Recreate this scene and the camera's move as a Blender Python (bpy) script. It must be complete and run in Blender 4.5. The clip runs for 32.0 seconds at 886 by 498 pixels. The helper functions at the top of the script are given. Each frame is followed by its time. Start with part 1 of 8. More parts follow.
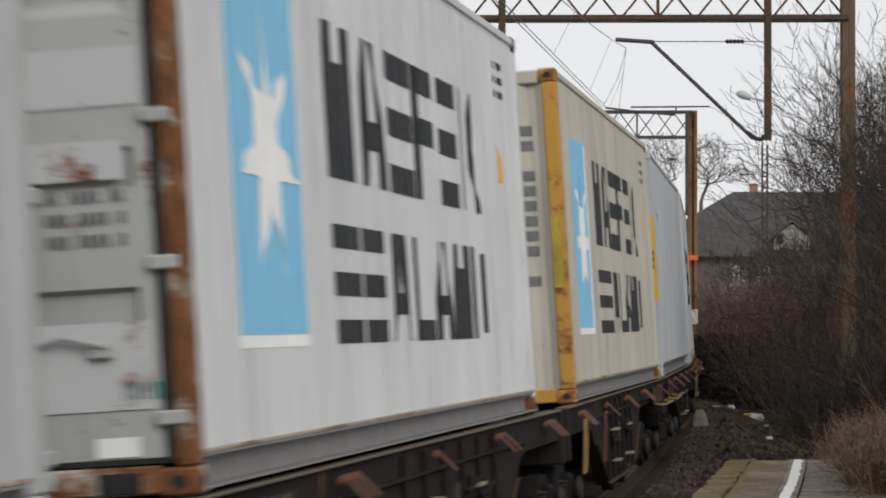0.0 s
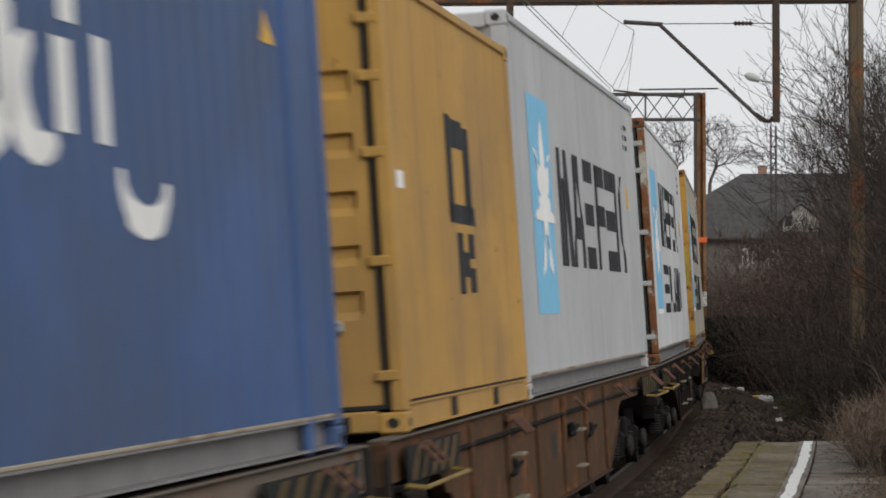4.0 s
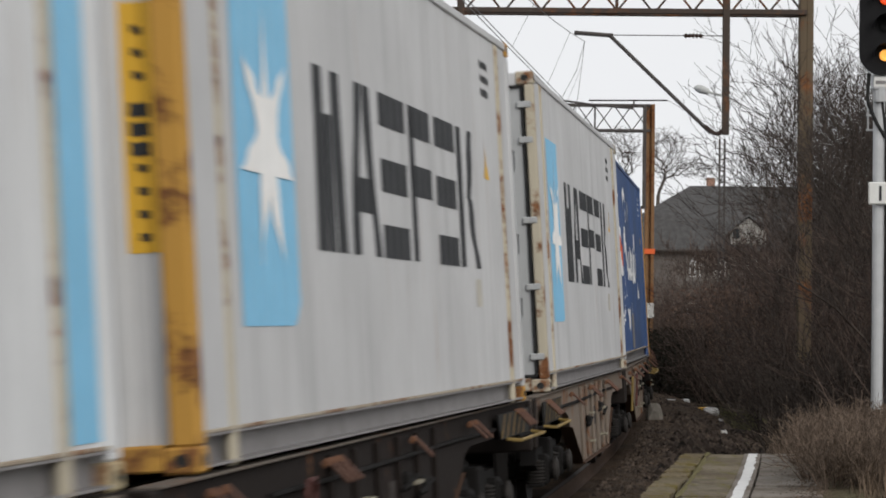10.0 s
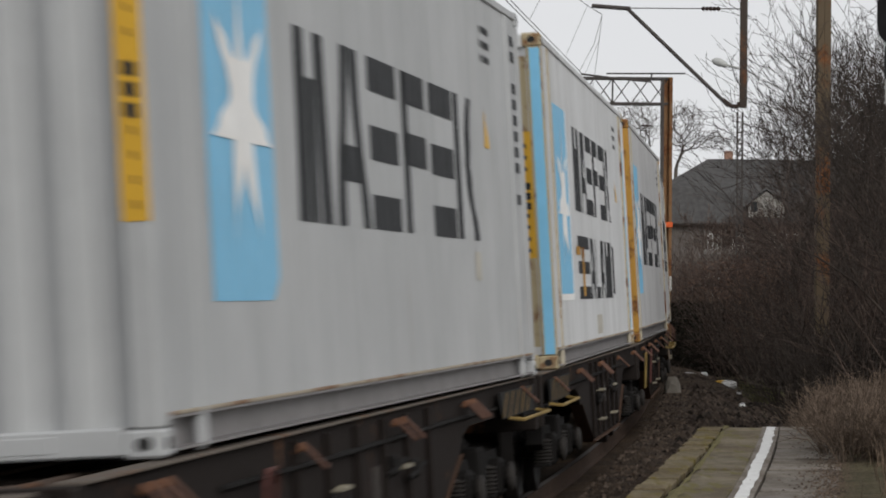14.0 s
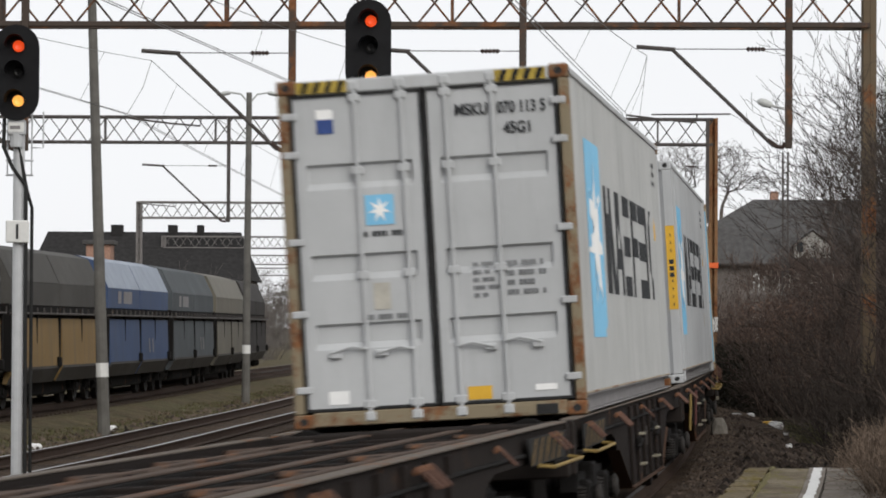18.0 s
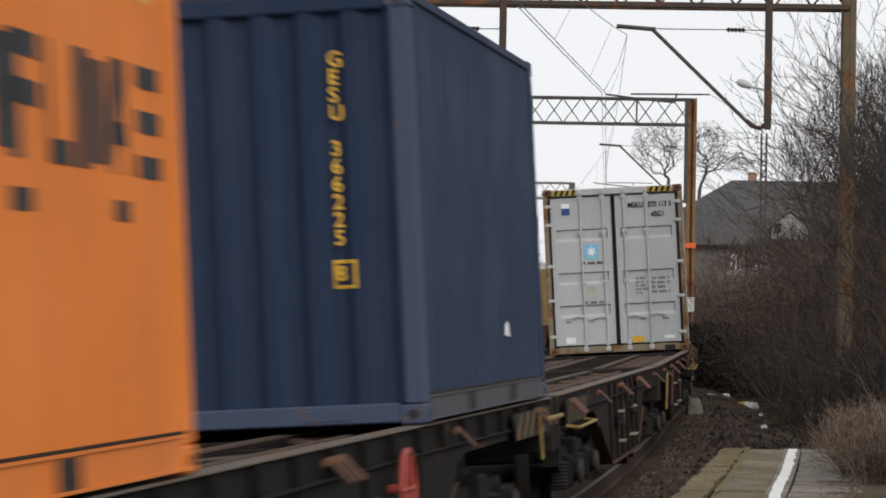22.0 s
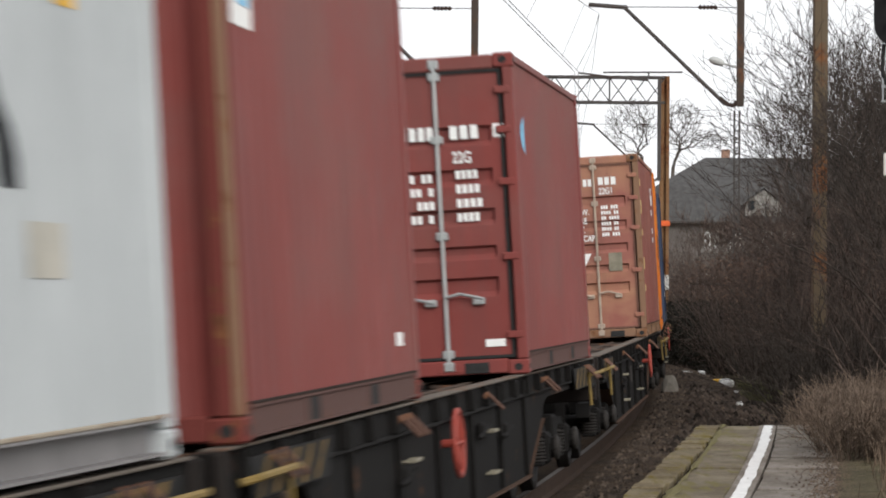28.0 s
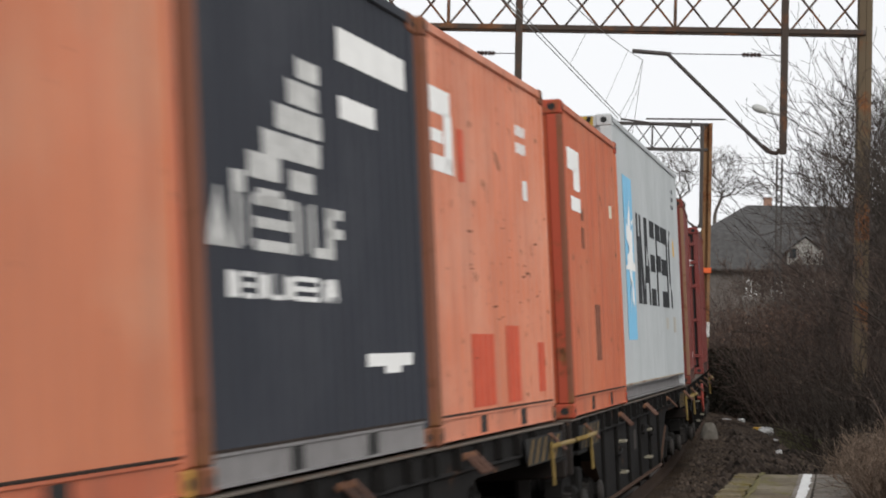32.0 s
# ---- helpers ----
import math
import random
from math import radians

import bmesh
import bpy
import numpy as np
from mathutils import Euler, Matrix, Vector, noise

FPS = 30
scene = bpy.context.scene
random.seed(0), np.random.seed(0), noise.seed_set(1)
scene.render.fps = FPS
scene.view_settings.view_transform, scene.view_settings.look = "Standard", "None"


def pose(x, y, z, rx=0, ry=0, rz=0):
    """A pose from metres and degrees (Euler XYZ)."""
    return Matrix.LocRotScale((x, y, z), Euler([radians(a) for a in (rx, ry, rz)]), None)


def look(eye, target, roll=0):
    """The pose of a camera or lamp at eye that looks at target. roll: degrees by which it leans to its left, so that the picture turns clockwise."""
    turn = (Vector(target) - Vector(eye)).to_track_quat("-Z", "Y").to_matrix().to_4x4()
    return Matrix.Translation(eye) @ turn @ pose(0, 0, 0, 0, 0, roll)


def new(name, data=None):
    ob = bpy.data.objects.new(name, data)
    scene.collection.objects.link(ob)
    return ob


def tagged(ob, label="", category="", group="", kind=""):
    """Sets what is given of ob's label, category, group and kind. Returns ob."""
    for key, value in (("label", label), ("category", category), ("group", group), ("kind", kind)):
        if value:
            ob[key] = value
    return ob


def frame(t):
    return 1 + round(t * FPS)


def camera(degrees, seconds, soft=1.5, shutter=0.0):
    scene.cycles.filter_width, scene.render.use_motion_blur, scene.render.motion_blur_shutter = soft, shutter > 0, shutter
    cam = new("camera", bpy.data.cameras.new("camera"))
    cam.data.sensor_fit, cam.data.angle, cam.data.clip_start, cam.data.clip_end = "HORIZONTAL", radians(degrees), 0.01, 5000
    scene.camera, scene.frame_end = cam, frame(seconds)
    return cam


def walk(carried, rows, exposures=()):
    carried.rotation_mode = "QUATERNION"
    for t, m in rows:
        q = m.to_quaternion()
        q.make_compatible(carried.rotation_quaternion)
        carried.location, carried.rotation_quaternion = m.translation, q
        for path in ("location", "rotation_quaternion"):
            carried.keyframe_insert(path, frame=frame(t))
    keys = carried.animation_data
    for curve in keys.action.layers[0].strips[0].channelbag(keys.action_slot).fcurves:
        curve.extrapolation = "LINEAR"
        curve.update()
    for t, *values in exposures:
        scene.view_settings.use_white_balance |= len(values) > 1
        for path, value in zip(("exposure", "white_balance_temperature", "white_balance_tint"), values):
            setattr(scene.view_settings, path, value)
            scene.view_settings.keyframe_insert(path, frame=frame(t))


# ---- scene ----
# A zoomed-in hand-held camera on a platform beside a curved line; a container train runs away from it.
EYE = (0.0, 0.0, 1.948)
cam = camera(15.355, 32.0, soft=1.8, shutter=1.0)
# seconds, yaw, pitch, roll
PATH = [
    (0, 0.000, 1.255, -0.079),
    (0.5, 0.159, 1.278, 0.453),
    (1, 0.164, 1.234, 0.411),
    (1.5, 0.058, 1.317, 0.351),
    (2, -0.032, 1.261, 0.135),
    (2.5, 0.089, 1.114, 0.498),
    (3, 0.164, 1.025, 0.398),
    (3.5, 0.240, 0.956, 0.241),
    (5.5, -0.092, 1.089, -0.009),
    (6, -0.225, 1.137, 0.187),
    (6.5, -0.214, 1.057, 0.236),
    (7, -0.203, 0.980, 0.096),
    (7.5, -0.427, 1.014, -0.091),
    (8, -0.483, 0.958, -0.280),
    (8.5, -0.541, 1.007, -0.284),
    (9, -0.561, 1.034, -0.224),
    (9.5, -0.641, 1.072, -0.524),
    (10, -0.763, 1.113, -0.577),
    (10.5, -0.791, 1.073, -0.410),
    (11, -0.720, 1.027, -0.629),
    (11.5, -0.710, 0.970, -0.473),
    (12, -0.654, 0.825, -0.365),
    (12.5, -0.575, 0.664, -0.455),
    (13, -0.579, 0.679, -0.582),
    (13.5, -0.538, 0.649, -0.575),
    (15.5, -0.107, 0.716, -0.144),
    (16, -0.012, 0.783, -0.095),
    (16.5, 0.113, 0.895, 0.001),
    (17, 0.193, 1.121, -0.141),
    (17.5, 0.186, 1.293, -0.465),
    (18, 0.346, 1.370, -0.301),
    (18.5, 0.475, 1.292, -0.469),
    (19, 0.534, 1.241, -0.117),
    (19.5, 0.497, 1.068, -0.563),
    (20, 0.349, 0.964, -0.662),
    (20.5, 0.272, 0.865, -0.643),
    (21, 0.215, 0.826, -0.642),
    (21.5, 0.090, 0.932, -0.809),
    (22, -0.059, 0.975, -0.978),
    (22.5, -0.143, 0.998, -0.753),
    (23, -0.198, 0.978, -0.653),
    (23.5, -0.313, 0.826, -0.902),
    (24, -0.427, 0.762, -0.594),
    (24.5, -0.422, 0.757, -0.557),
    (25, -0.455, 0.778, -0.668),
    (25.5, -0.465, 0.767, -0.955),
    (27.5, -0.494, 0.550, -1.034),
    (28, -0.500, 0.632, -0.417),
    (28.5, -0.640, 0.864, -0.966),
    (29, -0.200, 1.095, -0.954),
    (29.5, 0.064, 1.135, -1.106),
    (30, 0.169, 1.200, -1.145),
    (30.5, 0.451, 1.346, -1.061),
    (31, 0.472, 1.503, -0.929),
    (31.5, 0.365, 1.504, -0.794),
    (32, 0.203, 1.394, -1.113),
]
walk(cam, [(t, pose(*EYE, 90 + p, r, y)) for t, y, p, r in PATH], [(0, 0.1), (1, 0.04), (2, 0.1), (3, -0.08), (5.5, 0.2), (8, 0.28), (10, 0.17), (11, 0.02), (12, 0.1), (13, -0.04), (15.5, 0.1), (17, 0.3), (18, 0.28), (19, 0.12), (20, 0.02), (21, -0.07), (22, 0.24), (23, 0.26), (24, 0.36), (25, 0.46), (28, 0.54), (29, 0.55), (30, 0.36), (31, 0.42), (32, 0.32)])

# ---- plan of the line: nearest distance, heading, curvature and its change, cant, run of the train ----
D0, HEADING, K0, K1, CANT = 4.2822, radians(-10.0664), 0.0016941, -0.000005495, radians(3.645)
RUN = (6.1636, 0.04926, -0.0004357)


def _line():
    """The centre line of the main track, sampled every 0.5 m from 90 m behind the camera to 520 m ahead."""
    step, pts = 0.5, {}
    x, y, th = -D0 * math.cos(HEADING), -D0 * math.sin(HEADING), HEADING
    pts[0] = (x, y, th)
    for sign, n in ((1, 1040), (-1, 180)):
        x, y, th = pts[0]
        for i in range(1, n + 1):
            s = sign * (i - 0.5) * step
            k = K0 if s < 0 else K0 + K1 * s if s < 160 else -0.0002
            mid = th + sign * k * step / 2
            x -= sign * math.sin(mid) * step
            y += sign * math.cos(mid) * step
            th += sign * k * step
            pts[sign * i] = (x, y, th)
    return step, pts


STEP, LINE = _line()


def on_line(s, side=0.0):
    """Place (x, y) and heading s metres along the main track, side metres to its right."""
    i = math.floor(s / STEP)
    i = max(-179, min(1038, i))
    w = s / STEP - i
    a, b = LINE[i], LINE[i + 1]
    x, y, th = (a[j] * (1 - w) + b[j] * w for j in range(3))
    return x + math.cos(th) * side, y + math.sin(th) * side, th


def run(t):
    return RUN[0] * t + RUN[1] * t * t + RUN[2] * t ** 3


def ride(s, length, up=0.0, turn=0.0, side=0.0):
    """The pose of a body on the canted main track: its middle at s, borne at both ends of its length."""
    (ax, ay, _), (bx, by, _) = on_line(s - length / 2), on_line(s + length / 2)
    f = Vector((bx - ax, by - ay, 0)).normalized()
    f.rotate(Matrix.Rotation(radians(turn), 3, "Z"))
    r = Vector((f.y, -f.x, 0))
    u = Vector((0, 0, 1)) * math.cos(CANT) - r * math.sin(CANT)
    r = f.cross(u)
    p = Vector(((ax + bx) / 2, (ay + by) / 2, 0)) + u * up + r * side
    m = Matrix((r, f, u)).transposed().to_4x4()
    m.translation = p
    return m


# ---- light: a bright overcast winter sky ----
world = bpy.data.worlds.new("overcast_sky")
scene.world = world
world.use_nodes = True
wn, wl = world.node_tree.nodes, world.node_tree.links
sky = wn.new("ShaderNodeTexSky")
sky.sky_type, sky.sun_disc = "NISHITA", False
sky.sun_elevation, sky.sun_rotation = radians(34), radians(137)
grey = wn.new("ShaderNodeHueSaturation")
grey.inputs["Saturation"].default_value = 0.12
wl.new(sky.outputs["Color"], grey.inputs["Color"])
cover = wn.new("ShaderNodeMix")
cover.data_type = "RGBA"
cover.inputs["Factor"].default_value = 0.82
cover.inputs["B"].default_value = (8.0, 8.1, 8.35, 1)
wl.new(grey.outputs["Color"], cover.inputs["A"])
wl.new(cover.outputs["Result"], wn["Background"].inputs["Color"])
wn["Background"].inputs["Strength"].default_value = 0.1
sun_data = bpy.data.lights.new("sun", "SUN")
sun_data.energy, sun_data.angle, sun_data.color = 1.5, radians(35), (1.0, 0.96, 0.9)
sun = new("sun", sun_data)
sun.matrix_world = look((38, -62, 55), (0, 20, 0))


# ---- materials ----
def shader(name, build, rough=0.6, metal=0.0, spec=0.5):
    m = bpy.data.materials.new(name)
    m.use_nodes = True
    n, l = m.node_tree.nodes, m.node_tree.links
    b = n["Principled BSDF"]
    b.inputs["Roughness"].default_value, b.inputs["Metallic"].default_value = rough, metal
    b.inputs["Specular IOR Level"].default_value = spec
    build(n, l, b)
    return m


def tex(n, l, scale, detail=5.0, rough=0.6, stretch=None, kind="Object", seed=0.0):
    t = n.new("ShaderNodeTexNoise")
    t.inputs["Scale"].default_value, t.inputs["Detail"].default_value, t.inputs["Roughness"].default_value = scale, detail, rough
    c = n.new("ShaderNodeTexCoord")
    mp = n.new("ShaderNodeMapping")
    mp.inputs["Location"].default_value = (seed, seed * 1.7, seed * 0.6)
    if stretch:
        mp.inputs["Scale"].default_value = stretch
    if kind == "World":
        c = n.new("ShaderNodeNewGeometry")
        kind = "Position"
    l.new(c.outputs[kind], mp.inputs["Vector"])
    l.new(mp.outputs["Vector"], t.inputs["Vector"])
    return t.outputs["Fac"]


def ramp(n, l, fac, stops):
    r = n.new("ShaderNodeValToRGB")
    while len(r.color_ramp.elements) < len(stops):
        r.color_ramp.elements.new(0.5)
    for e, (p, c) in zip(r.color_ramp.elements, stops):
        e.position, e.color = p, (*c, 1) if len(c) == 3 else c
    l.new(fac, r.inputs["Fac"])
    return r.outputs["Color"]


def mix(n, l, fac, a, b, mode="MIX"):
    x = n.new("ShaderNodeMix")
    x.data_type, x.blend_type = "RGBA", mode
    for key, v in (("Factor", fac), ("A", a), ("B", b)):
        if isinstance(v, (int, float)):
            x.inputs[key].default_value = v
        elif isinstance(v, tuple):
            x.inputs[key].default_value = (*v, 1)
        else:
            l.new(v, x.inputs[key])
    return x.outputs["Result"]


def bump(n, l, b, fac, strength=0.2, dist=0.01):
    k = n.new("ShaderNodeBump")
    k.inputs["Strength"].default_value, k.inputs["Distance"].default_value = strength, dist
    l.new(fac, k.inputs["Height"])
    l.new(k.outputs["Normal"], b.inputs["Normal"])


def paint(name, colour, rust=0.35, dirt=0.5, rough=0.58, seed=0.0, fade=None, runs=0.0):
    """Weathered paint on steel: faded patches, streaks of dirt that run down, spots of rust."""
    def build(n, l, b):
        dark = tuple(c * 0.72 + 0.01 for c in colour)
        pale = tuple(min(1, c * 1.08 + 0.015) for c in colour)
        base = ramp(n, l, tex(n, l, 0.7, 6, 0.65, seed=seed), [(0.3, tuple(c * 0.9 for c in colour)), (0.5, colour), (0.72, pale)])
        if fade:
            base = mix(n, l, ramp(n, l, tex(n, l, 0.55, 5, 0.6, (1.0, 1.0, 1.6), seed=seed + 11), [(0.44, (0, 0, 0)), (0.64, (1, 1, 1))]), base, fade)
        streak = ramp(n, l, tex(n, l, 3.0, 5, 0.7, (1.0, 1.0, 0.09), seed=seed + 3), [(0.48, (0, 0, 0)), (0.75, (1, 1, 1))])
        s = n.new("ShaderNodeMath")
        s.operation = "MULTIPLY"
        s.inputs[1].default_value = dirt
        l.new(streak, s.inputs[0])
        c = mix(n, l, s.outputs[0], base, tuple(0.6 * d + 0.03 for d in dark))
        if runs:
            # thin rust runs in uneven patches, and faint scuffs
            run_map = ramp(n, l, tex(n, l, 7.0, 4, 0.6, (1.0, 1.0, 0.05), seed=seed + 5), [(0.60, (0, 0, 0)), (0.74, (1, 1, 1))])
            where = ramp(n, l, tex(n, l, 0.9, 3, 0.6, seed=seed + 15), [(0.50, (0, 0, 0)), (0.68, (runs, runs, runs))])
            c = mix(n, l, mix(n, l, 1.0, run_map, where, "MULTIPLY"), c, (0.23, 0.125, 0.06))
            scuff = ramp(n, l, tex(n, l, 2.2, 8, 0.75, (0.5, 0.5, 2.2), seed=seed + 19), [(0.66, (0, 0, 0)), (0.74, (0.35, 0.35, 0.35))])
            c = mix(n, l, scuff, c, tuple(0.55 * d + 0.02 for d in dark))
        spot = ramp(n, l, tex(n, l, 5.0, 9, 0.72, seed=seed + 7), [(0.735 - 0.16 * rust, (0, 0, 0)), (0.79 - 0.16 * rust, (1, 1, 1))])
        c = mix(n, l, spot, c, (0.16, 0.065, 0.03))
        l.new(c, b.inputs["Base Color"])
        bump(n, l, b, tex(n, l, 14, 3, 0.5), 0.08, 0.01)
    return shader(name, build, 0.7 if max(colour) < 0.1 else rough, 0.0, 0.1 if max(colour) < 0.1 else 0.18)


def plain(name, colour, rough=0.7, metal=0.0, scale=6.0, vary=0.25, grain=0.15):
    def build(n, l, b):
        c = ramp(n, l, tex(n, l, scale, 7, 0.68), [(0.3, tuple(x * (1 - vary) for x in colour)), (0.55, colour), (0.75, tuple(min(1, x * (1 + vary)) for x in colour))])
        l.new(c, b.inputs["Base Color"])
        bump(n, l, b, tex(n, l, scale * 5, 4, 0.6), grain, 0.01)
    return shader(name, build, rough, metal, 0.08 if max(colour) < 0.06 else 0.3)


def rusty(name, paint_colour, amount=0.5, scale=2.5):
    """Old steel on which the paint gives way to rust."""
    def build(n, l, b):
        f = tex(n, l, scale, 9, 0.7)
        c = ramp(n, l, tex(n, l, 9, 6, 0.7), [(0.3, (0.075, 0.035, 0.02)), (0.55, (0.17, 0.075, 0.035)), (0.75, (0.27, 0.13, 0.06))])
        k = ramp(n, l, f, [(0.62 - 0.3 * amount, (0, 0, 0)), (0.72 - 0.3 * amount, (1, 1, 1))])
        l.new(mix(n, l, k, paint_colour, c), b.inputs["Base Color"])
        bump(n, l, b, tex(n, l, 30, 5, 0.7), 0.25, 0.01)
    return shader(name, build, 0.85, 0.0, 0.08)


def lamp_glow(name, colour, strength):
    def build(n, l, b):
        b.inputs["Base Color"].default_value = (*colour, 1)
        b.inputs["Emission Color"].default_value = (*colour, 1)
        b.inputs["Emission Strength"].default_value = strength
    return shader(name, build, 0.3)


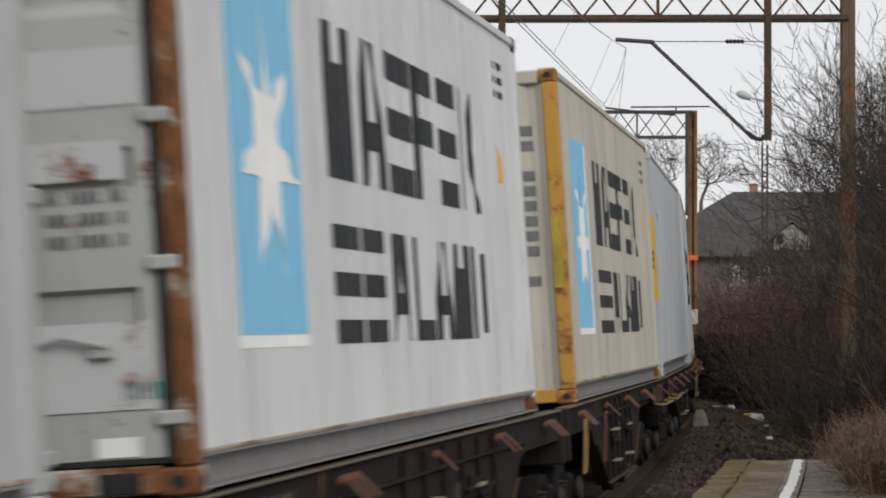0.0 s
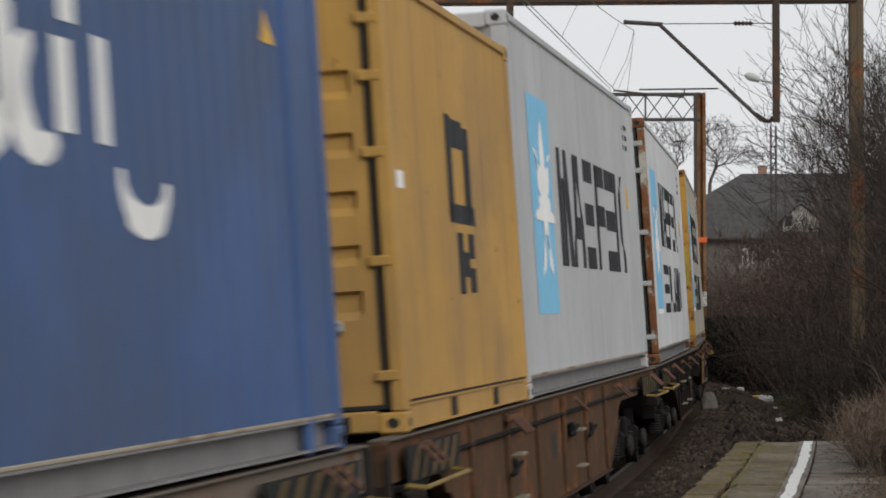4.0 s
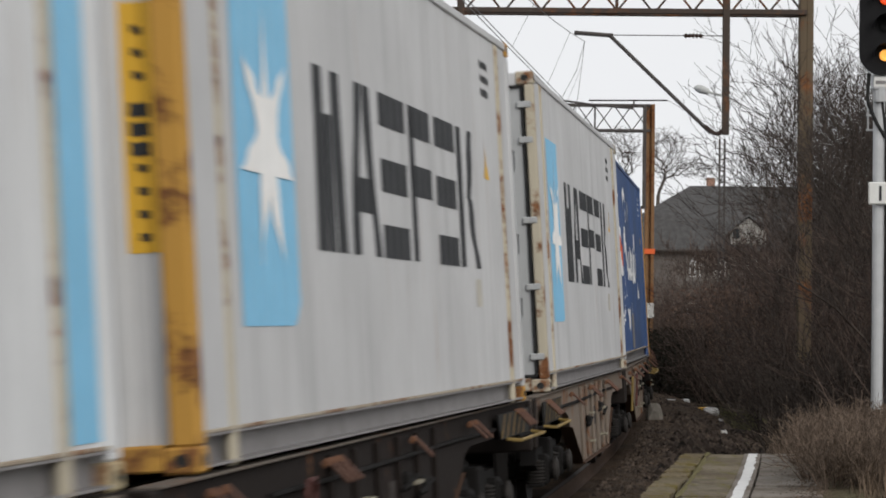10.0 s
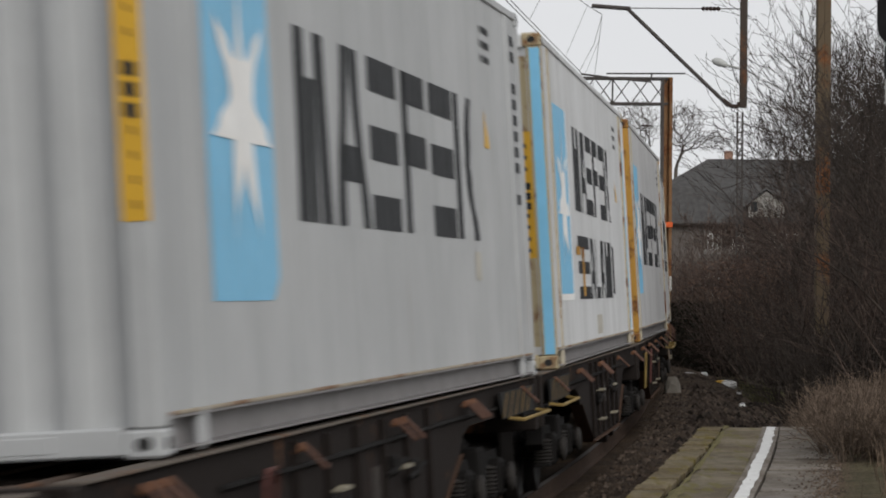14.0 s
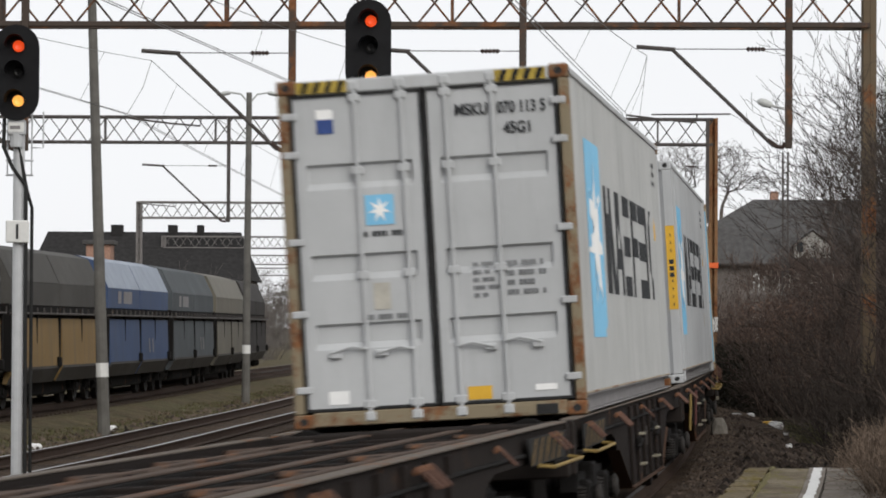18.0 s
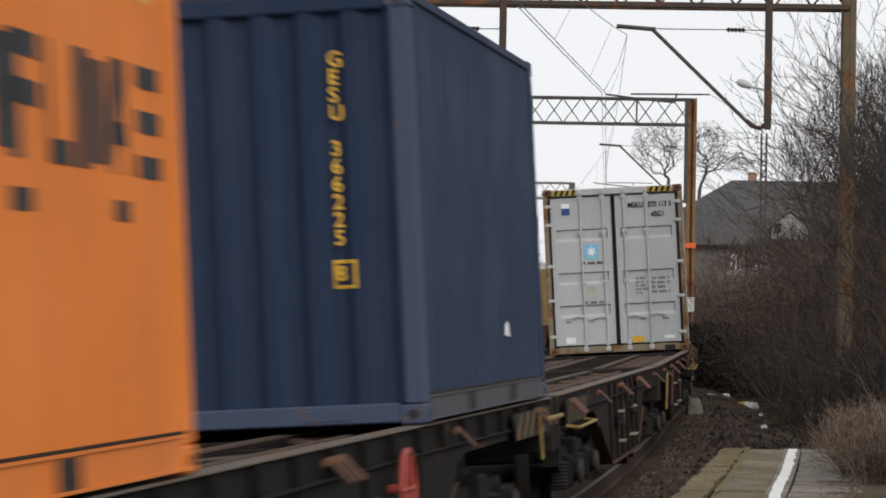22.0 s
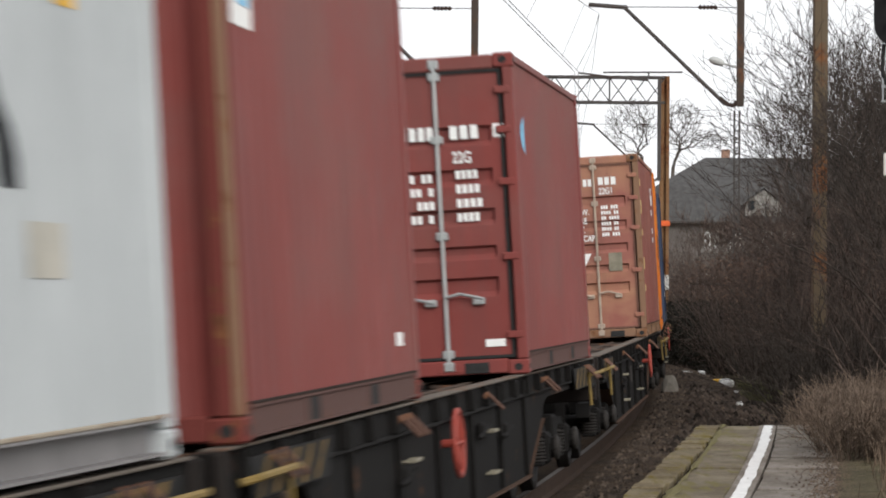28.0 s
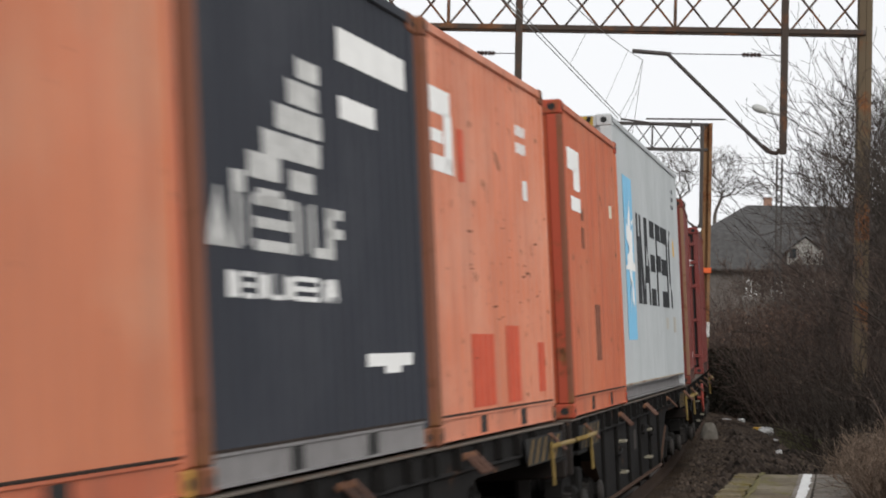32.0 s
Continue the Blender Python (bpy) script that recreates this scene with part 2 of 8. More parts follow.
M = dict(
    grey=paint("grey_container_paint", (0.41, 0.42, 0.428), 0.1, 0.3, seed=1, runs=0.25),
    grey_worn=paint("worn_grey_container_paint", (0.565, 0.575, 0.585), 0.35, 0.4, seed=5, runs=0.5),
    grey_warm=paint("warm_grey_container_paint", (0.465, 0.468, 0.475), 0.22, 0.45, seed=9, runs=0.5),
    grey_cool=paint("pale_cool_grey_container_paint", (0.42, 0.445, 0.455), 0.05, 0.2, seed=13),
    beige=paint("yellowed_white_container_paint", (0.45, 0.425, 0.37), 0.5, 0.6, seed=17, runs=0.7),
    mist=paint("pale_blue_grey_container_paint", (0.40, 0.42, 0.44), 0.2, 0.4, seed=19),
    yellow=paint("ochre_yellow_container_paint", (0.43, 0.25, 0.066), 0.65, 0.65, seed=21, fade=(0.33, 0.20, 0.075), runs=0.6),
    blue=paint("mid_blue_container_paint", (0.050, 0.098, 0.235), 0.05, 0.45, seed=25, fade=(0.055, 0.088, 0.175), runs=0.3),
    navy=paint("dark_navy_container_paint", (0.020, 0.032, 0.064), 0.1, 0.4, seed=29),
    orange=paint("bright_orange_container_paint", (0.60, 0.165, 0.018), 0.1, 0.35, seed=33),
    brown=paint("red_brown_container_paint", (0.275, 0.105, 0.082), 0.6, 0.5, seed=37, fade=(0.385, 0.205, 0.125), runs=0.4),
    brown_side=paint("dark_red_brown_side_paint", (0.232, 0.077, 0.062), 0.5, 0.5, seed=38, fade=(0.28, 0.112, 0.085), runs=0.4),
    maroon=paint("maroon_container_paint", (0.20, 0.048, 0.042), 0.45, 0.5, seed=41, fade=(0.185, 0.066, 0.058), runs=0.3),
    coral=paint("faded_orange_red_container_paint", (0.48, 0.120, 0.054), 0.85, 0.6, seed=45, fade=(0.50, 0.165, 0.085), runs=0.6),
    coral_pale=paint("pale_faded_orange_container_paint", (0.54, 0.185, 0.095), 0.6, 0.5, seed=47, fade=(0.56, 0.24, 0.14), runs=0.4),
    coral_pink=paint("pinkish_faded_red_container_paint", (0.58, 0.195, 0.108), 0.9, 0.5, seed=46, fade=(0.62, 0.27, 0.175), runs=0.5),
    black=paint("black_container_paint", (0.033, 0.036, 0.046), 0.08, 0.35, seed=49),
    # two door paints, each darker than the sides of its container
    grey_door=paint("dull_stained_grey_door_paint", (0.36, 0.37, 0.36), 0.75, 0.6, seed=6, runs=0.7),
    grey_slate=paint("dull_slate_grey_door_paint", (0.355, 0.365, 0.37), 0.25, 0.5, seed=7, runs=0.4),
    # side copy of the grey paint: dirt, and the side's shade in the colour
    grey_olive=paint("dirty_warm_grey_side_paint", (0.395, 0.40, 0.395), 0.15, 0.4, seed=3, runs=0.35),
    navy_post=rusty("scuffed_navy_corner_steel", (0.055, 0.072, 0.115), 0.12, 3.0),
    rail_dark=plain("grimy_dark_rail_steel", (0.050, 0.052, 0.060), 0.7, vary=0.35),
    bar_dull=plain("grimy_tan_locking_bar", (0.38, 0.305, 0.245), 0.7, vary=0.3),
    rust_post=rusty("rust_eaten_corner_steel", (0.40, 0.38, 0.33), 0.75, 3.0),
    ochre_post=rusty("yellow_primer_corner_steel", (0.45, 0.25, 0.06), 0.35, 3.0),
    cream_post=rusty("cream_painted_rusting_corner_steel", (0.40, 0.34, 0.22), 0.28, 3.0),
    tan_post=rusty("tan_streaked_corner_steel", (0.20, 0.085, 0.055), 0.3, 2.0),
    maroon_post=rusty("scuffed_maroon_corner_steel", (0.15, 0.04, 0.034), 0.2, 2.5),
    red_post=rusty("scuffed_red_corner_steel", (0.36, 0.075, 0.045), 0.25, 2.5),
    cream_rust=rusty("rust_streaked_grey_corner_steel", (0.21, 0.175, 0.12), 0.45, 3.0),
    lip=rusty("rust_stained_rail_lip", (0.33, 0.29, 0.23), 0.35, 2.0),
    brown_post=rusty("dull_tan_corner_steel", (0.22, 0.13, 0.085), 0.3, 3.0),
    rail_grey=plain("dusty_grey_steel", (0.20, 0.19, 0.19), 0.6),
    wagon=rusty("brown_wagon_steel", (0.017, 0.0135, 0.0122), 0.05, 1.6),
    rust_bleed=rusty("rust_blotched_grey_paint", (0.46, 0.47, 0.48), 0.22, 5.0),
    maroon_rail=rusty("grimy_maroon_rail", (0.105, 0.062, 0.055), 0.12, 2.0),
    brown_rail=rusty("rusty_tan_rail", (0.24, 0.14, 0.085), 0.25, 2.0),
    edge_rust=rusty("rust_edged_cream_steel", (0.42, 0.38, 0.30), 0.32, 3.5),
    headstock=rusty("sooty_brown_beam", (0.020, 0.0165, 0.015), 0.05, 2.0),
    wagon_rust=rusty("rust_orange_wagon_steel", (0.085, 0.05, 0.03), 0.38, 1.6),
    wagon_tan=rusty("faded_beige_wagon_steel", (0.17, 0.14, 0.115), 0.3, 1.6),
    deck=rusty("rusty_deck_steel", (0.074, 0.055, 0.045), 0.24, 1.2),
    # paler than the beams: light on upward faces put into the colour
    deck_worn=rusty("worn_dusty_flange_steel", (0.115, 0.098, 0.084), 0.22, 1.6),
    patch=plain("faded_label_paper", (0.43, 0.41, 0.36), 0.7, vary=0.2),
    # soot; also the painted shade of girder sides and hopper waists
    wagon_dark=rusty("sooty_wagon_steel", (0.011, 0.0102, 0.0098), 0.05, 2.2),
    spigot=rusty("bright_rust_spigot_steel", (0.105, 0.060, 0.046), 0.25, 6.0),
    rail_yellow=plain("worn_yellow_rail_paint", (0.22, 0.15, 0.045), 0.7, vary=0.5),
    rail_rust=plain("rust_red_rail_paint", (0.085, 0.03, 0.025), 0.75, vary=0.4),
    rail_pale=plain("worn_pale_rung_steel", (0.22, 0.20, 0.15), 0.7, vary=0.4),
    data_dull=plain("faded_stencil_panel", (0.055, 0.048, 0.044), 0.8, vary=0.6, scale=20),
    bracket=rusty("rust_brown_bracket_steel", (0.062, 0.037, 0.026), 0.04, 6.0),
    spring=plain("dusty_spring_steel", (0.034, 0.031, 0.029), 0.7, 0.2, vary=0.4),
    wheel=plain("dark_oily_wheel_steel", (0.02, 0.018, 0.017), 0.6, 0.3),
    warn_yellow=plain("faded_warning_yellow", (0.15, 0.092, 0.026), 0.75, vary=0.7),
    hazard_yellow=plain("hazard_yellow_paint", (0.40, 0.29, 0.05), 0.7, vary=0.4),
    hazard_black=plain("worn_black_paint", (0.02, 0.02, 0.02), 0.7),
    red=plain("red_handwheel_paint", (0.30, 0.05, 0.035), 0.55),
    white=plain("white_lettering_paint", (0.78, 0.78, 0.77), 0.6, vary=0.08, scale=4),
    ink=plain("dark_lettering_paint", (0.035, 0.037, 0.04), 0.6, vary=0.3, scale=4),
    navy_ink=plain("dark_blue_lettering_paint", (0.03, 0.06, 0.20), 0.6, vary=0.3),
    orange_ink=plain("orange_red_lettering_paint", (0.68, 0.12, 0.03), 0.6, vary=0.2),
    red_patch=plain("fresh_red_touch_up_paint", (0.52, 0.075, 0.03), 0.6, vary=0.15),
    sky_blue=plain("light_blue_logo_paint", (0.19, 0.47, 0.69), 0.55, vary=0.08, scale=3),
    label_yellow=plain("yellow_decal_vinyl", (0.62, 0.36, 0.035), 0.5, vary=0.1),
    straw_label=plain("yellowed_label_paper", (0.60, 0.45, 0.20), 0.6, vary=0.15),
    cream=plain("cream_decal_vinyl", (0.58, 0.55, 0.43), 0.5, vary=0.15),
    green=plain("green_decal_vinyl", (0.055, 0.22, 0.20), 0.5, vary=0.1),
    ink_soft=plain("faded_grey_lettering_paint", (0.14, 0.145, 0.15), 0.7, vary=0.3, scale=9),
    smudge=plain("dark_brown_smudge", (0.22, 0.078, 0.046), 0.8, vary=0.4),
    lip_dark=plain("dark_rail_shadow_gap", (0.03, 0.022, 0.018), 0.85, vary=0.3),
    white_faded=plain("worn_white_stencil_paint", (0.52, 0.52, 0.51), 0.7, vary=0.3, scale=9),
    gasket_dusty=plain("dust_covered_rubber_seal", (0.15, 0.075, 0.055), 0.85),
    gasket=plain("black_rubber_gasket", (0.03, 0.03, 0.03), 0.8),
    zinc=plain("dull_galvanised_steel", (0.40, 0.42, 0.42), 0.45, 0.6, vary=0.15),
)


# ---- mesh helpers ----
class Geo:
    """Gathers vertices and faces for one mesh."""

    def __init__(self):
        self.v, self.f = [], []

    def add(self, verts, faces):
        k = len(self.v)
        self.v.extend(tuple(p) for p in verts)
        self.f.extend(tuple(i + k for i in q) for q in faces)
        return self

    def box(self, x0, x1, y0, y1, z0, z1, c=0.0):
        """A box; with c its edges are chamfered by that much."""
        if c <= 0:
            v = [(x, y, z) for z in (z0, z1) for x, y in ((x0, y0), (x1, y0), (x1, y1), (x0, y1))]
            return self.add(v, [(3, 2, 1, 0), (4, 5, 6, 7), (0, 1, 5, 4), (1, 2, 6, 5), (2, 3, 7, 6), (3, 0, 4, 7)])
        c = min(c, (x1 - x0) * 0.45, (y1 - y0) * 0.45, (z1 - z0) * 0.45)
        o = [(x0 + c, y0), (x1 - c, y0), (x1, y0 + c), (x1, y1 - c), (x1 - c, y1), (x0 + c, y1), (x0, y1 - c), (x0, y0 + c)]
        n = [(x0 + c, y0 + c), (x1 - c, y0 + c), (x1 - c, y0 + c), (x1 - c, y1 - c), (x1 - c, y1 - c), (x0 + c, y1 - c), (x0 + c, y1 - c), (x0 + c, y0 + c)]
        v = [(*p, z0) for p in n] + [(*p, z0 + c) for p in o] + [(*p, z1 - c) for p in o] + [(*p, z1) for p in n]
        f = [tuple(range(7, -1, -1)), tuple(range(24, 32))]
        for r in range(3):
            f += [(r * 8 + i, r * 8 + (i + 1) % 8, r * 8 + 8 + (i + 1) % 8, r * 8 + 8 + i) for i in range(8)]
        return self.add(v, f)

    def tube(self, a, b, r0, r1=None, n=8, caps=True):
        a, b = Vector(a), Vector(b)
        r1 = r0 if r1 is None else r1
        d = (b - a).normalized()
        p = d.orthogonal().normalized()
        q = d.cross(p)
        ring = [(math.cos(2 * math.pi * i / n), math.sin(2 * math.pi * i / n)) for i in range(n)]
        v = [a + (p * x + q * y) * r0 for x, y in ring] + [b + (p * x + q * y) * r1 for x, y in ring]
        f = [(i, (i + 1) % n, n + (i + 1) % n, n + i) for i in range(n)]
        if caps:
            f += [tuple(range(n - 1, -1, -1)), tuple(range(n, 2 * n))]
        return self.add(v, f)

    def path(self, pts, r, n=6):
        """A tube of one piece along the points."""
        pts = [Vector(p) for p in pts]
        k, v, p = len(pts), [], None
        for i, c in enumerate(pts):
            d = (pts[min(i + 1, k - 1)] - pts[max(i - 1, 0)]).normalized()
            if d.length < 0.5:
                d = (pts[1] - pts[0]).normalized()
            p = d.orthogonal() if p is None else p - d * p.dot(d)
            p = p.normalized() if p.length > 1e-4 else d.orthogonal().normalized()
            q = d.cross(p)
            v += [c + (p * math.cos(2 * math.pi * j / n) + q * math.sin(2 * math.pi * j / n)) * r for j in range(n)]
        f = [(i * n + j, i * n + (j + 1) % n, (i + 1) * n + (j + 1) % n, (i + 1) * n + j) for i in range(k - 1) for j in range(n)]
        f += [tuple(range(n - 1, -1, -1)), tuple(range((k - 1) * n, k * n))]
        return self.add(v, f)

    def prism(self, outline, axis, lo, hi):
        """An outline of (u, v) points, drawn out along the axis: 0: (u, v) = (y, z), 1: (x, z), 2: (x, y)."""
        def at(u, w, k):
            return ((k, u, w), (u, k, w), (u, w, k))[axis]
        n = len(outline)
        v = [at(u, w, lo) for u, w in outline] + [at(u, w, hi) for u, w in outline]
        f = [tuple(range(n - 1, -1, -1)), tuple(range(n, 2 * n))] + [(i, (i + 1) % n, n + (i + 1) % n, n + i) for i in range(n)]
        return self.add(v, f)

    def lathe(self, profile, axis_at, n=20):
        """A ring of (radius, x) points turned about an axis along x through (y, z)."""
        y0, z0 = axis_at
        k = len(profile)
        v = [(x, y0 + r * math.cos(2 * math.pi * i / n), z0 + r * math.sin(2 * math.pi * i / n)) for i in range(n) for r, x in profile]
        f = [(i * k + j, ((i + 1) % n) * k + j, ((i + 1) % n) * k + (j + 1) % k, i * k + (j + 1) % k) for i in range(n) for j in range(k)]
        return self.add(v, f)

    def mesh(self, name, material):
        m = bpy.data.meshes.new(name)
        m.from_pydata(self.v, [], self.f)
        bm = bmesh.new()
        bm.from_mesh(m)
        bmesh.ops.recalc_face_normals(bm, faces=bm.faces)
        bm.to_mesh(m)
        bm.free()
        m.materials.append(material)
        return m

    def part(self, name, material, parent=None, label=""):
        ob = new(name, self.mesh(name, material))
        ob.parent = parent
        return tagged(ob, label)


def same(name, mesh, parent, place=(0, 0, 0), turn=0.0, label=""):
    """Another part on a mesh that exists."""
    ob = new(name, mesh)
    ob.parent = parent
    ob.location, ob.rotation_euler[2] = place, turn
    return tagged(ob, label)


def thing(name, label, category, group="", kind=""):
    ob = new(name)
    ob.empty_display_size = 0.2
    return tagged(ob, label, category, group, kind)


def letters(text, size, material, parent, m, label="", squeeze=1.0):
    """Readable writing with the built-in font, as a flat mesh in the parent's space."""
    c = bpy.data.curves.new("writing", "FONT")
    c.body, c.size, c.extrude, c.offset = text, size, 0.001, size * 0.022
    ob = new("writing", c)
    mesh = bpy.data.meshes.new_from_object(ob.evaluated_get(bpy.context.evaluated_depsgraph_get()))
    bpy.data.objects.remove(ob)
    mesh.materials.clear()
    mesh.materials.append(material)
    ob = new("lettering", mesh)
    ob.parent, ob.matrix_basis = parent, m @ Matrix.Diagonal((squeeze, 1, 1, 1))
    return tagged(ob, label)


# ---- containers ----
WIDE = 2.438
PITCH = 0.278


def folds(lo, hi, deep=0.018):
    """Trapezoid corrugation between lo and hi: a list of (place, depth)."""
    n = max(1, round((hi - lo) / PITCH))
    p = (hi - lo) / n
    out = []
    for i in range(n):
        a = lo + i * p
        out += [(a, 0.0), (a + 0.26 * p, 0.0), (a + 0.5 * p, deep), (a + 0.76 * p, deep)]
    return out + [(hi, 0.0)]


def clip_strip(poly, a, b):
    """The part of a convex polygon between u = a and u = b."""
    for edge, sign in ((a, 1), (b, -1)):
        out = []
        for p, q in zip(poly, poly[1:] + poly[:1]):
            pi, qi = sign * (p[0] - edge) >= 0, sign * (q[0] - edge) >= 0
            if pi:
                out.append(p)
            if pi != qi:
                w = (edge - p[0]) / (q[0] - p[0])
                out.append((edge, p[1] + (q[1] - p[1]) * w))
        poly = out
        if len(poly) < 3:
            return []
    return poly


def on_folds(prof, polys, where, lift=0.004):
    """Flat shapes of (u, z) laid onto a corrugated panel; where(u, depth, z) gives the place."""
    geo = Geo()
    for poly in polys:
        for (a, da), (b, db) in zip(prof, prof[1:]):
            if b - a < 1e-6 or b <= min(p[0] for p in poly) or a >= max(p[0] for p in poly):
                continue
            cut = clip_strip(list(poly), a, b)
            if cut:
                v = [where(u, da + (db - da) * (u - a) / (b - a) - lift, z) for u, z in cut]
                geo.add(v, [tuple(range(len(v)))])
    return geo


def clusters(polys, gap=0.012):
    """Groups the shapes that touch one another."""
    left, out = [list(p) for p in polys], []
    box = [(min(u for u, _ in p) - gap, max(u for u, _ in p) + gap, min(z for _, z in p) - gap, max(z for _, z in p) + gap) for p in left]
    mark = list(range(len(left)))
    for i in range(len(left)):
        for j in range(i):
            a, b = box[i], box[j]
            if a[0] < b[1] and b[0] < a[1] and a[2] < b[3] and b[2] < a[3]:
                old, now = mark[i], mark[j]
                mark = [now if m == old else m for m in mark]
    for m in dict.fromkeys(mark):
        out.append([p for p, k in zip(left, mark) if k == m])
    return out


def rect(u0, u1, z0, z1, lean=0.0):
    return [(u0, z0), (u1, z0), (u1 + lean, z1), (u0 + lean, z1)]


def arc(cu, cz, ru, rz, a0, a1, width):
    """A curved stroke round a centre, in short flat pieces, thin at both ends."""
    n = max(3, int(abs(a1 - a0) / 18))
    out, edge = [], []
    for i in range(n + 1):
        a = radians(a0 + (a1 - a0) * i / n)
        k = width / 2 * (0.35 + 0.65 * math.sin(math.pi * i / n))
        edge.append(((cu + (ru - k) * math.cos(a), cz + (rz - k * rz / ru) * math.sin(a)), (cu + (ru + k) * math.cos(a), cz + (rz + k * rz / ru) * math.sin(a))))
    for (a, b), (c, d) in zip(edge, edge[1:]):
        out.append([a, b, d, c])
    return out


def star(cu, cz, ru, rz, points=7):
    out = []
    for i in range(points):
        def at(k, r):
            a = math.pi / 2 + 2 * math.pi * k / points
            return (cu + r * ru * math.cos(a), cz + r * rz * math.sin(a))
        out += [[(cu, cz), at(i - 0.5, 0.36), at(i, 1.0)], [(cu, cz), at(i, 1.0), at(i + 0.5, 0.36)]]
    return out


def blocks(u0, u1, z0, z1, codes, stem=0.3, seed=1):
    """A row of plain dark shapes in place of a brand's name: thin uprights, slanting strips and stacked blocks."""
    out, n = [], len(codes)
    w, h = (u1 - u0) / n, z1 - z0
    for i, code in enumerate(codes):
        a, b = u0 + i * w + 0.05 * w, u0 + (i + 1) * w - 0.09 * w
        t = (b - a) * stem
        row = lambda k, p=a, q=b: rect(p, q, z0 + k * h, z0 + (k + 0.2) * h)
        if code == "v":      # two slanting strips
            out += [rect(a, a + t, z0, z1, 0.25 * t), rect(b - t, b, z0, z1, -0.25 * t), rect(a + 1.3 * t, a + 1.9 * t, z0, z1 - 0.25 * h)]
        elif code == "t":    # two strips leaning together and a block between
            out += [rect(a, a + 0.8 * t, z0, z1, 0.8 * t), rect(b - 0.8 * t, b, z0, z1, -0.8 * t), row(0.25, a + 0.5 * t, b - 0.5 * t)]
        elif code == "s":    # three stacked blocks
            out += [row(0.8), row(0.4), row(0.0)]
        elif code == "p":    # an upright with two blocks
            out += [rect(a, a + 0.8 * t, z0, z1), row(0.8), row(0.42)]
        elif code == "z":    # three stacked blocks, each pushed aside
            out += [row(0.8), row(0.4), row(0.0)]
        elif code == "k":    # an upright and a bent strip
            out += [rect(a, a + 0.6 * t, z0, z1), rect(a + 1.3 * t, a + 2.1 * t, z0 + 0.5 * h, z1, 0.8 * t), rect(b - 0.8 * t, b, z0, z0 + 0.5 * h, -1.1 * t)]
        elif code == "l":    # an upright with a low block
            out += [rect(a, a + 0.8 * t, z0, z1), row(0.0)]
        else:                # two uprights
            out += [rect(a, a + t, z0, z1), rect(b - t, b, z0 + 0.06 * h, z1 - 0.06 * h)]
    return out


def bars(u0, u1, z0, z1, rows, seed=1, gap=0.45, cut=0.0):
    """Lines of writing that cannot be read, as plain bars."""
    rnd = random.Random(seed)
    h = (z1 - z0) / rows
    out = []
    for i in range(rows):
        a, b, tall = u0, u1 - rnd.random() * cut * (u1 - u0), h * (1 - gap)
        step = tall * 0.72
        if tall > 0.16 or b - a < 2 * step:
            out.append(rect(a, b, z1 - i * h - tall, z1 - i * h))
            continue
        n = round((b - a) / step)
        step = (b - a) / n
        space = rnd.randrange(2, 5)
        out += [rect(a + k * step, a + (k + 0.74) * step, z1 - i * h - tall, z1 - i * h) for k in range(n) if n < 5 or k % 5 != space]
    return out


# flat black discs paint the dark inside of the casting holes
HOLES = (Geo().prism([(0.04 * math.cos(k * math.pi / 6), 0.027 * math.sin(k * math.pi / 6)) for k in range(12)], 0, -0.002, 0.002).mesh("side_hole", M["gasket"]),
         Geo().prism([(0.034 * math.cos(k * math.pi / 6), 0.03 * math.sin(k * math.pi / 6)) for k in range(12)], 1, -0.002, 0.002).mesh("end_hole", M["gasket"]))


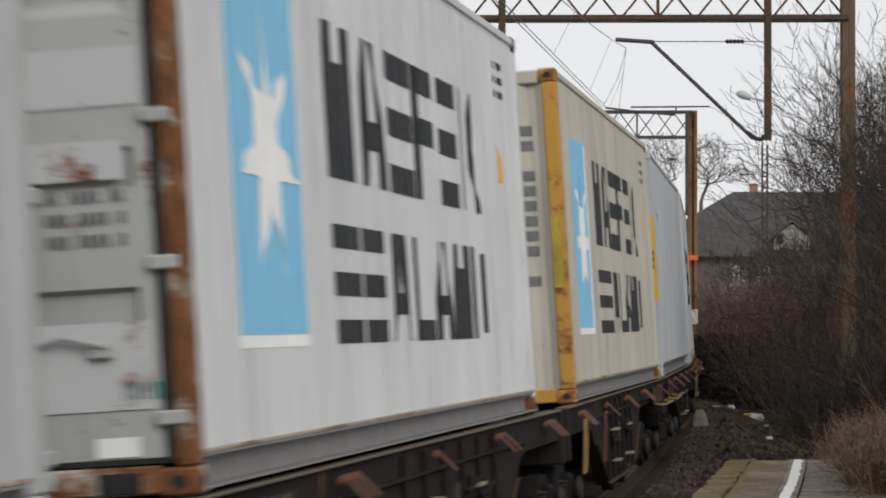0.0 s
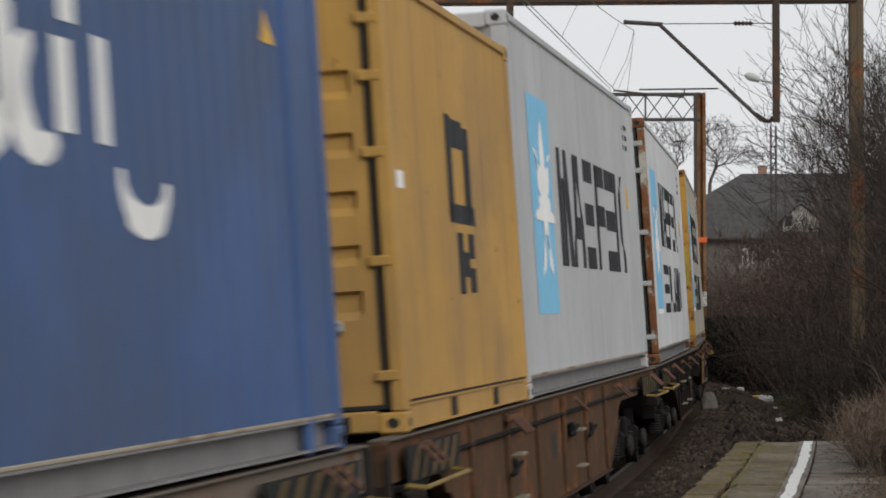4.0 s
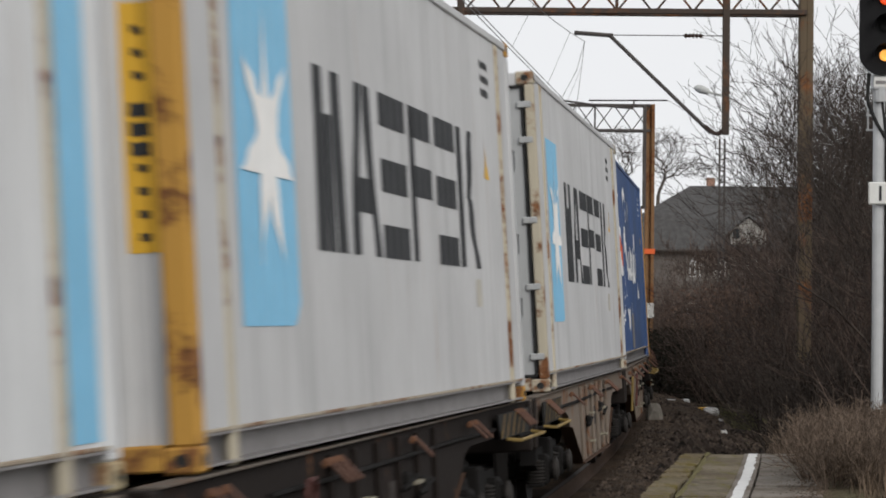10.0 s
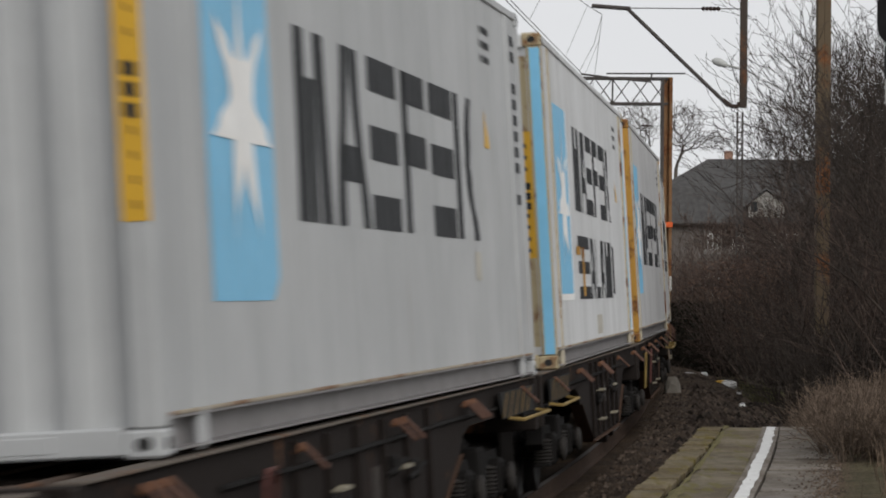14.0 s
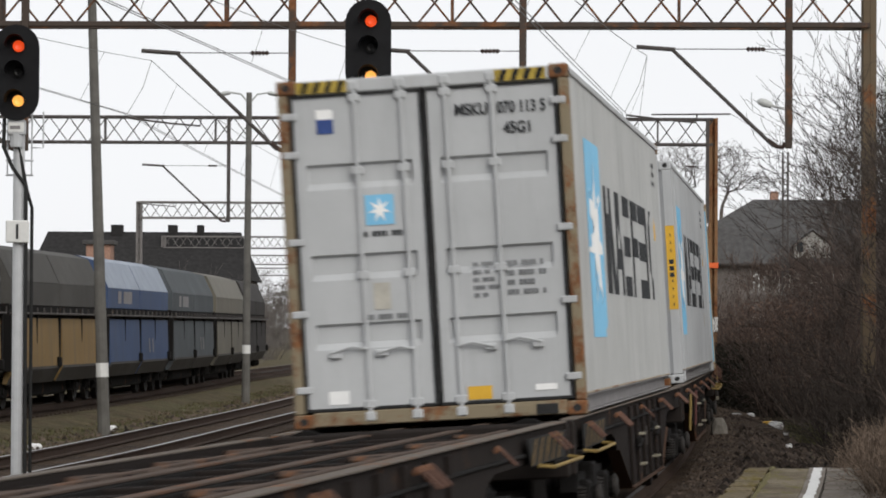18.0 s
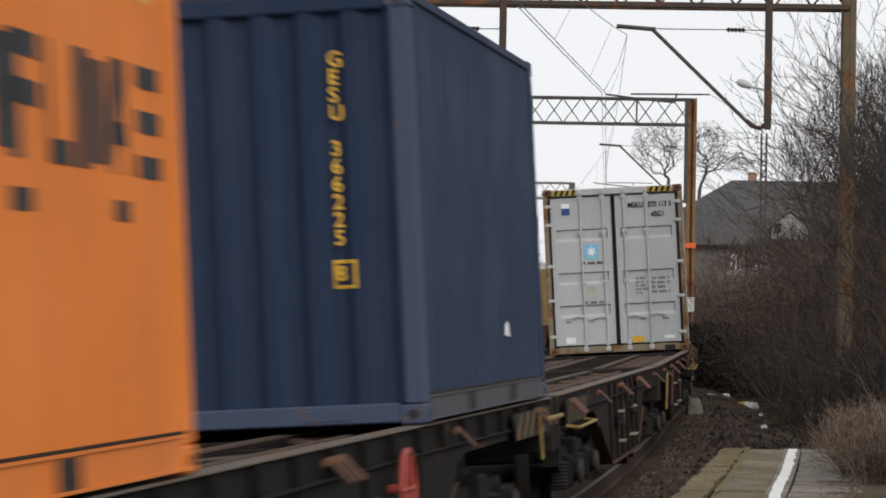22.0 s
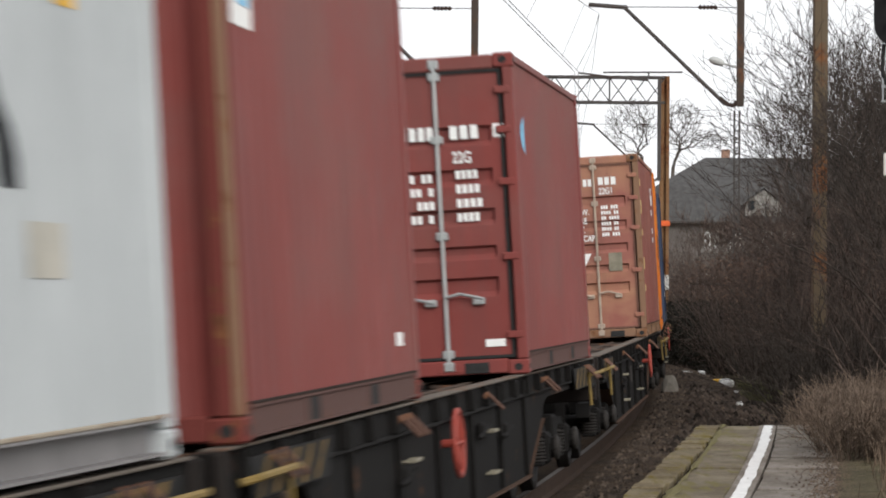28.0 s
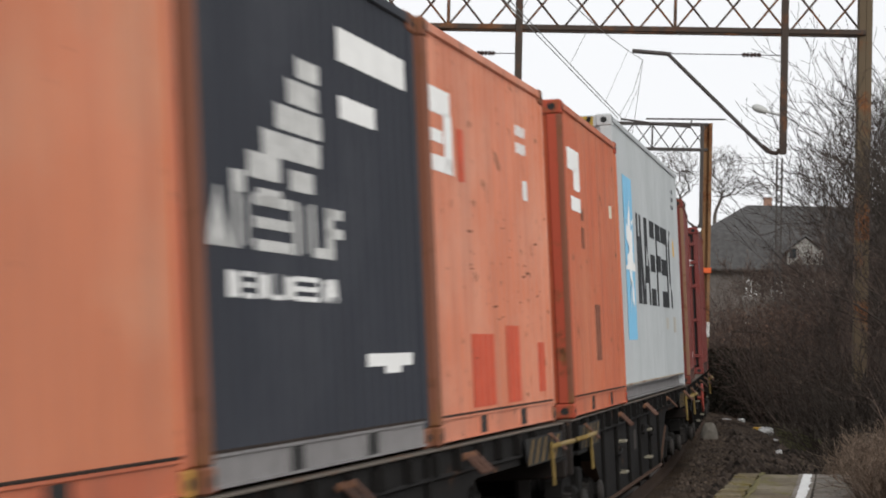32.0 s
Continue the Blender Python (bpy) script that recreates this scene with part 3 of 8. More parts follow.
def container(label, length, height, skin, end="doors", post=None, frame_mat=None, rail_mat=None, group="containers on the train", bay=0.0, side_skin=None, edge=None):
    """A shipping container: origin under its middle, y towards its front, the rear end nearest the camera."""
    c = thing("shipping_container", label, "container", group)
    fm = frame_mat or skin
    post = post or fm
    L, H, X = length / 2, height, WIDE / 2
    casting = Geo().box(-0.081, 0.081, -0.089, 0.089, -0.059, 0.059, 0.012).mesh("corner_casting", post)
    for x in (-1, 1):
        for y in (-1, 1):
            for z in (0.059, H - 0.059):
                cast = same("corner_casting", casting, c, (x * (X - 0.081), y * (L - 0.089), z))
                if x > 0:
                    same("side_hole", HOLES[0], cast, (0.0815, 0, 0), 0.0, "dark oval hole")
                if y < 0:
                    same("end_hole", HOLES[1], cast, (0, -0.0895, 0), 0.0, "dark oval hole")
    for x in (-1, 1):
        for y in (-1, 1):
            g = Geo()
            a, b = sorted((x * (X - 0.004), x * (X - (0.088 if end == "doors" and y < 0 else 0.13))))
            d, e = sorted((y * (L - 0.004), y * (L - 0.16)))
            g.box(a, b, d, e, 0.118, H - 0.118, 0.012)
            ob = g.part("corner_post", post if y < 0 else fm, c, "streaked and rusty corner post" if y < 0 and post is not fm else "")
            if edge and y < 0:
                Geo().box(*sorted((x * (X - 0.001), x * (X - 0.055))), -L + 0.001, -L + 0.055, 0.12, H - 0.12, 0.01).part("post_edge", edge, ob, "rubbed rusty edge of the post")
        a, b = sorted((x * (X - 0.002), x * (X - 0.06)))
        Geo().box(a, b, -L + 0.178, L - 0.178, H - 0.075, H - 0.012, 0.008).part("top_rail", fm, c)
        deep = 0.07 if length > 8 else 0.012
        fold = [(X - 0.001, 0.172), (X - 0.001, 0.152), (X - deep, 0.150), (X - deep, 0.032), (X - 0.001, 0.030), (X - 0.001, 0.018), (X - 0.1, 0.018), (X - 0.1, 0.172)]
        g = Geo().prism([(x * u, z) for u, z in fold], 1, -L + 0.178, L - 0.178)
        if length < 8:
            for y in (-1.05, 1.05):
                for k in (-0.2, 0.2):
                    g.box(*sorted((x * (X - 0.002), x * (X - 0.02))), y + k - 0.03, y + k + 0.03, 0.022, 0.15, 0.004)
        rail = g.part("bottom_rail", M["rail_grey"] if length > 8 else rail_mat or fm, c, "dusty steel bottom side rail")
        if length > 8:
            Geo().box(*sorted((x * (X + 0.003), x * (X - 0.012))), -L + 0.178, L - 0.178, 0.164, 0.182, 0.004).part("rail_lip", M["lip"], rail, "rust-stained lip of the rail")
        else:
            # short boxes: dark strip paints the shade line between panel and rail
            Geo().box(*sorted((x * (X + 0.002), x * (X - 0.012))), -L + 0.178, L - 0.178, 0.166, 0.18, 0.003).part("rail_lip", M["lip_dark"], rail, "dark grimy lip of the rail")
        if length < 8:
            for y in (-1.05, 1.05):
                # black block painted in for the pocket's dark hollow
                Geo().box(*sorted((x * (X - 0.008), x * (X - 0.03))), y - 0.17, y + 0.17, 0.03, 0.145).part("forklift_pocket", M["gasket"], rail, "dark forklift pocket")
    prof = folds(-L + 0.16, L - 0.16)
    if bay:
        # flat bays beyond the inner posts of a longer box
        prof = [(-L + 0.16, 0.004)] + folds(-L + bay, L - bay, 0.009) + [(L - 0.16, 0.004)]
        for x in (-1, 1):
            for y in (-1, 1):
                g = Geo().box(*sorted((x * (X + 0.004), x * (X - 0.05))), *sorted((y * (L - bay + 0.05), y * (L - bay - 0.05))), 0.0, H - 0.07, 0.02)
                g.part("inner_post", M["edge_rust"] if fm in (M["grey_warm"], M["grey_worn"]) else fm, c, "rust-streaked inner post")
    for x in (-1, 1):
        g = Geo()
        v = [(x * (X - 0.014 - d), y, z) for y, d in prof for z in (0.17, H - 0.075)]
        v += [(x * (X - 0.020 - d), y, z) for y, d in prof for z in (0.17, H - 0.075)]
        n = len(prof)
        f = [(2 * i, 2 * i + 2, 2 * i + 3, 2 * i + 1) for i in range(n - 1)] + [(2 * n + 2 * i, 2 * n + 2 * i + 1, 2 * n + 2 * i + 3, 2 * n + 2 * i + 2) for i in range(n - 1)]
        g.add(v, f).part("side_panel", side_skin or skin, c, "corrugated steel side")
    g = Geo().box(-X + 0.06, X - 0.06, -L + 0.1, L - 0.1, H - 0.05, H - 0.02, 0.005)
    g.part("roof_panel", skin, c)
    Geo().box(-X + 0.08, X - 0.08, -L + 0.15, L - 0.15, 0.11, 0.15).part("floor_panel", M["wagon_dark"], c)
    for y in (-1, 1):
        d, e = sorted((y * (L - 0.006), y * (L - 0.11)))
        Geo().box(-X + 0.162, X - 0.162, d, e, H - 0.125, H - 0.01, 0.01).part("end_header", fm, c)
        g = Geo().box(-X + 0.162, X - 0.162, d, e, 0.012, 0.13, 0.01)
        for x in (-0.62, 0.62):
            g.box(x - 0.14, x + 0.14, *sorted((y * (L - 0.002), y * (L - 0.02))), 0.03, 0.11, 0.01)
        sill = g.part("end_sill", post if y < 0 else fm, c)
        if y < 0 and end == "doors":
            for x0, x1 in ((0.80, 0.98),) if H > 2.7 else ((-0.99, -0.90), (0.70, 0.90)):
                # black block in place of the opening's dark inside
                Geo().box(x0, x1, -L - 0.001, -L + 0.01, 0.02, 0.105, 0.003).part("sill_opening", M["gasket"], sill, "dark opening in the sill")

    def bulkhead(y):
        pr = folds(-X + 0.13, X - 0.13, 0.045)
        w = [(u, y * (L - 0.02 - d), z) for u, d in pr for z in (0.13, H - 0.125)]
        n = len(pr)
        Geo().add(w, [(2 * i, 2 * i + 2, 2 * i + 3, 2 * i + 1) for i in range(n - 1)]).part("end_panel", skin, c, "corrugated steel end wall")

    bulkhead(1)
    if end == "doors":
        door_pair(c, skin, L, H, X)
    else:
        bulkhead(-1)

    def side(name, polys, material, label="", lift=0.004):
        for group in ([[p] for p in polys] if name == "name_mark" else clusters(polys)):
            g = on_folds(prof, [[(u - L, z) for u, z in p] for p in group], lambda u, d, z: (X - 0.014 - d, u, z), lift)
            g.part(name, material, c, label)

    pe = folds(-X + 0.13, X - 0.13, 0.045)

    def rear(name, polys, material, label="", lift=0.004):
        for group in clusters(polys):
            g = Geo()
            if end == "doors" or max(u for p in group for u, _ in p) > 2.32:
                for p in group:
                    g.add([(u - X, -L + 0.026 - lift, z) for u, z in p], [tuple(range(len(p)))])
            else:
                g = on_folds(pe, [[(u - X, z) for u, z in p] for p in group], lambda u, d, z: (u, -L + 0.02 + d, z), lift)
            g.part(name, material, c, label)

    return c, side, rear


def door_pair(c, skin, L, H, X):
    """Two door leaves with pressed panels, each with two locking bars, handles and hinges, on the rear end."""
    z0, z1, y = 0.15, H - 0.14, -L
    bar_mat = skin if skin in (M["grey"], M["grey_door"], M["grey_slate"]) else M["bar_dull"] if skin is M["brown"] else M["zinc"]
    for s in (-1, 1):
        a, b = sorted((s * 0.012, s * (X - 0.105)))
        g = Geo()
        # pressed sheet: flats with trapezoid recesses that run across
        rows, span = [(z0, 0.0)], z1 - z0
        for low, high in ((0.19, 0.272), (0.41, 0.492), (0.70, 0.782)) if H > 2.7 else ((0.21, 0.28), (0.34, 0.39), (0.46, 0.52), (0.60, 0.66), (0.74, 0.81)):
            rows += [(z0 + low * span, 0.0), (z0 + (low + 0.02) * span, 0.04), (z0 + (high - 0.008) * span, 0.04), (z0 + high * span, 0.0)]
        rows.append((z1, 0.0))
        ia, ib = a + 0.1, b - 0.1
        v = [(x, y + 0.03 + (d if k else 0.0), z) for z, d in rows for x, k in ((a, 0), (ia, 0), (ia + 0.02, 1), (ib - 0.02, 1), (ib, 0), (b, 0))]
        f = [(6 * i + j, 6 * i + j + 1, 6 * i + j + 7, 6 * i + j + 6) for i in range(len(rows) - 1) for j in range(5)]
        door = g.add(v, f).part("door", skin, c)
        Geo().box(a, b, y + 0.085, y + 0.09, z0, z1).part("door_lining", skin, door)
        g = Geo()
        for q0, q1, w0, w1 in ((a, a + 0.022, z0, z1), (b - 0.022, b, z0, z1), (a, b, z0 - 0.012, z0 + 0.012), (a, b, z1 - 0.012, z1 + 0.014)):
            g.box(q0, q1, y + 0.014, y + 0.04, w0, w1)
        g.part("gasket", M["gasket_dusty"] if skin is M["brown"] else M["gasket"], door, "rubber door seal")
        for k, u in enumerate((0.15, 0.505)):
            x = s * (u * (X - 0.12) + 0.02)
            g = Geo().tube((x, y + 0.01, z0 - 0.09), (x, y + 0.01, z1 + 0.09), 0.017, n=8)
            for z in (z0 + 0.03, z1 - 0.03, z0 + 0.38 * H, z0 + 0.68 * H):
                g.box(x - 0.05, x + 0.05, y - 0.002, y + 0.024, z - 0.035, z + 0.035, 0.01)
            for z in (z0 - 0.07, z1 + 0.07):
                g.box(x - 0.045, x + 0.045, y - 0.008, y + 0.026, z - 0.04, z + 0.04, 0.012)
            bar = g.part("locking_bar", bar_mat, door, "upright door locking bar")
            g = Geo().path([(x, y - 0.012, 0.62 + 0.02 * k), (x + 0.12 * s, y - 0.02, 0.645 + 0.02 * k), (x + 0.30 * s, y - 0.012, 0.60 + 0.02 * k)], 0.013, 6)
            g.box(x + 0.27 * s - 0.05, x + 0.27 * s + 0.05, y - 0.012, y + 0.02, 0.57, 0.63, 0.01)
            g.part("door_handle", bar_mat, bar)
        for z in (0.32, 0.95, 1.55, H - 0.62, H - 0.3):
            Geo().box(*sorted((s * (X - 0.16), s * (X - 0.03))), y - 0.006, y + 0.03, z - 0.03, z + 0.03, 0.008).part("hinge", skin, door)


def house_side(side, rear, end_mark=True, second=False, ink=None, panel=(1.2, 2.75)):
    """The light blue panel with a white star and a row of dark marks on a grey forty-foot side."""
    top, (a, b) = 2.36, panel
    if second:
        side("panel_border", [rect(a - 0.03, b + 0.13, 0.585, top)], M["white"], "white border of the logo panel", 0.003)
        side("logo_panel", [rect(a, b, 0.645, top)], M["sky_blue"], "light blue painted logo panel", 0.006)
    else:
        side("logo_panel", [[(a, 0.63), (b - 0.22, 0.63), (b - 0.07, 0.66), (b, 0.74), (b, top), (a, top)]], M["sky_blue"], "light blue painted logo panel")
    side("logo_star", star((a + b) / 2 + 0.03, 1.52, 0.47 * (b - a), 0.68), M["white"], "white seven-pointed star", 0.01)
    g = ink or M["ink"]
    if second:
        side("name_mark", blocks(3.55, 9.7, 1.45, 2.27, "vtspzk", 0.3), g, "black marks in a row")
        side("name_mark", blocks(3.6, 9.8, 0.59, 1.21, "zstltvi", 0.3), g, "black marks in a row")
    else:
        side("name_mark", blocks(3.25, 10.35, 1.03, 2.03, "vtspzk", 0.3), g, "large black marks in a row")
    side("number_mark", bars(10.75, 11.35, 2.3, 2.62, 3, 3, 0.5, 0.3), g)
    side("warning_triangle", [[(10.72, 1.72), (11.02, 1.72), (10.87, 2.0)]], M["label_yellow"], "small yellow warning triangle")
    if end_mark == "post":
        end_sign(rear, 0.96, 2.05, 2.315, 0.118, 0.026)
    elif end_mark:
        end_sign(rear)


def end_sign(rear, z0=0.96, z1=2.05, u=2.16, w=0.155, lift=0.004):
    rear("height_sign", [rect(u, u + w, z0, z1)], M["label_yellow"], "tall yellow height warning sign", lift)
    rear("height_mark", [rect(u + 0.055, u + w - 0.05, z0 + 0.05 + 0.1 * i, z0 + 0.085 + 0.1 * i) for i in range(int((z1 - z0) / 0.1)) if not 4 <= i <= 6] + [rect(u + 0.03, u + w - 0.03, z0 + 0.42 + 0.085 * i, z0 + 0.48 + 0.085 * i) for i in range(3)], M["ink"], "", lift + 0.004)


FORTY, TWENTY, TALL, LOW = 12.192, 6.058, 2.896, 2.591
CARGO = []          # object, middle along the train, length, turn, side


def load(made, middle, length, turn=0.0, side=0.0):
    CARGO.append((made, middle, length, turn, side))


def hazard_header(c, y):
    """Two yellow plates with slanting black stripes on the rear header."""
    for a in (0.17, 1.83):
        g = Geo().box(a - WIDE / 2, a + 0.42 - WIDE / 2, y - 0.004, y + 0.01, TALL - 0.118, TALL - 0.02)
        plate = g.part("hazard_plate", M["hazard_yellow"], c, "yellow and black striped plate")
        for i in range(4):
            x = a + 0.03 + 0.1 * i - WIDE / 2
            g = Geo().add([(x, y - 0.008, TALL - 0.116), (x + 0.045, y - 0.008, TALL - 0.116), (x + 0.08, y - 0.008, TALL - 0.024), (x + 0.035, y - 0.008, TALL - 0.024)], [(0, 1, 2, 3)])
            g.part("stripe", M["hazard_black"], plate)


def build_cargo():
    for label, skin, middle, tint in (("grey corrugated container near the head of the train", "grey", 104.8, None), ("mid blue container near the head of the train", "blue", 90.6, None), ("pale grey container far up the train", "grey_cool", 76.4, "x"), ("pale grey container behind the blue one", "grey_warm", 62.1, "x")):
        c, side, rear = container(label, FORTY, TALL, M[skin], "wall")
        if tint:
            house_side(side, rear, False)
        load(c, middle, FORTY)

    c, side, rear = container("pale blue-grey corrugated steel container on a wagon", FORTY, TALL, M["mist"], "wall")
    end_sign(rear, 0.96, 2.05, 2.315, 0.118, 0.026)
    side("name_mark", bars(1.6, 3.2, 1.95, 2.15, 1), M["white_faded"])
    load(c, 47.76, FORTY)

    c, side, rear = container("yellowed white container with ochre corner posts and blue logo panel", FORTY, TALL, M["beige"], "wall", M["ochre_post"])
    house_side(side, rear, False, True, None, (1.2, 2.62))
    rear("number_mark", [rect(2.08, 2.2, 1.02 + 0.13 * i, 1.11 + 0.13 * i) for i in range(11) if i not in (1, 8)], M["ink_soft"], "faded marks down the end wall")
    rear("height_sign", [rect(2.315, 2.40, 1.0, 1.62)], M["hazard_yellow"], "worn yellow warning strip", 0.026)
    load(c, 34.06, FORTY, -0.23)

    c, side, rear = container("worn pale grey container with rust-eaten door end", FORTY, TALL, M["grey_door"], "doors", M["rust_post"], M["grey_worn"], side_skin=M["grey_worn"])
    house_side(side, rear, False, True, None, (1.16, 2.7))
    rear("data_mark", bars(1.86, 2.2, 0.99, 1.26, 3) + bars(1.45, 1.8, 0.99, 1.26, 3), M["ink_soft"])
    rear("rust_patch", [rect(1.4, 2.28, 1.6, 1.84), rect(1.5, 2.2, 1.3, 1.46), rect(1.5, 2.28, 0.36, 0.72)], M["rust_bleed"], "bleeding rust patch")
    rear("green_label", [rect(2.14, 2.32, 0.4, 0.47)], M["green"])
    rear("white_label", [rect(2.02, 2.2, 0.17, 0.25)], M["white"])
    load(c, 18.95, FORTY, 0.22, -0.028)

    c, side, rear = container("grey corrugated container with light blue logo panel", FORTY, TALL, M["grey"], "wall")
    house_side(side, rear, False, panel=(1.22, 2.85))
    load(c, 4.58, FORTY, -0.19, -0.028)

    c, side, rear = container("ochre yellow short container with dark marks on its side", TWENTY, LOW, M["yellow"], "doors")
    side("name_mark", [rect(2.4, 2.65, 1.25, 1.9), rect(3.2, 3.5, 1.25, 1.85), rect(2.65, 3.2, 1.7, 1.88), rect(2.42, 3.68, 1.22, 1.34)], M["ink"], "dark marks in a row")
    side("name_mark", [rect(2.72, 3.0, 0.77, 1.16), rect(3.2, 3.5, 0.78, 0.94), rect(3.2, 3.5, 1.0, 1.16), rect(2.9, 3.3, 0.88, 1.04)], M["ink"])
    side("white_label", [rect(0.35, 0.6, 1.36, 1.46)], M["white"])
    load(c, -4.77, TWENTY, 0.47, -0.005)

    c, side, rear = container("mid blue container with white and orange-red painted marks", FORTY, TALL, M["blue"], "wall", bay=0.75)
    end_sign(rear, 1.0, 2.08)
    rear("white_label", [rect(2.12, 2.28, 0.4, 0.62)], M["cream"])
    ring = [arc(2.05, 1.55, 1.1, 0.86, p, q, 0.09) for p, q in ((95, 128), (150, 205), (238, 262), (272, 305), (330, 352))]
    side("logo_shape", sum(ring, []) + [rect(1.5, 1.85, 1.85, 2.08), rect(1.75, 2.3, 1.7, 1.95, -0.1), rect(1.65, 2.2, 1.28, 1.6, -0.1), rect(2.1, 2.6, 1.26, 1.48)], M["white"], "white painted logo shapes")
    side("logo_shape", [rect(1.5, 2.2, 1.6, 1.82, -0.1), rect(2.1, 2.6, 1.48, 1.7, -0.15), rect(2.3, 2.62, 1.4, 1.5)], M["orange_ink"], "orange-red painted logo shape", 0.008)
    side("name_mark", arc(4.1, 2.3, 0.42, 0.22, 20, 200, 0.26) + arc(4.25, 2.24, 0.36, 0.16, 290, 380, 0.14) + arc(5.6, 2.24, 0.22, 0.2, 120, 215, 0.26), M["white"], "white curved strokes")
    script = [rect(3.65, 4.1, 1.72, 1.92, -0.1), rect(3.85, 4.2, 1.5, 1.74, -0.05)] + arc(4.0, 1.66, 0.5, 0.3, 80, 190, 0.26) + [rect(4.25, 4.5, 1.36, 1.78, -0.3)]
    for i, (p, q) in enumerate(((150, 330), (200, 420), (90, 290), (170, 360), (100, 310))):
        u = 4.75 + 0.66 * i
        script += arc(u, 1.5 - 0.015 * i, 0.27, 0.19, p, q, 0.25) + [rect(u + 0.18, u + 0.40, 1.32, 1.66 + 0.08 * (i % 2))]
    script += [rect(7.7, 7.9, 1.72, 1.98), rect(8.1, 8.3, 1.3, 1.7)] + arc(8.75, 1.22, 0.36, 0.2, 180, 350, 0.24)
    side("name_mark", script, M["white"], "white marks in a row")
    side("name_mark", arc(1.7, 0.72, 0.5, 0.14, 190, 330, 0.2) + arc(2.3, 0.72, 0.3, 0.1, 200, 340, 0.1) + [[(3.7, 0.82), (4.0, 0.5), (4.35, 0.46), (4.6, 0.86), (4.4, 0.8), (4.2, 0.72), (3.9, 0.78)]] + arc(5.5, 0.82, 0.16, 0.16, 150, 260, 0.14) + arc(2.65, 1.03, 0.2, 0.08, 180, 320, 0.09) + arc(3.5, 1.06, 0.16, 0.08, 180, 300, 0.09), M["white"], "white painted flecks")
    side("number_mark", bars(10.6, 11.05, 2.32, 2.66, 4, 7, 0.5, 0.3), M["white"])
    side("patched_paint", [rect(5.0, 5.9, 0.2, 0.72)], M["rail_grey"], "grey patched paint")
    side("small_label", [rect(0.9, 1.2, 1.24, 1.36)], M["cream"])
    side("warning_triangle", [[(10.9, 1.9), (11.2, 1.9), (11.05, 2.06)]], M["label_yellow"])
    load(c, -15.82, FORTY, -0.42, -0.015)

    for k, (label, skin, end, post, middle, turn, side_off, second, span) in enumerate((
            ("pale grey container with ribbed door end and blue logo panel", "grey_warm", "doors", "edge_rust", -30.40, -0.24, 0.05, False, 12.95),
            ("pale grey container with ochre rusty end posts and blue logo panel", "grey_warm", "wall", "ochre_post", -46.1, -0.35, 0.043, False, 12.65),
            ("worn pale grey container with two rows of dark marks", "grey_worn", "wall", "cream_post", -60.33, 0.28, 0.025, True, 13.15),
            ("clean grey container with blue logo panel and yellow end sign", "grey", "wall", None, -75.33, -0.39, 0.011, False, 13.15))):
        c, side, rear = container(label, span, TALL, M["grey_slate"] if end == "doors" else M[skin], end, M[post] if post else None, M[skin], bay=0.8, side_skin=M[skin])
        house_side(side, rear, "post" if k == 3 else end == "wall", second, panel=(1.3, 2.62) if k == 0 else (1.2, 2.7))
        if end == "doors":
            rear("data_mark", bars(1.78, 2.12, 0.95, 1.32, 5, 4, 0.5, 0.3), M["ink_soft"])
        if second:
            rear("cream_strip", [rect(2.2, 2.3, 0.2, 2.7)], M["cream_post"], "cream primer strip with rust spots", 0.003)
            rear("blue_strip", [rect(2.335, 2.425, 0.13, TALL - 0.13)], M["sky_blue"], "light blue painted strip", 0.026)
            side("blue_strip", [rect(12.45, 12.9, 0.2, 2.4)], M["sky_blue"], "light blue painted strip")
            side("rust_streak", [rect(3.3, 3.9, 1.02, 1.1), rect(4.1, 4.5, 1.0, 1.1), rect(4.25, 4.4, 0.62, 1.0)], M["ochre_post"], "rust bleeding over the marks", 0.008)
            side("pale_patch", [rect(6.2, 7.0, 0.22, 0.42)], M["patch"])
        else:
            side("pale_patch", [rect(9.9, 10.2, 0.75, 0.95)], M["patch"])
            if span > 13:
                side("number_mark", [rect(12.6, 12.86, 1.35 + 0.125 * i, 1.43 + 0.125 * i) for i in range(11) if i not in (1, 8)], M["ink"])
        load(c, middle, span, turn, side_off)

    c, side, rear = container("grey container with grey doors, small blue star plate and hazard-striped header", FORTY, TALL, M["grey"], "doors", M["cream_rust"], side_skin=M["grey_olive"])
    house_side(side, rear, False, panel=(1.3, 2.92))
    y = -FORTY / 2
    rear("star_plate", [rect(0.69, 0.93, 1.66, 1.91)], M["sky_blue"], "light blue square plate")
    g = Geo()
    for p in star(0.81, 1.785, 0.1, 0.11):
        g.add([(u - WIDE / 2, y + 0.018, z) for u, z in p], [(0, 1, 2)])
    g.part("plate_star", M["white"], c, "white star")
    rear("name_mark", bars(0.64, 1.0, 1.56, 1.61, 1, 2, 0.1), M["ink"])
    rear("round_label", [rect(0.32, 0.46, 2.44, 2.56)], M["navy_ink"], "small blue label")
    rear("round_label", [rect(0.32, 0.46, 2.56, 2.64)], M["white"])
    rear("data_mark", bars(1.56, 1.78, 0.98, 1.3, 5, 4, 0.45, 0.5) + bars(1.84, 2.2, 0.98, 1.3, 4, 9, 0.45, 0.3), M["ink_soft"])
    rear("data_mark", bars(0.66, 1.0, 0.84, 0.92, 1), M["ink_soft"])
    rear("yellow_label", [rect(1.46, 1.66, 0.17, 0.28)], M["label_yellow"])
    rear("white_label", [rect(0.3, 0.47, 0.19, 0.3), rect(2.02, 2.2, 0.22, 0.27)], M["white"])
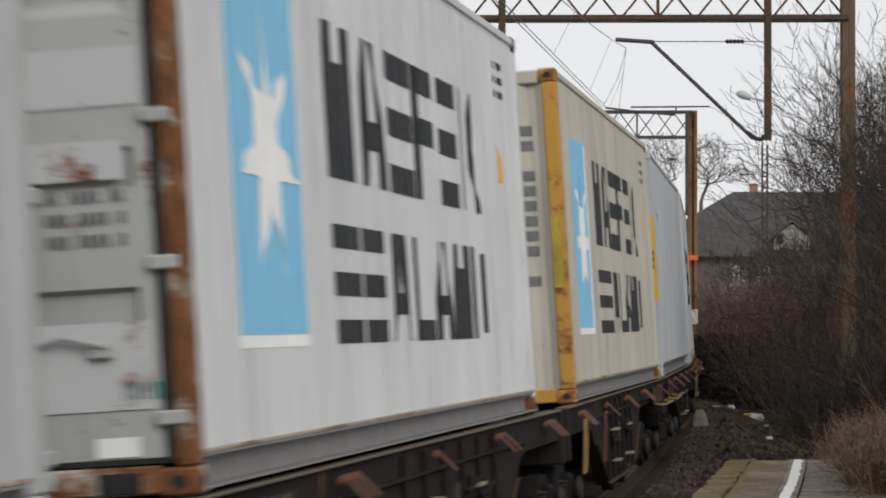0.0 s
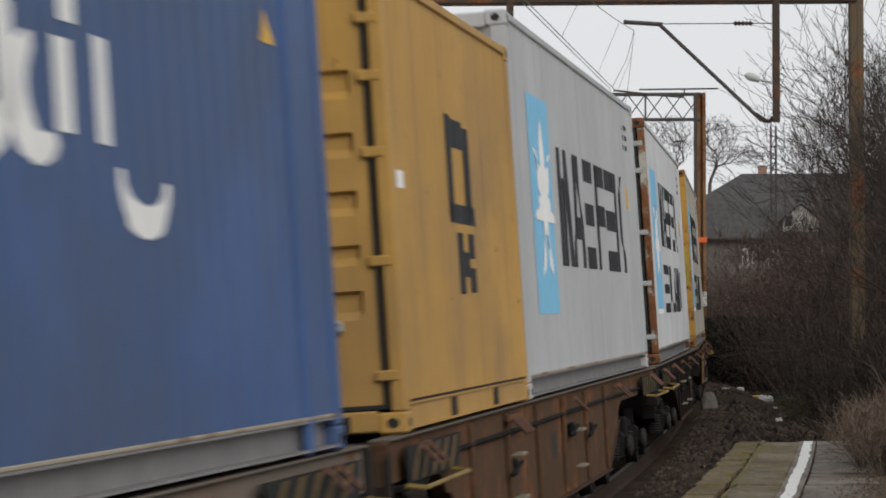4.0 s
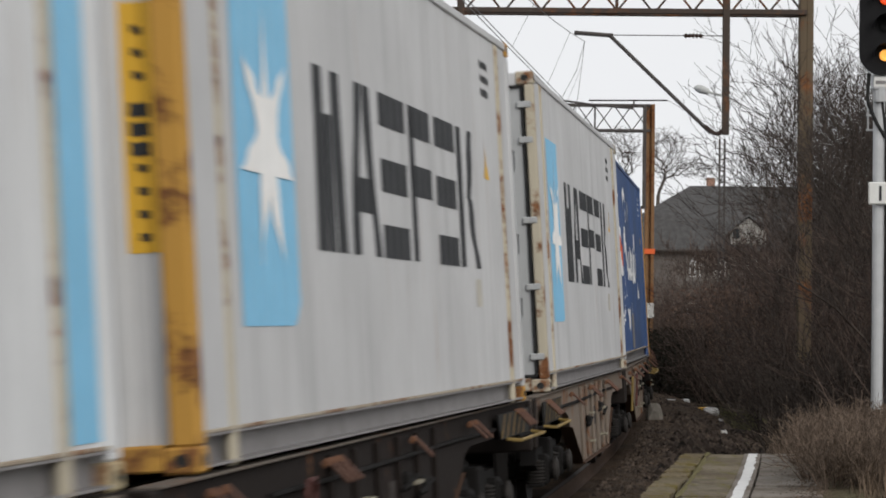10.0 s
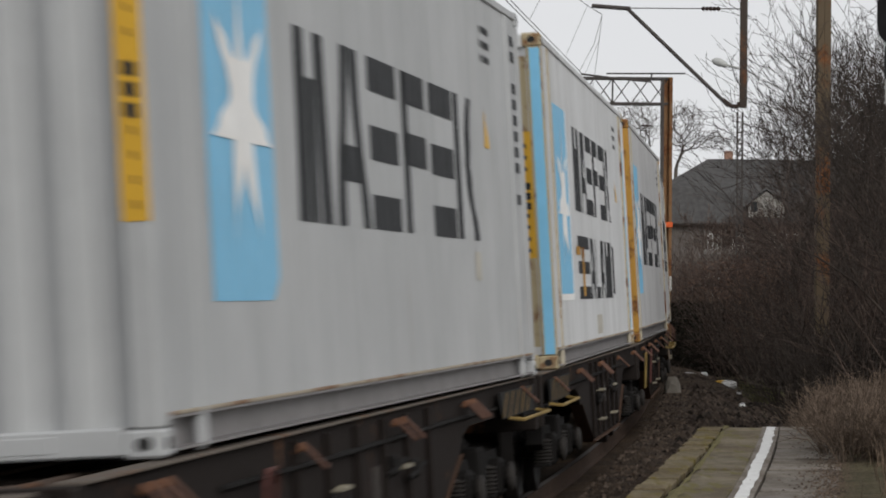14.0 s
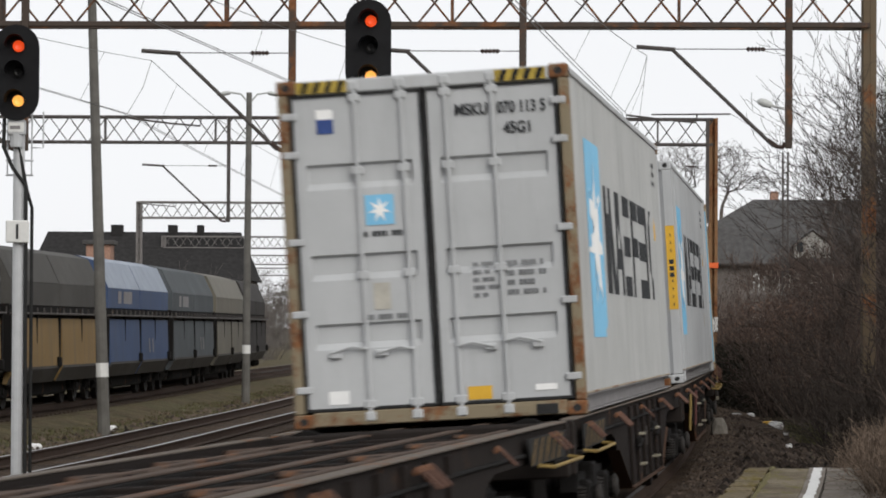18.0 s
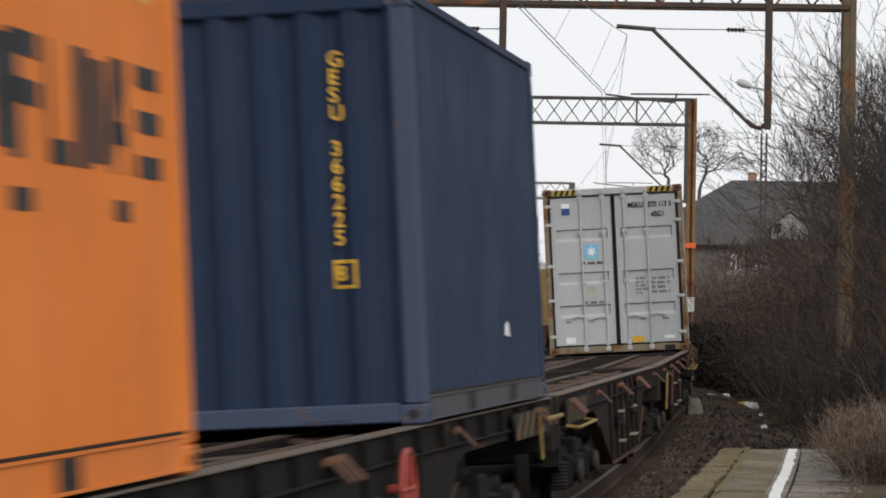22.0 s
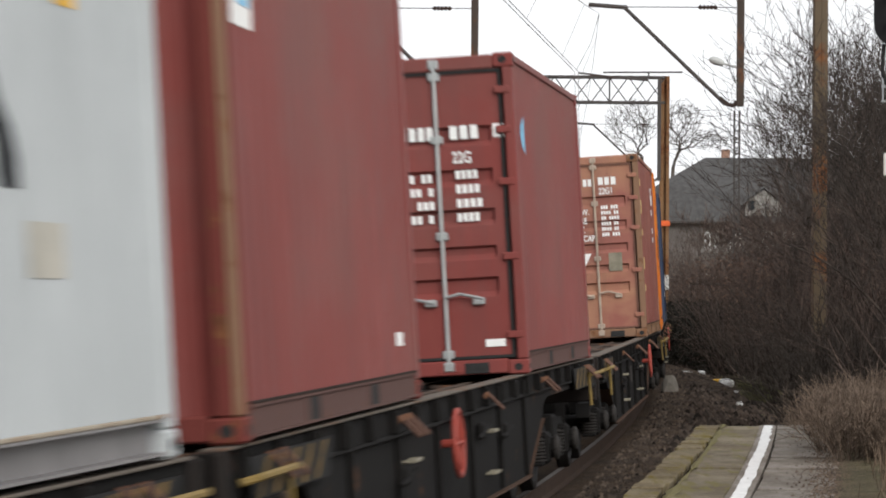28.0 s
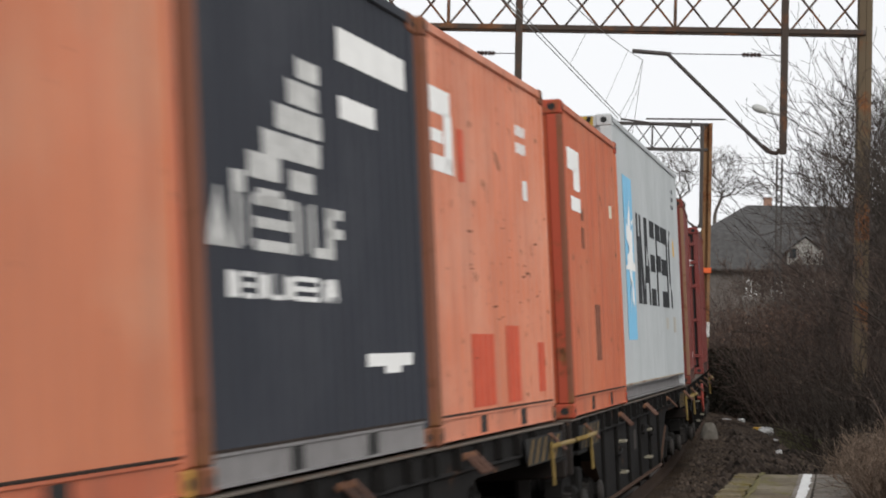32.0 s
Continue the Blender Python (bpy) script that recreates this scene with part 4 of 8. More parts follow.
    rear("pale_patch", [rect(0.72, 0.86, 0.96, 1.18)], M["patch"], "faded label patch")
    letters("MSKU", 0.135, M["ink"], c, pose(1.48 - WIDE / 2, y + 0.016, 2.52, 90), "", 0.8)
    letters("070 113 5", 0.135, M["ink"], c, pose(1.835 - WIDE / 2, y + 0.016, 2.52, 90), "", 0.74)
    letters("45G1", 0.135, M["ink"], c, pose(1.88 - WIDE / 2, y + 0.016, 2.35, 90), "", 0.8)
    hazard_header(c, y)
    load(c, -91.58, FORTY, 0.2, 0.003)

    c, side, rear = container("dark navy short container with yellow writing down its end", TWENTY, LOW, M["navy"], "wall", M["navy_post"], M["navy"], M["rail_dark"])
    for i, ch in enumerate("GESU 366225 8"):
        if ch != " ":
            letters(ch, 0.125, M["label_yellow"], c, pose(1.93 - WIDE / 2, -TWENTY / 2 + 0.014, 2.14 - 0.106 * i, 90))
    side("paint_chip", [[(3.93, 0.5), (4.06, 0.48), (4.03, 0.55), (3.98, 0.6), (3.94, 0.57)], [(5.42, 1.54), (5.5, 1.58), (5.43, 1.61)]], M["white"], "white scuff")
    rear("number_frame", [rect(1.905, 1.925, 0.83, 0.98), rect(2.035, 2.055, 0.83, 0.98), rect(1.905, 2.055, 0.82, 0.84), rect(1.905, 2.055, 0.97, 0.99)], M["label_yellow"])
    load(c, -132.74, TWENTY, -0.51, 0.026)

    c, side, rear = container("bright orange short container with blue logo shape and dark marks", TWENTY, LOW, M["orange"], "wall")
    side("logo_shape", [rect(0.5, 1.2, 1.5, 1.85), rect(0.36, 0.8, 1.25, 1.6), rect(0.6, 1.5, 1.38, 1.5), rect(0.38, 1.2, 1.06, 1.3), rect(0.36, 0.55, 1.06, 1.7)], M["navy_ink"], "blue painted logo shape")
    side("name_mark", blocks(1.8, 5.75, 1.18, 1.62, "litiplitz", 0.36) + [rect(3.55, 3.8, 1.0, 1.08), rect(5.0, 5.2, 1.0, 1.08)], M["ink"], "dark marks in a row")
    side("number_mark", [rect(2.5, 2.8, 1.76, 1.9), rect(2.55, 2.8, 1.92, 2.0), rect(2.5, 2.7, 2.12, 2.2), rect(4.5, 5.0, 2.16, 2.24), rect(4.55, 4.8, 2.02, 2.1)], M["ink"])
    side("yellow_label", [rect(4.98, 5.25, 1.86, 2.06), rect(5.4, 5.6, 1.88, 1.96)], M["label_yellow"])
    load(c, -144.81, TWENTY, 0.59, 0.006)

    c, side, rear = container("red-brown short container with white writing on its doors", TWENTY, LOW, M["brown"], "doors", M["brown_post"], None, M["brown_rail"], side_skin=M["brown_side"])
    rear("round_sticker", [[(0.88 + 0.09 * math.cos(k * math.pi / 8), 2.17 + 0.1 * math.sin(k * math.pi / 8)) for k in range(16)]], M["white"], "round white sticker")
    rear("white_label", [rect(0.5, 0.72, 1.5, 1.73), rect(0.8, 1.02, 1.54, 1.8)], M["cream"], "paper label")
    rear("teal_label", [rect(0.29, 0.48, 1.54, 1.7)], M["green"])
    rear("number_mark", bars(1.44, 1.78, 2.15, 2.26, 1, 1, 0.1), M["white"])
    rear("number_mark", bars(1.86, 2.13, 2.16, 2.28, 1, 1, 0.1), M["white"])
    letters("22G1", 0.13, M["white"], c, pose(1.86 - WIDE / 2, -TWENTY / 2 + 0.018, 2.04, 90), "", 0.7)
    for i, word in enumerate(("MGW.", "TARE", "NET.", "CU.CAP")):
        letters(word, 0.12, M["white"], c, pose(1.47 - WIDE / 2, -TWENTY / 2 + 0.018, 1.76 - 0.125 * i, 90), "", 0.72)
    rear("data_mark", bars(1.88, 2.14, 1.42, 1.88, 6, 8, 0.35, 0.25), M["white"])
    rear("white_triangle", [[(1.5, 1.21), (1.61, 1.02), (1.71, 1.21)]], M["white"])
    rear("dull_plate", [rect(1.95, 2.14, 0.95, 1.21)], M["rail_pale"], "dull data plate")
    rear("red_patch", [rect(0.24, 0.48, 0.17, 0.35), rect(0.78, 0.99, 0.86, 1.0)], M["maroon"], "patch of fresher maroon paint", 0.006)
    rear("small_label", [rect(1.05, 1.22, 0.58, 0.66), rect(0.4, 0.5, 0.19, 0.27), rect(0.12, 0.2, 0.48, 0.52)], M["cream"])
    for z in (2.2, 1.9, 1.8, 1.48, 1.08, 1.0, 0.69):
        side("yellow_label", [rect(0.6, 0.84, z - 0.045, z + 0.045)], M["straw_label"], "yellowed paper label")
    side("number_mark", [rect(5.0, 5.25, z - 0.04, z + 0.04) for z in (2.2, 2.1, 2.02, 1.86, 1.58, 1.44)] + [rect(5.28, 5.5, 1.98, 2.14)], M["white"])
    load(c, -152.48, TWENTY, -0.35, 0.025)

    c, side, rear = container("maroon short container with white writing on its doors", TWENTY, LOW, M["maroon"], "doors", None, None, M["maroon_rail"])
    rear("number_mark", bars(1.5, 1.78, 1.9, 2.02, 1, 1, 0.1) + bars(1.9, 2.15, 1.9, 2.02, 1, 1, 0.1) + bars(2.25, 2.34, 1.9, 2.02, 1, 1, 0.1), M["white"])
    letters("22G", 0.13, M["white"], c, pose(1.91 - WIDE / 2, -TWENTY / 2 + 0.018, 1.72, 90), "", 0.7)
    rear("data_mark", bars(1.46, 1.76, 1.2, 1.64, 4, 8, 0.4, 0.2) + bars(1.93, 2.2, 1.2, 1.66, 4, 5, 0.4, 0.2), M["white"])
    rear("white_label", [rect(2.1, 2.26, 0.23, 0.29)], M["white"])
    side("oval_sticker", [[(0.78 + 0.14 * math.cos(k * math.pi / 6), 1.95 + 0.16 * math.sin(k * math.pi / 6)) for k in range(12)]], M["sky_blue"], "blue oval sticker")
    load(c, -172.53, TWENTY, -0.42, 0.029)

    c, side, rear = container("maroon short container with rusty rear posts", TWENTY, LOW, M["maroon"], "wall", M["maroon_post"], None, M["maroon_rail"], edge=M["brown_post"])
    side("white_label", [rect(0.35, 0.85, 1.88, 2.12), rect(5.1, 5.4, 0.34, 0.42)], M["white"])
    side("blue_mark", [rect(0.42, 0.7, 1.98, 2.1)], M["sky_blue"], "", 0.008)
    load(c, -184.59, TWENTY, 0.98, 0.01)

    c, side, rear = container("pale cool grey container with large black marks", FORTY, TALL, M["grey_cool"], "wall")
    house_side(side, rear, False, panel=(1.32, 2.85))
    side("paper_label", [rect(8.6, 9.0, 0.76, 0.9), rect(10.3, 10.7, 0.72, 0.92)], M["patch"])
    hazard_header(c, -FORTY / 2)
    load(c, -194.8, FORTY, -0.3, -0.01)

    c, side, rear = container("faded orange-red short container with a white painted shape", TWENTY, LOW, M["coral"], "wall", M["red_post"], edge=M["tan_post"])
    side("logo_shape", [rect(0.6, 1.6, 2.06, 2.24), rect(1.15, 1.65, 1.9, 2.1), rect(0.7, 1.6, 1.72, 1.84)], M["white"], "white painted shape")
    side("dark_mark", [rect(1.6, 2.0, 1.42, 1.6), rect(1.6, 1.95, 1.66, 1.76), rect(2.75, 3.3, 0.45, 0.95)], M["smudge"], "dark smudged mark")
    side("small_label", [rect(5.0, 5.3, 1.8, 1.92)], M["cream"])
    load(c, -204.1, TWENTY, 0.31, 0.021)

    c, side, rear = container("faded pinkish red short container with red touched-up patches", TWENTY, LOW, M["coral_pink"], "wall", M["tan_post"])
    side("logo_shape", [rect(0.2, 1.15, 2.04, 2.2), rect(0.75, 1.2, 1.7, 2.06), rect(0.25, 1.2, 1.68, 1.78), rect(0.3, 0.7, 1.86, 1.94)], M["white"], "white painted shape")
    side("number_mark", bars(4.4, 5.0, 1.96, 2.22, 2, 5, 0.4) + bars(4.75, 5.05, 1.64, 1.82, 1, 5, 0.2), M["white"])
    side("red_patch", [rect(1.6, 2.75, 0.2, 0.68), rect(3.4, 4.15, 0.2, 0.74), rect(5.25, 5.6, 0.25, 0.62), rect(1.3, 1.6, 1.66, 2.0)], M["red_patch"], "fresh red touch-up paint")
    rnd = random.Random(12)
    for _ in range(40):
        u, z, w = rnd.uniform(1.6, 5.5), rnd.gauss(1.15, 0.3), rnd.uniform(0.04, 0.15)
        h = rnd.uniform(0.3, 0.65)
        side("rust_fleck", [[(u, z), (u + w * 0.5, z - 0.014 * h), (u + w, z + 0.006), (u + w * 0.7, z + 0.02 * h), (u + w * 0.2, z + 0.018 * h)]], M["tan_post"])
    load(c, -211.04, TWENTY, -0.37, -0.037)

    c, side, rear = container("black short container with white painted marks", TWENTY, LOW, M["black"], "wall", M["tan_post"], None, M["rail_grey"])
    side("logo_shape", [rect(2.35, 2.95, 1.92, 2.02), rect(2.1, 2.9, 1.78, 1.9), rect(1.8, 3.0, 1.64, 1.76), rect(1.5, 2.9, 1.5, 1.62), rect(1.2, 1.9, 1.38, 1.5), rect(2.1, 2.75, 1.36, 1.46), rect(0.8, 1.1, 1.3, 1.4), rect(1.4, 1.9, 1.26, 1.34)], M["white_faded"], "faded white stepped triangular shape")
    side("name_mark", blocks(0.3, 3.5, 1.05, 1.31, "tiszilp", 0.4), M["white_faded"], "faded white marks in a row")
    side("name_mark", blocks(0.65, 3.3, 0.83, 0.95, "iziliszit", 0.4), M["white"])
    side("number_mark", [rect(3.5, 5.8, 2.1, 2.28), rect(3.6, 4.6, 1.8, 1.92), rect(4.1, 5.6, 0.5, 0.57), rect(4.6, 5.2, 0.46, 0.5)], M["white"])
    load(c, -217.26, TWENTY, 0.21, -0.077)

    c, side, rear = container("pale faded orange short container", TWENTY, LOW, M["coral_pale"], "wall", M["ochre_post"], M["coral"])
    side("small_label", bars(3.4, 4.2, 2.0, 2.2, 3, 3, 0.4), M["cream"])
    load(c, -223.53, TWENTY, 0.16, -0.058)


build_cargo()


# ---- ground, tracks and platform ----
def soil(name, stops, scale=0.9, grain=0.6):
    def build(n, l, b):
        big = ramp(n, l, tex(n, l, scale * 0.35, 6, 0.65, kind="World"), [(0.38, (0, 0, 0)), (0.62, (1, 1, 1))])
        fine = tex(n, l, scale * 14, 8, 0.75, kind="World")
        a = ramp(n, l, fine, [(0.32, stops[0]), (0.52, stops[1]), (0.72, stops[2])])
        c = ramp(n, l, fine, [(0.32, stops[3]), (0.52, stops[4]), (0.72, stops[5])])
        mid = ramp(n, l, tex(n, l, scale * 1.6, 7, 0.7, kind="World", seed=6), [(0.35, (0.66, 0.64, 0.62)), (0.5, (1, 1, 1)), (0.68, (1.45, 1.4, 1.32))])
        l.new(mix(n, l, 1.0, mix(n, l, big, a, c), mid, "MULTIPLY"), b.inputs["Base Color"])
        bump(n, l, b, fine, grain, 0.06)
    return shader(name, build, 0.95, 0.0, 0.1)


M["soil"] = soil("brown_soil_with_dead_grass", [(0.043, 0.033, 0.023), (0.087, 0.068, 0.043), (0.148, 0.117, 0.074), (0.041, 0.038, 0.021), (0.085, 0.077, 0.043), (0.150, 0.132, 0.080)])
M["ballast"] = soil("brown_stained_ballast", [(0.060, 0.035, 0.022), (0.150, 0.091, 0.057), (0.262, 0.179, 0.124), (0.051, 0.035, 0.026), (0.114, 0.080, 0.055), (0.210, 0.153, 0.113)], 2.2, 1.0)
M["cinder"] = soil("dark_cinder_ground", [(0.026, 0.019, 0.016), (0.052, 0.039, 0.030), (0.105, 0.079, 0.062), (0.039, 0.027, 0.019), (0.074, 0.051, 0.035), (0.140, 0.099, 0.070)], 1.8, 1.0)
def slab_mat(name, stops, moss, amount):
    """Cast slabs: each a little lighter or darker than the next, with grit, stains and moss."""
    def build(n, l, b):
        info = n.new("ShaderNodeObjectInfo")
        fine = tex(n, l, 20, 6, 0.6, kind="World")
        a = ramp(n, l, fine, [(0.3, stops[0]), (0.5, stops[1]), (0.72, stops[2])])
        tone = ramp(n, l, info.outputs["Random"], [(0.0, (0.88, 0.88, 0.88)), (0.6, (1.0, 0.98, 0.95)), (1.0, (1.1, 1.08, 1.06))])
        a = mix(n, l, 1.0, a, tone, "MULTIPLY")
        stain = ramp(n, l, tex(n, l, 2.3, 7, 0.7, (1.0, 0.4, 1.0), kind="World", seed=4), [(0.40, (1.1, 1.1, 1.1)), (0.6, (0.66, 0.62, 0.58))])
        a = mix(n, l, 1.0, a, stain, "MULTIPLY")
        patch = ramp(n, l, tex(n, l, 5.5, 8, 0.7, (1.0, 0.16, 1.0), kind="World", seed=9), [(0.62 - amount, (0, 0, 0)), (0.7 - amount, (1, 1, 1))])
        l.new(mix(n, l, patch, a, moss), b.inputs["Base Color"])
        bump(n, l, b, fine, 0.12, 0.02)
    return shader(name, build, 0.95, 0.0, 0.1)


M["slab_moss"] = slab_mat("brown_mossy_concrete_slab", [(0.112, 0.094, 0.062), (0.160, 0.134, 0.088), (0.205, 0.174, 0.118)], (0.128, 0.102, 0.036), 0.10)
M["slab_dun"] = slab_mat("dull_brown_grey_slab", [(0.13, 0.113, 0.085), (0.168, 0.146, 0.110), (0.21, 0.184, 0.143)], (0.125, 0.108, 0.045), 0.09)
M["moss"] = plain("yellow_green_moss", (0.125, 0.107, 0.042), 0.95, vary=0.5, scale=14, grain=0.5)
M["slab_grey"] = slab_mat("worn_grey_pavement_slab", [(0.145, 0.132, 0.118), (0.178, 0.163, 0.147), (0.215, 0.198, 0.18)], (0.11, 0.092, 0.06), 0.04)
M["edge_white"] = plain("chipped_white_line_paint", (0.66, 0.66, 0.65), 0.7, vary=0.2, scale=9)
M["rail"] = plain("rust_brown_rail_steel", (0.055, 0.038, 0.030), 0.75, 0.1, 4)
M["rail_top"] = plain("dull_worn_rail_head", (0.11, 0.10, 0.095), 0.6, 0.3, 4, 0.1)
M["rail_shine"] = plain("bright_worn_rail_head", (0.34, 0.34, 0.345), 0.4, 0.8, 4, 0.1)
M["sleeper"] = plain("dirt_covered_concrete_sleeper", (0.075, 0.062, 0.052), 0.9, vary=0.35)
M["old_wood"] = plain("tarred_wooden_sleeper", (0.05, 0.038, 0.03), 0.9, vary=0.4)


def sweep(name, profile, material, s0, s1, step=2.0, offset=lambda s: 0.0, canted=False, closed=False):
    """A strip with a cross-section of (side, z) points, drawn along a track."""
    g, n, rows = Geo(), len(profile), []
    k = int((s1 - s0) / step)
    for i in range(k + 1):
        s = s0 + (s1 - s0) * i / k
        x, y, th = on_line(s, 0.0)
        o = offset(s)
        r = Vector((math.cos(th), math.sin(th), 0))
        for a, z in profile:
            p = Vector((x, y, 0)) + r * o
            if canted:
                p = p + r * (a * math.cos(CANT) - z * math.sin(CANT)) + Vector((0, 0, z * math.cos(CANT) + a * math.sin(CANT)))
            else:
                p = p + r * a + Vector((0, 0, z))
            rows.append(p)
    m = n if closed else n - 1
    f = [(i * n + j, i * n + (j + 1) % n, (i + 1) * n + (j + 1) % n, (i + 1) * n + j) for i in range(k) for j in range(m)]
    return g.add(rows, f)


def through_offset(points):
    """A smooth curve through (place, side) points."""
    def slope(i):
        if 0 < i < len(points) - 1:
            return (points[i + 1][1] - points[i - 1][1]) / (points[i + 1][0] - points[i - 1][0])
        return 0.0

    def at(s):
        if s <= points[0][0]:
            return points[0][1]
        for i, ((a, u), (b, w)) in enumerate(zip(points, points[1:])):
            if s <= b:
                d = b - a
                k = (s - a) / d
                return (2 * k ** 3 - 3 * k * k + 1) * u + (k ** 3 - 2 * k * k + k) * d * slope(i) + (3 * k * k - 2 * k ** 3) * w + (k ** 3 - k * k) * d * slope(i + 1)
        return points[-1][1]
    return at


RAIL = [(-0.06, -0.17), (0.06, -0.17), (0.06, -0.155), (0.012, -0.14), (0.012, -0.045), (0.035, -0.03), (0.035, -0.004), (-0.035, -0.004), (-0.035, -0.03), (-0.012, -0.045), (-0.012, -0.14), (-0.06, -0.155)]


def track(label, s0, s1, offset, canted, bed, sleeper_mat, shiny):
    t = thing("railway_track", label, "track", "", "structure")
    low = -0.56
    sweep("ballast", [(-3.1, low), (-1.8, -0.25), (-0.6, -0.23), (0.6, -0.15), (1.4, -0.105), (1.9, -0.15), (3.3, low)] if canted else [(-3.1, low), (-1.8, -0.25), (-0.6, -0.23), (0.6, -0.23), (1.8, -0.25), (3.3, low)], bed, s0, s1, 2.0, offset).part("ballast_bed", bed, t, "bed of stained ballast stones")
    if not canted:
        sweep("strip", [(-0.70, -0.195), (-0.3, -0.185), (0.3, -0.185), (0.70, -0.195)], M["cinder"], s0, s1, 2.0, offset).part("oily_strip", M["cinder"], t, "oil-dark ballast between the rails")
    for side in (-1, 1):
        c = 0.7535 * side
        sweep("rail", [(a + c, z) for a, z in RAIL], M["rail"], s0, s1, 1.0, offset, canted, True).part("rail", M["rail"], t, "rusty steel rail")
        sweep("rail_head", [(c - 0.03, 0.0), (c + 0.03, 0.0)], M["rail_top"], s0, s1, 1.0, offset, canted).part("rail_head", shiny or M["rail"], t, "worn running surface")
    g = Geo()
    s = s0
    while s < min(s1, 190):
        x, y, th = on_line(s)
        o = offset(s)
        m = Matrix.Translation((x + math.cos(th) * o, y + math.sin(th) * o, 0)) @ Matrix.Rotation(th, 4, "Z")
        if canted:
            m = m @ Matrix.Rotation(-CANT, 4, "Y")
        v = [m @ Vector((a, b, z)) for a, b, z in ((-1.3, -0.13, -0.2), (1.3, -0.13, -0.2), (1.3, 0.13, -0.2), (-1.3, 0.13, -0.2), (-1.3, -0.13, -0.3), (1.3, -0.13, -0.3), (1.3, 0.13, -0.3), (-1.3, 0.13, -0.3))]
        g.add(v, [(0, 1, 2, 3), (4, 5, 1, 0), (5, 6, 2, 1), (6, 7, 3, 2), (7, 4, 0, 3)])
        s += 0.6
    tagged(g.part("sleepers", sleeper_mat, t, "row of sleepers"), kind="stuff")
    return t


SIDE_TRACK = through_offset([(10, -7.9), (46, -8.4), (64, -8.95), (92, -9.4), (125, -9.85), (157, -9.8), (180, -9.45), (235, -8.9), (320, -8.7)])
track("rusty curved main track on dark stained ballast", -60, 330, lambda s: 0.0, True, M["cinder"], M["sleeper"], M["rail_top"])
track("curved middle track on brown ballast", -40, 330, through_offset([(0, -4.3), (78, -4.6), (108, -5.1), (132, -5.5), (151, -5.45), (178, -5.15), (226, -4.7), (320, -4.5)]), False, M["ballast"], M["old_wood"], M["rail_shine"])
track("curved side track with shining rails on dark ballast", -30, 330, SIDE_TRACK, False, M["ballast"], M["old_wood"], M["rail_shine"])
track("siding under a row of parked hopper wagons", -20, 260, through_offset([(0, -16.0), (128, -16.0), (147, -15.2), (170, -13.9), (208, -12.7), (260, -12.2)]), False, M["soil"], M["old_wood"], M["rail_top"])


def ground_height(x, y, side):
    h = -0.42 + 0.07 * noise.noise((x * 0.35, y * 0.35, 0.3)) + 0.05 * noise.noise((x * 1.3, y * 1.3, 4.0))
    if side > 3.6:
        w = min(1.0, (side - 3.6) / 7.0)
        h += 1.7 * w * w * (3 - 2 * w) * min(1.0, max(0.25, (y - 40) / 35.0))
    return h


def build_ground():
    g = Geo()
    xs = [-4000, -1200, -400, -150, -80, -50] + [-40 + 2 * i for i in range(16)] + [-8 + 0.8 * i for i in range(46)] + [30, 34, 40, 50, 70, 110, 200, 500, 1500, 4000]
    ys = [-4000, -600, -100, -40, -20, -8] + [i * 1.2 for i in range(92)] + [112 + 4 * i for i in range(25)] + [220, 260, 320, 420, 700, 1500, 4500]
    v = []
    for y in ys:
        cx = on_line(max(-80, min(300, y)))[0]
        for x in xs:
            z = ground_height(x, y, x - cx) if abs(x) < 300 and -50 < y < 320 else -0.45
            if y > 320 and x > 0:
                z += 0.6
            v.append((x, y, z))
    n = len(xs)
    g.add(v, [(j * n + i, j * n + i + 1, (j + 1) * n + i + 1, (j + 1) * n + i) for j in range(len(ys) - 1) for i in range(n - 1)])
    ob = g.part("ground", M["soil"])
    for p in ob.data.polygons:
        p.use_smooth = True
    tagged(ob, "brown winter ground with dead grass and litter", "ground", kind="structure")


build_ground()

PLAT_Z = 0.35


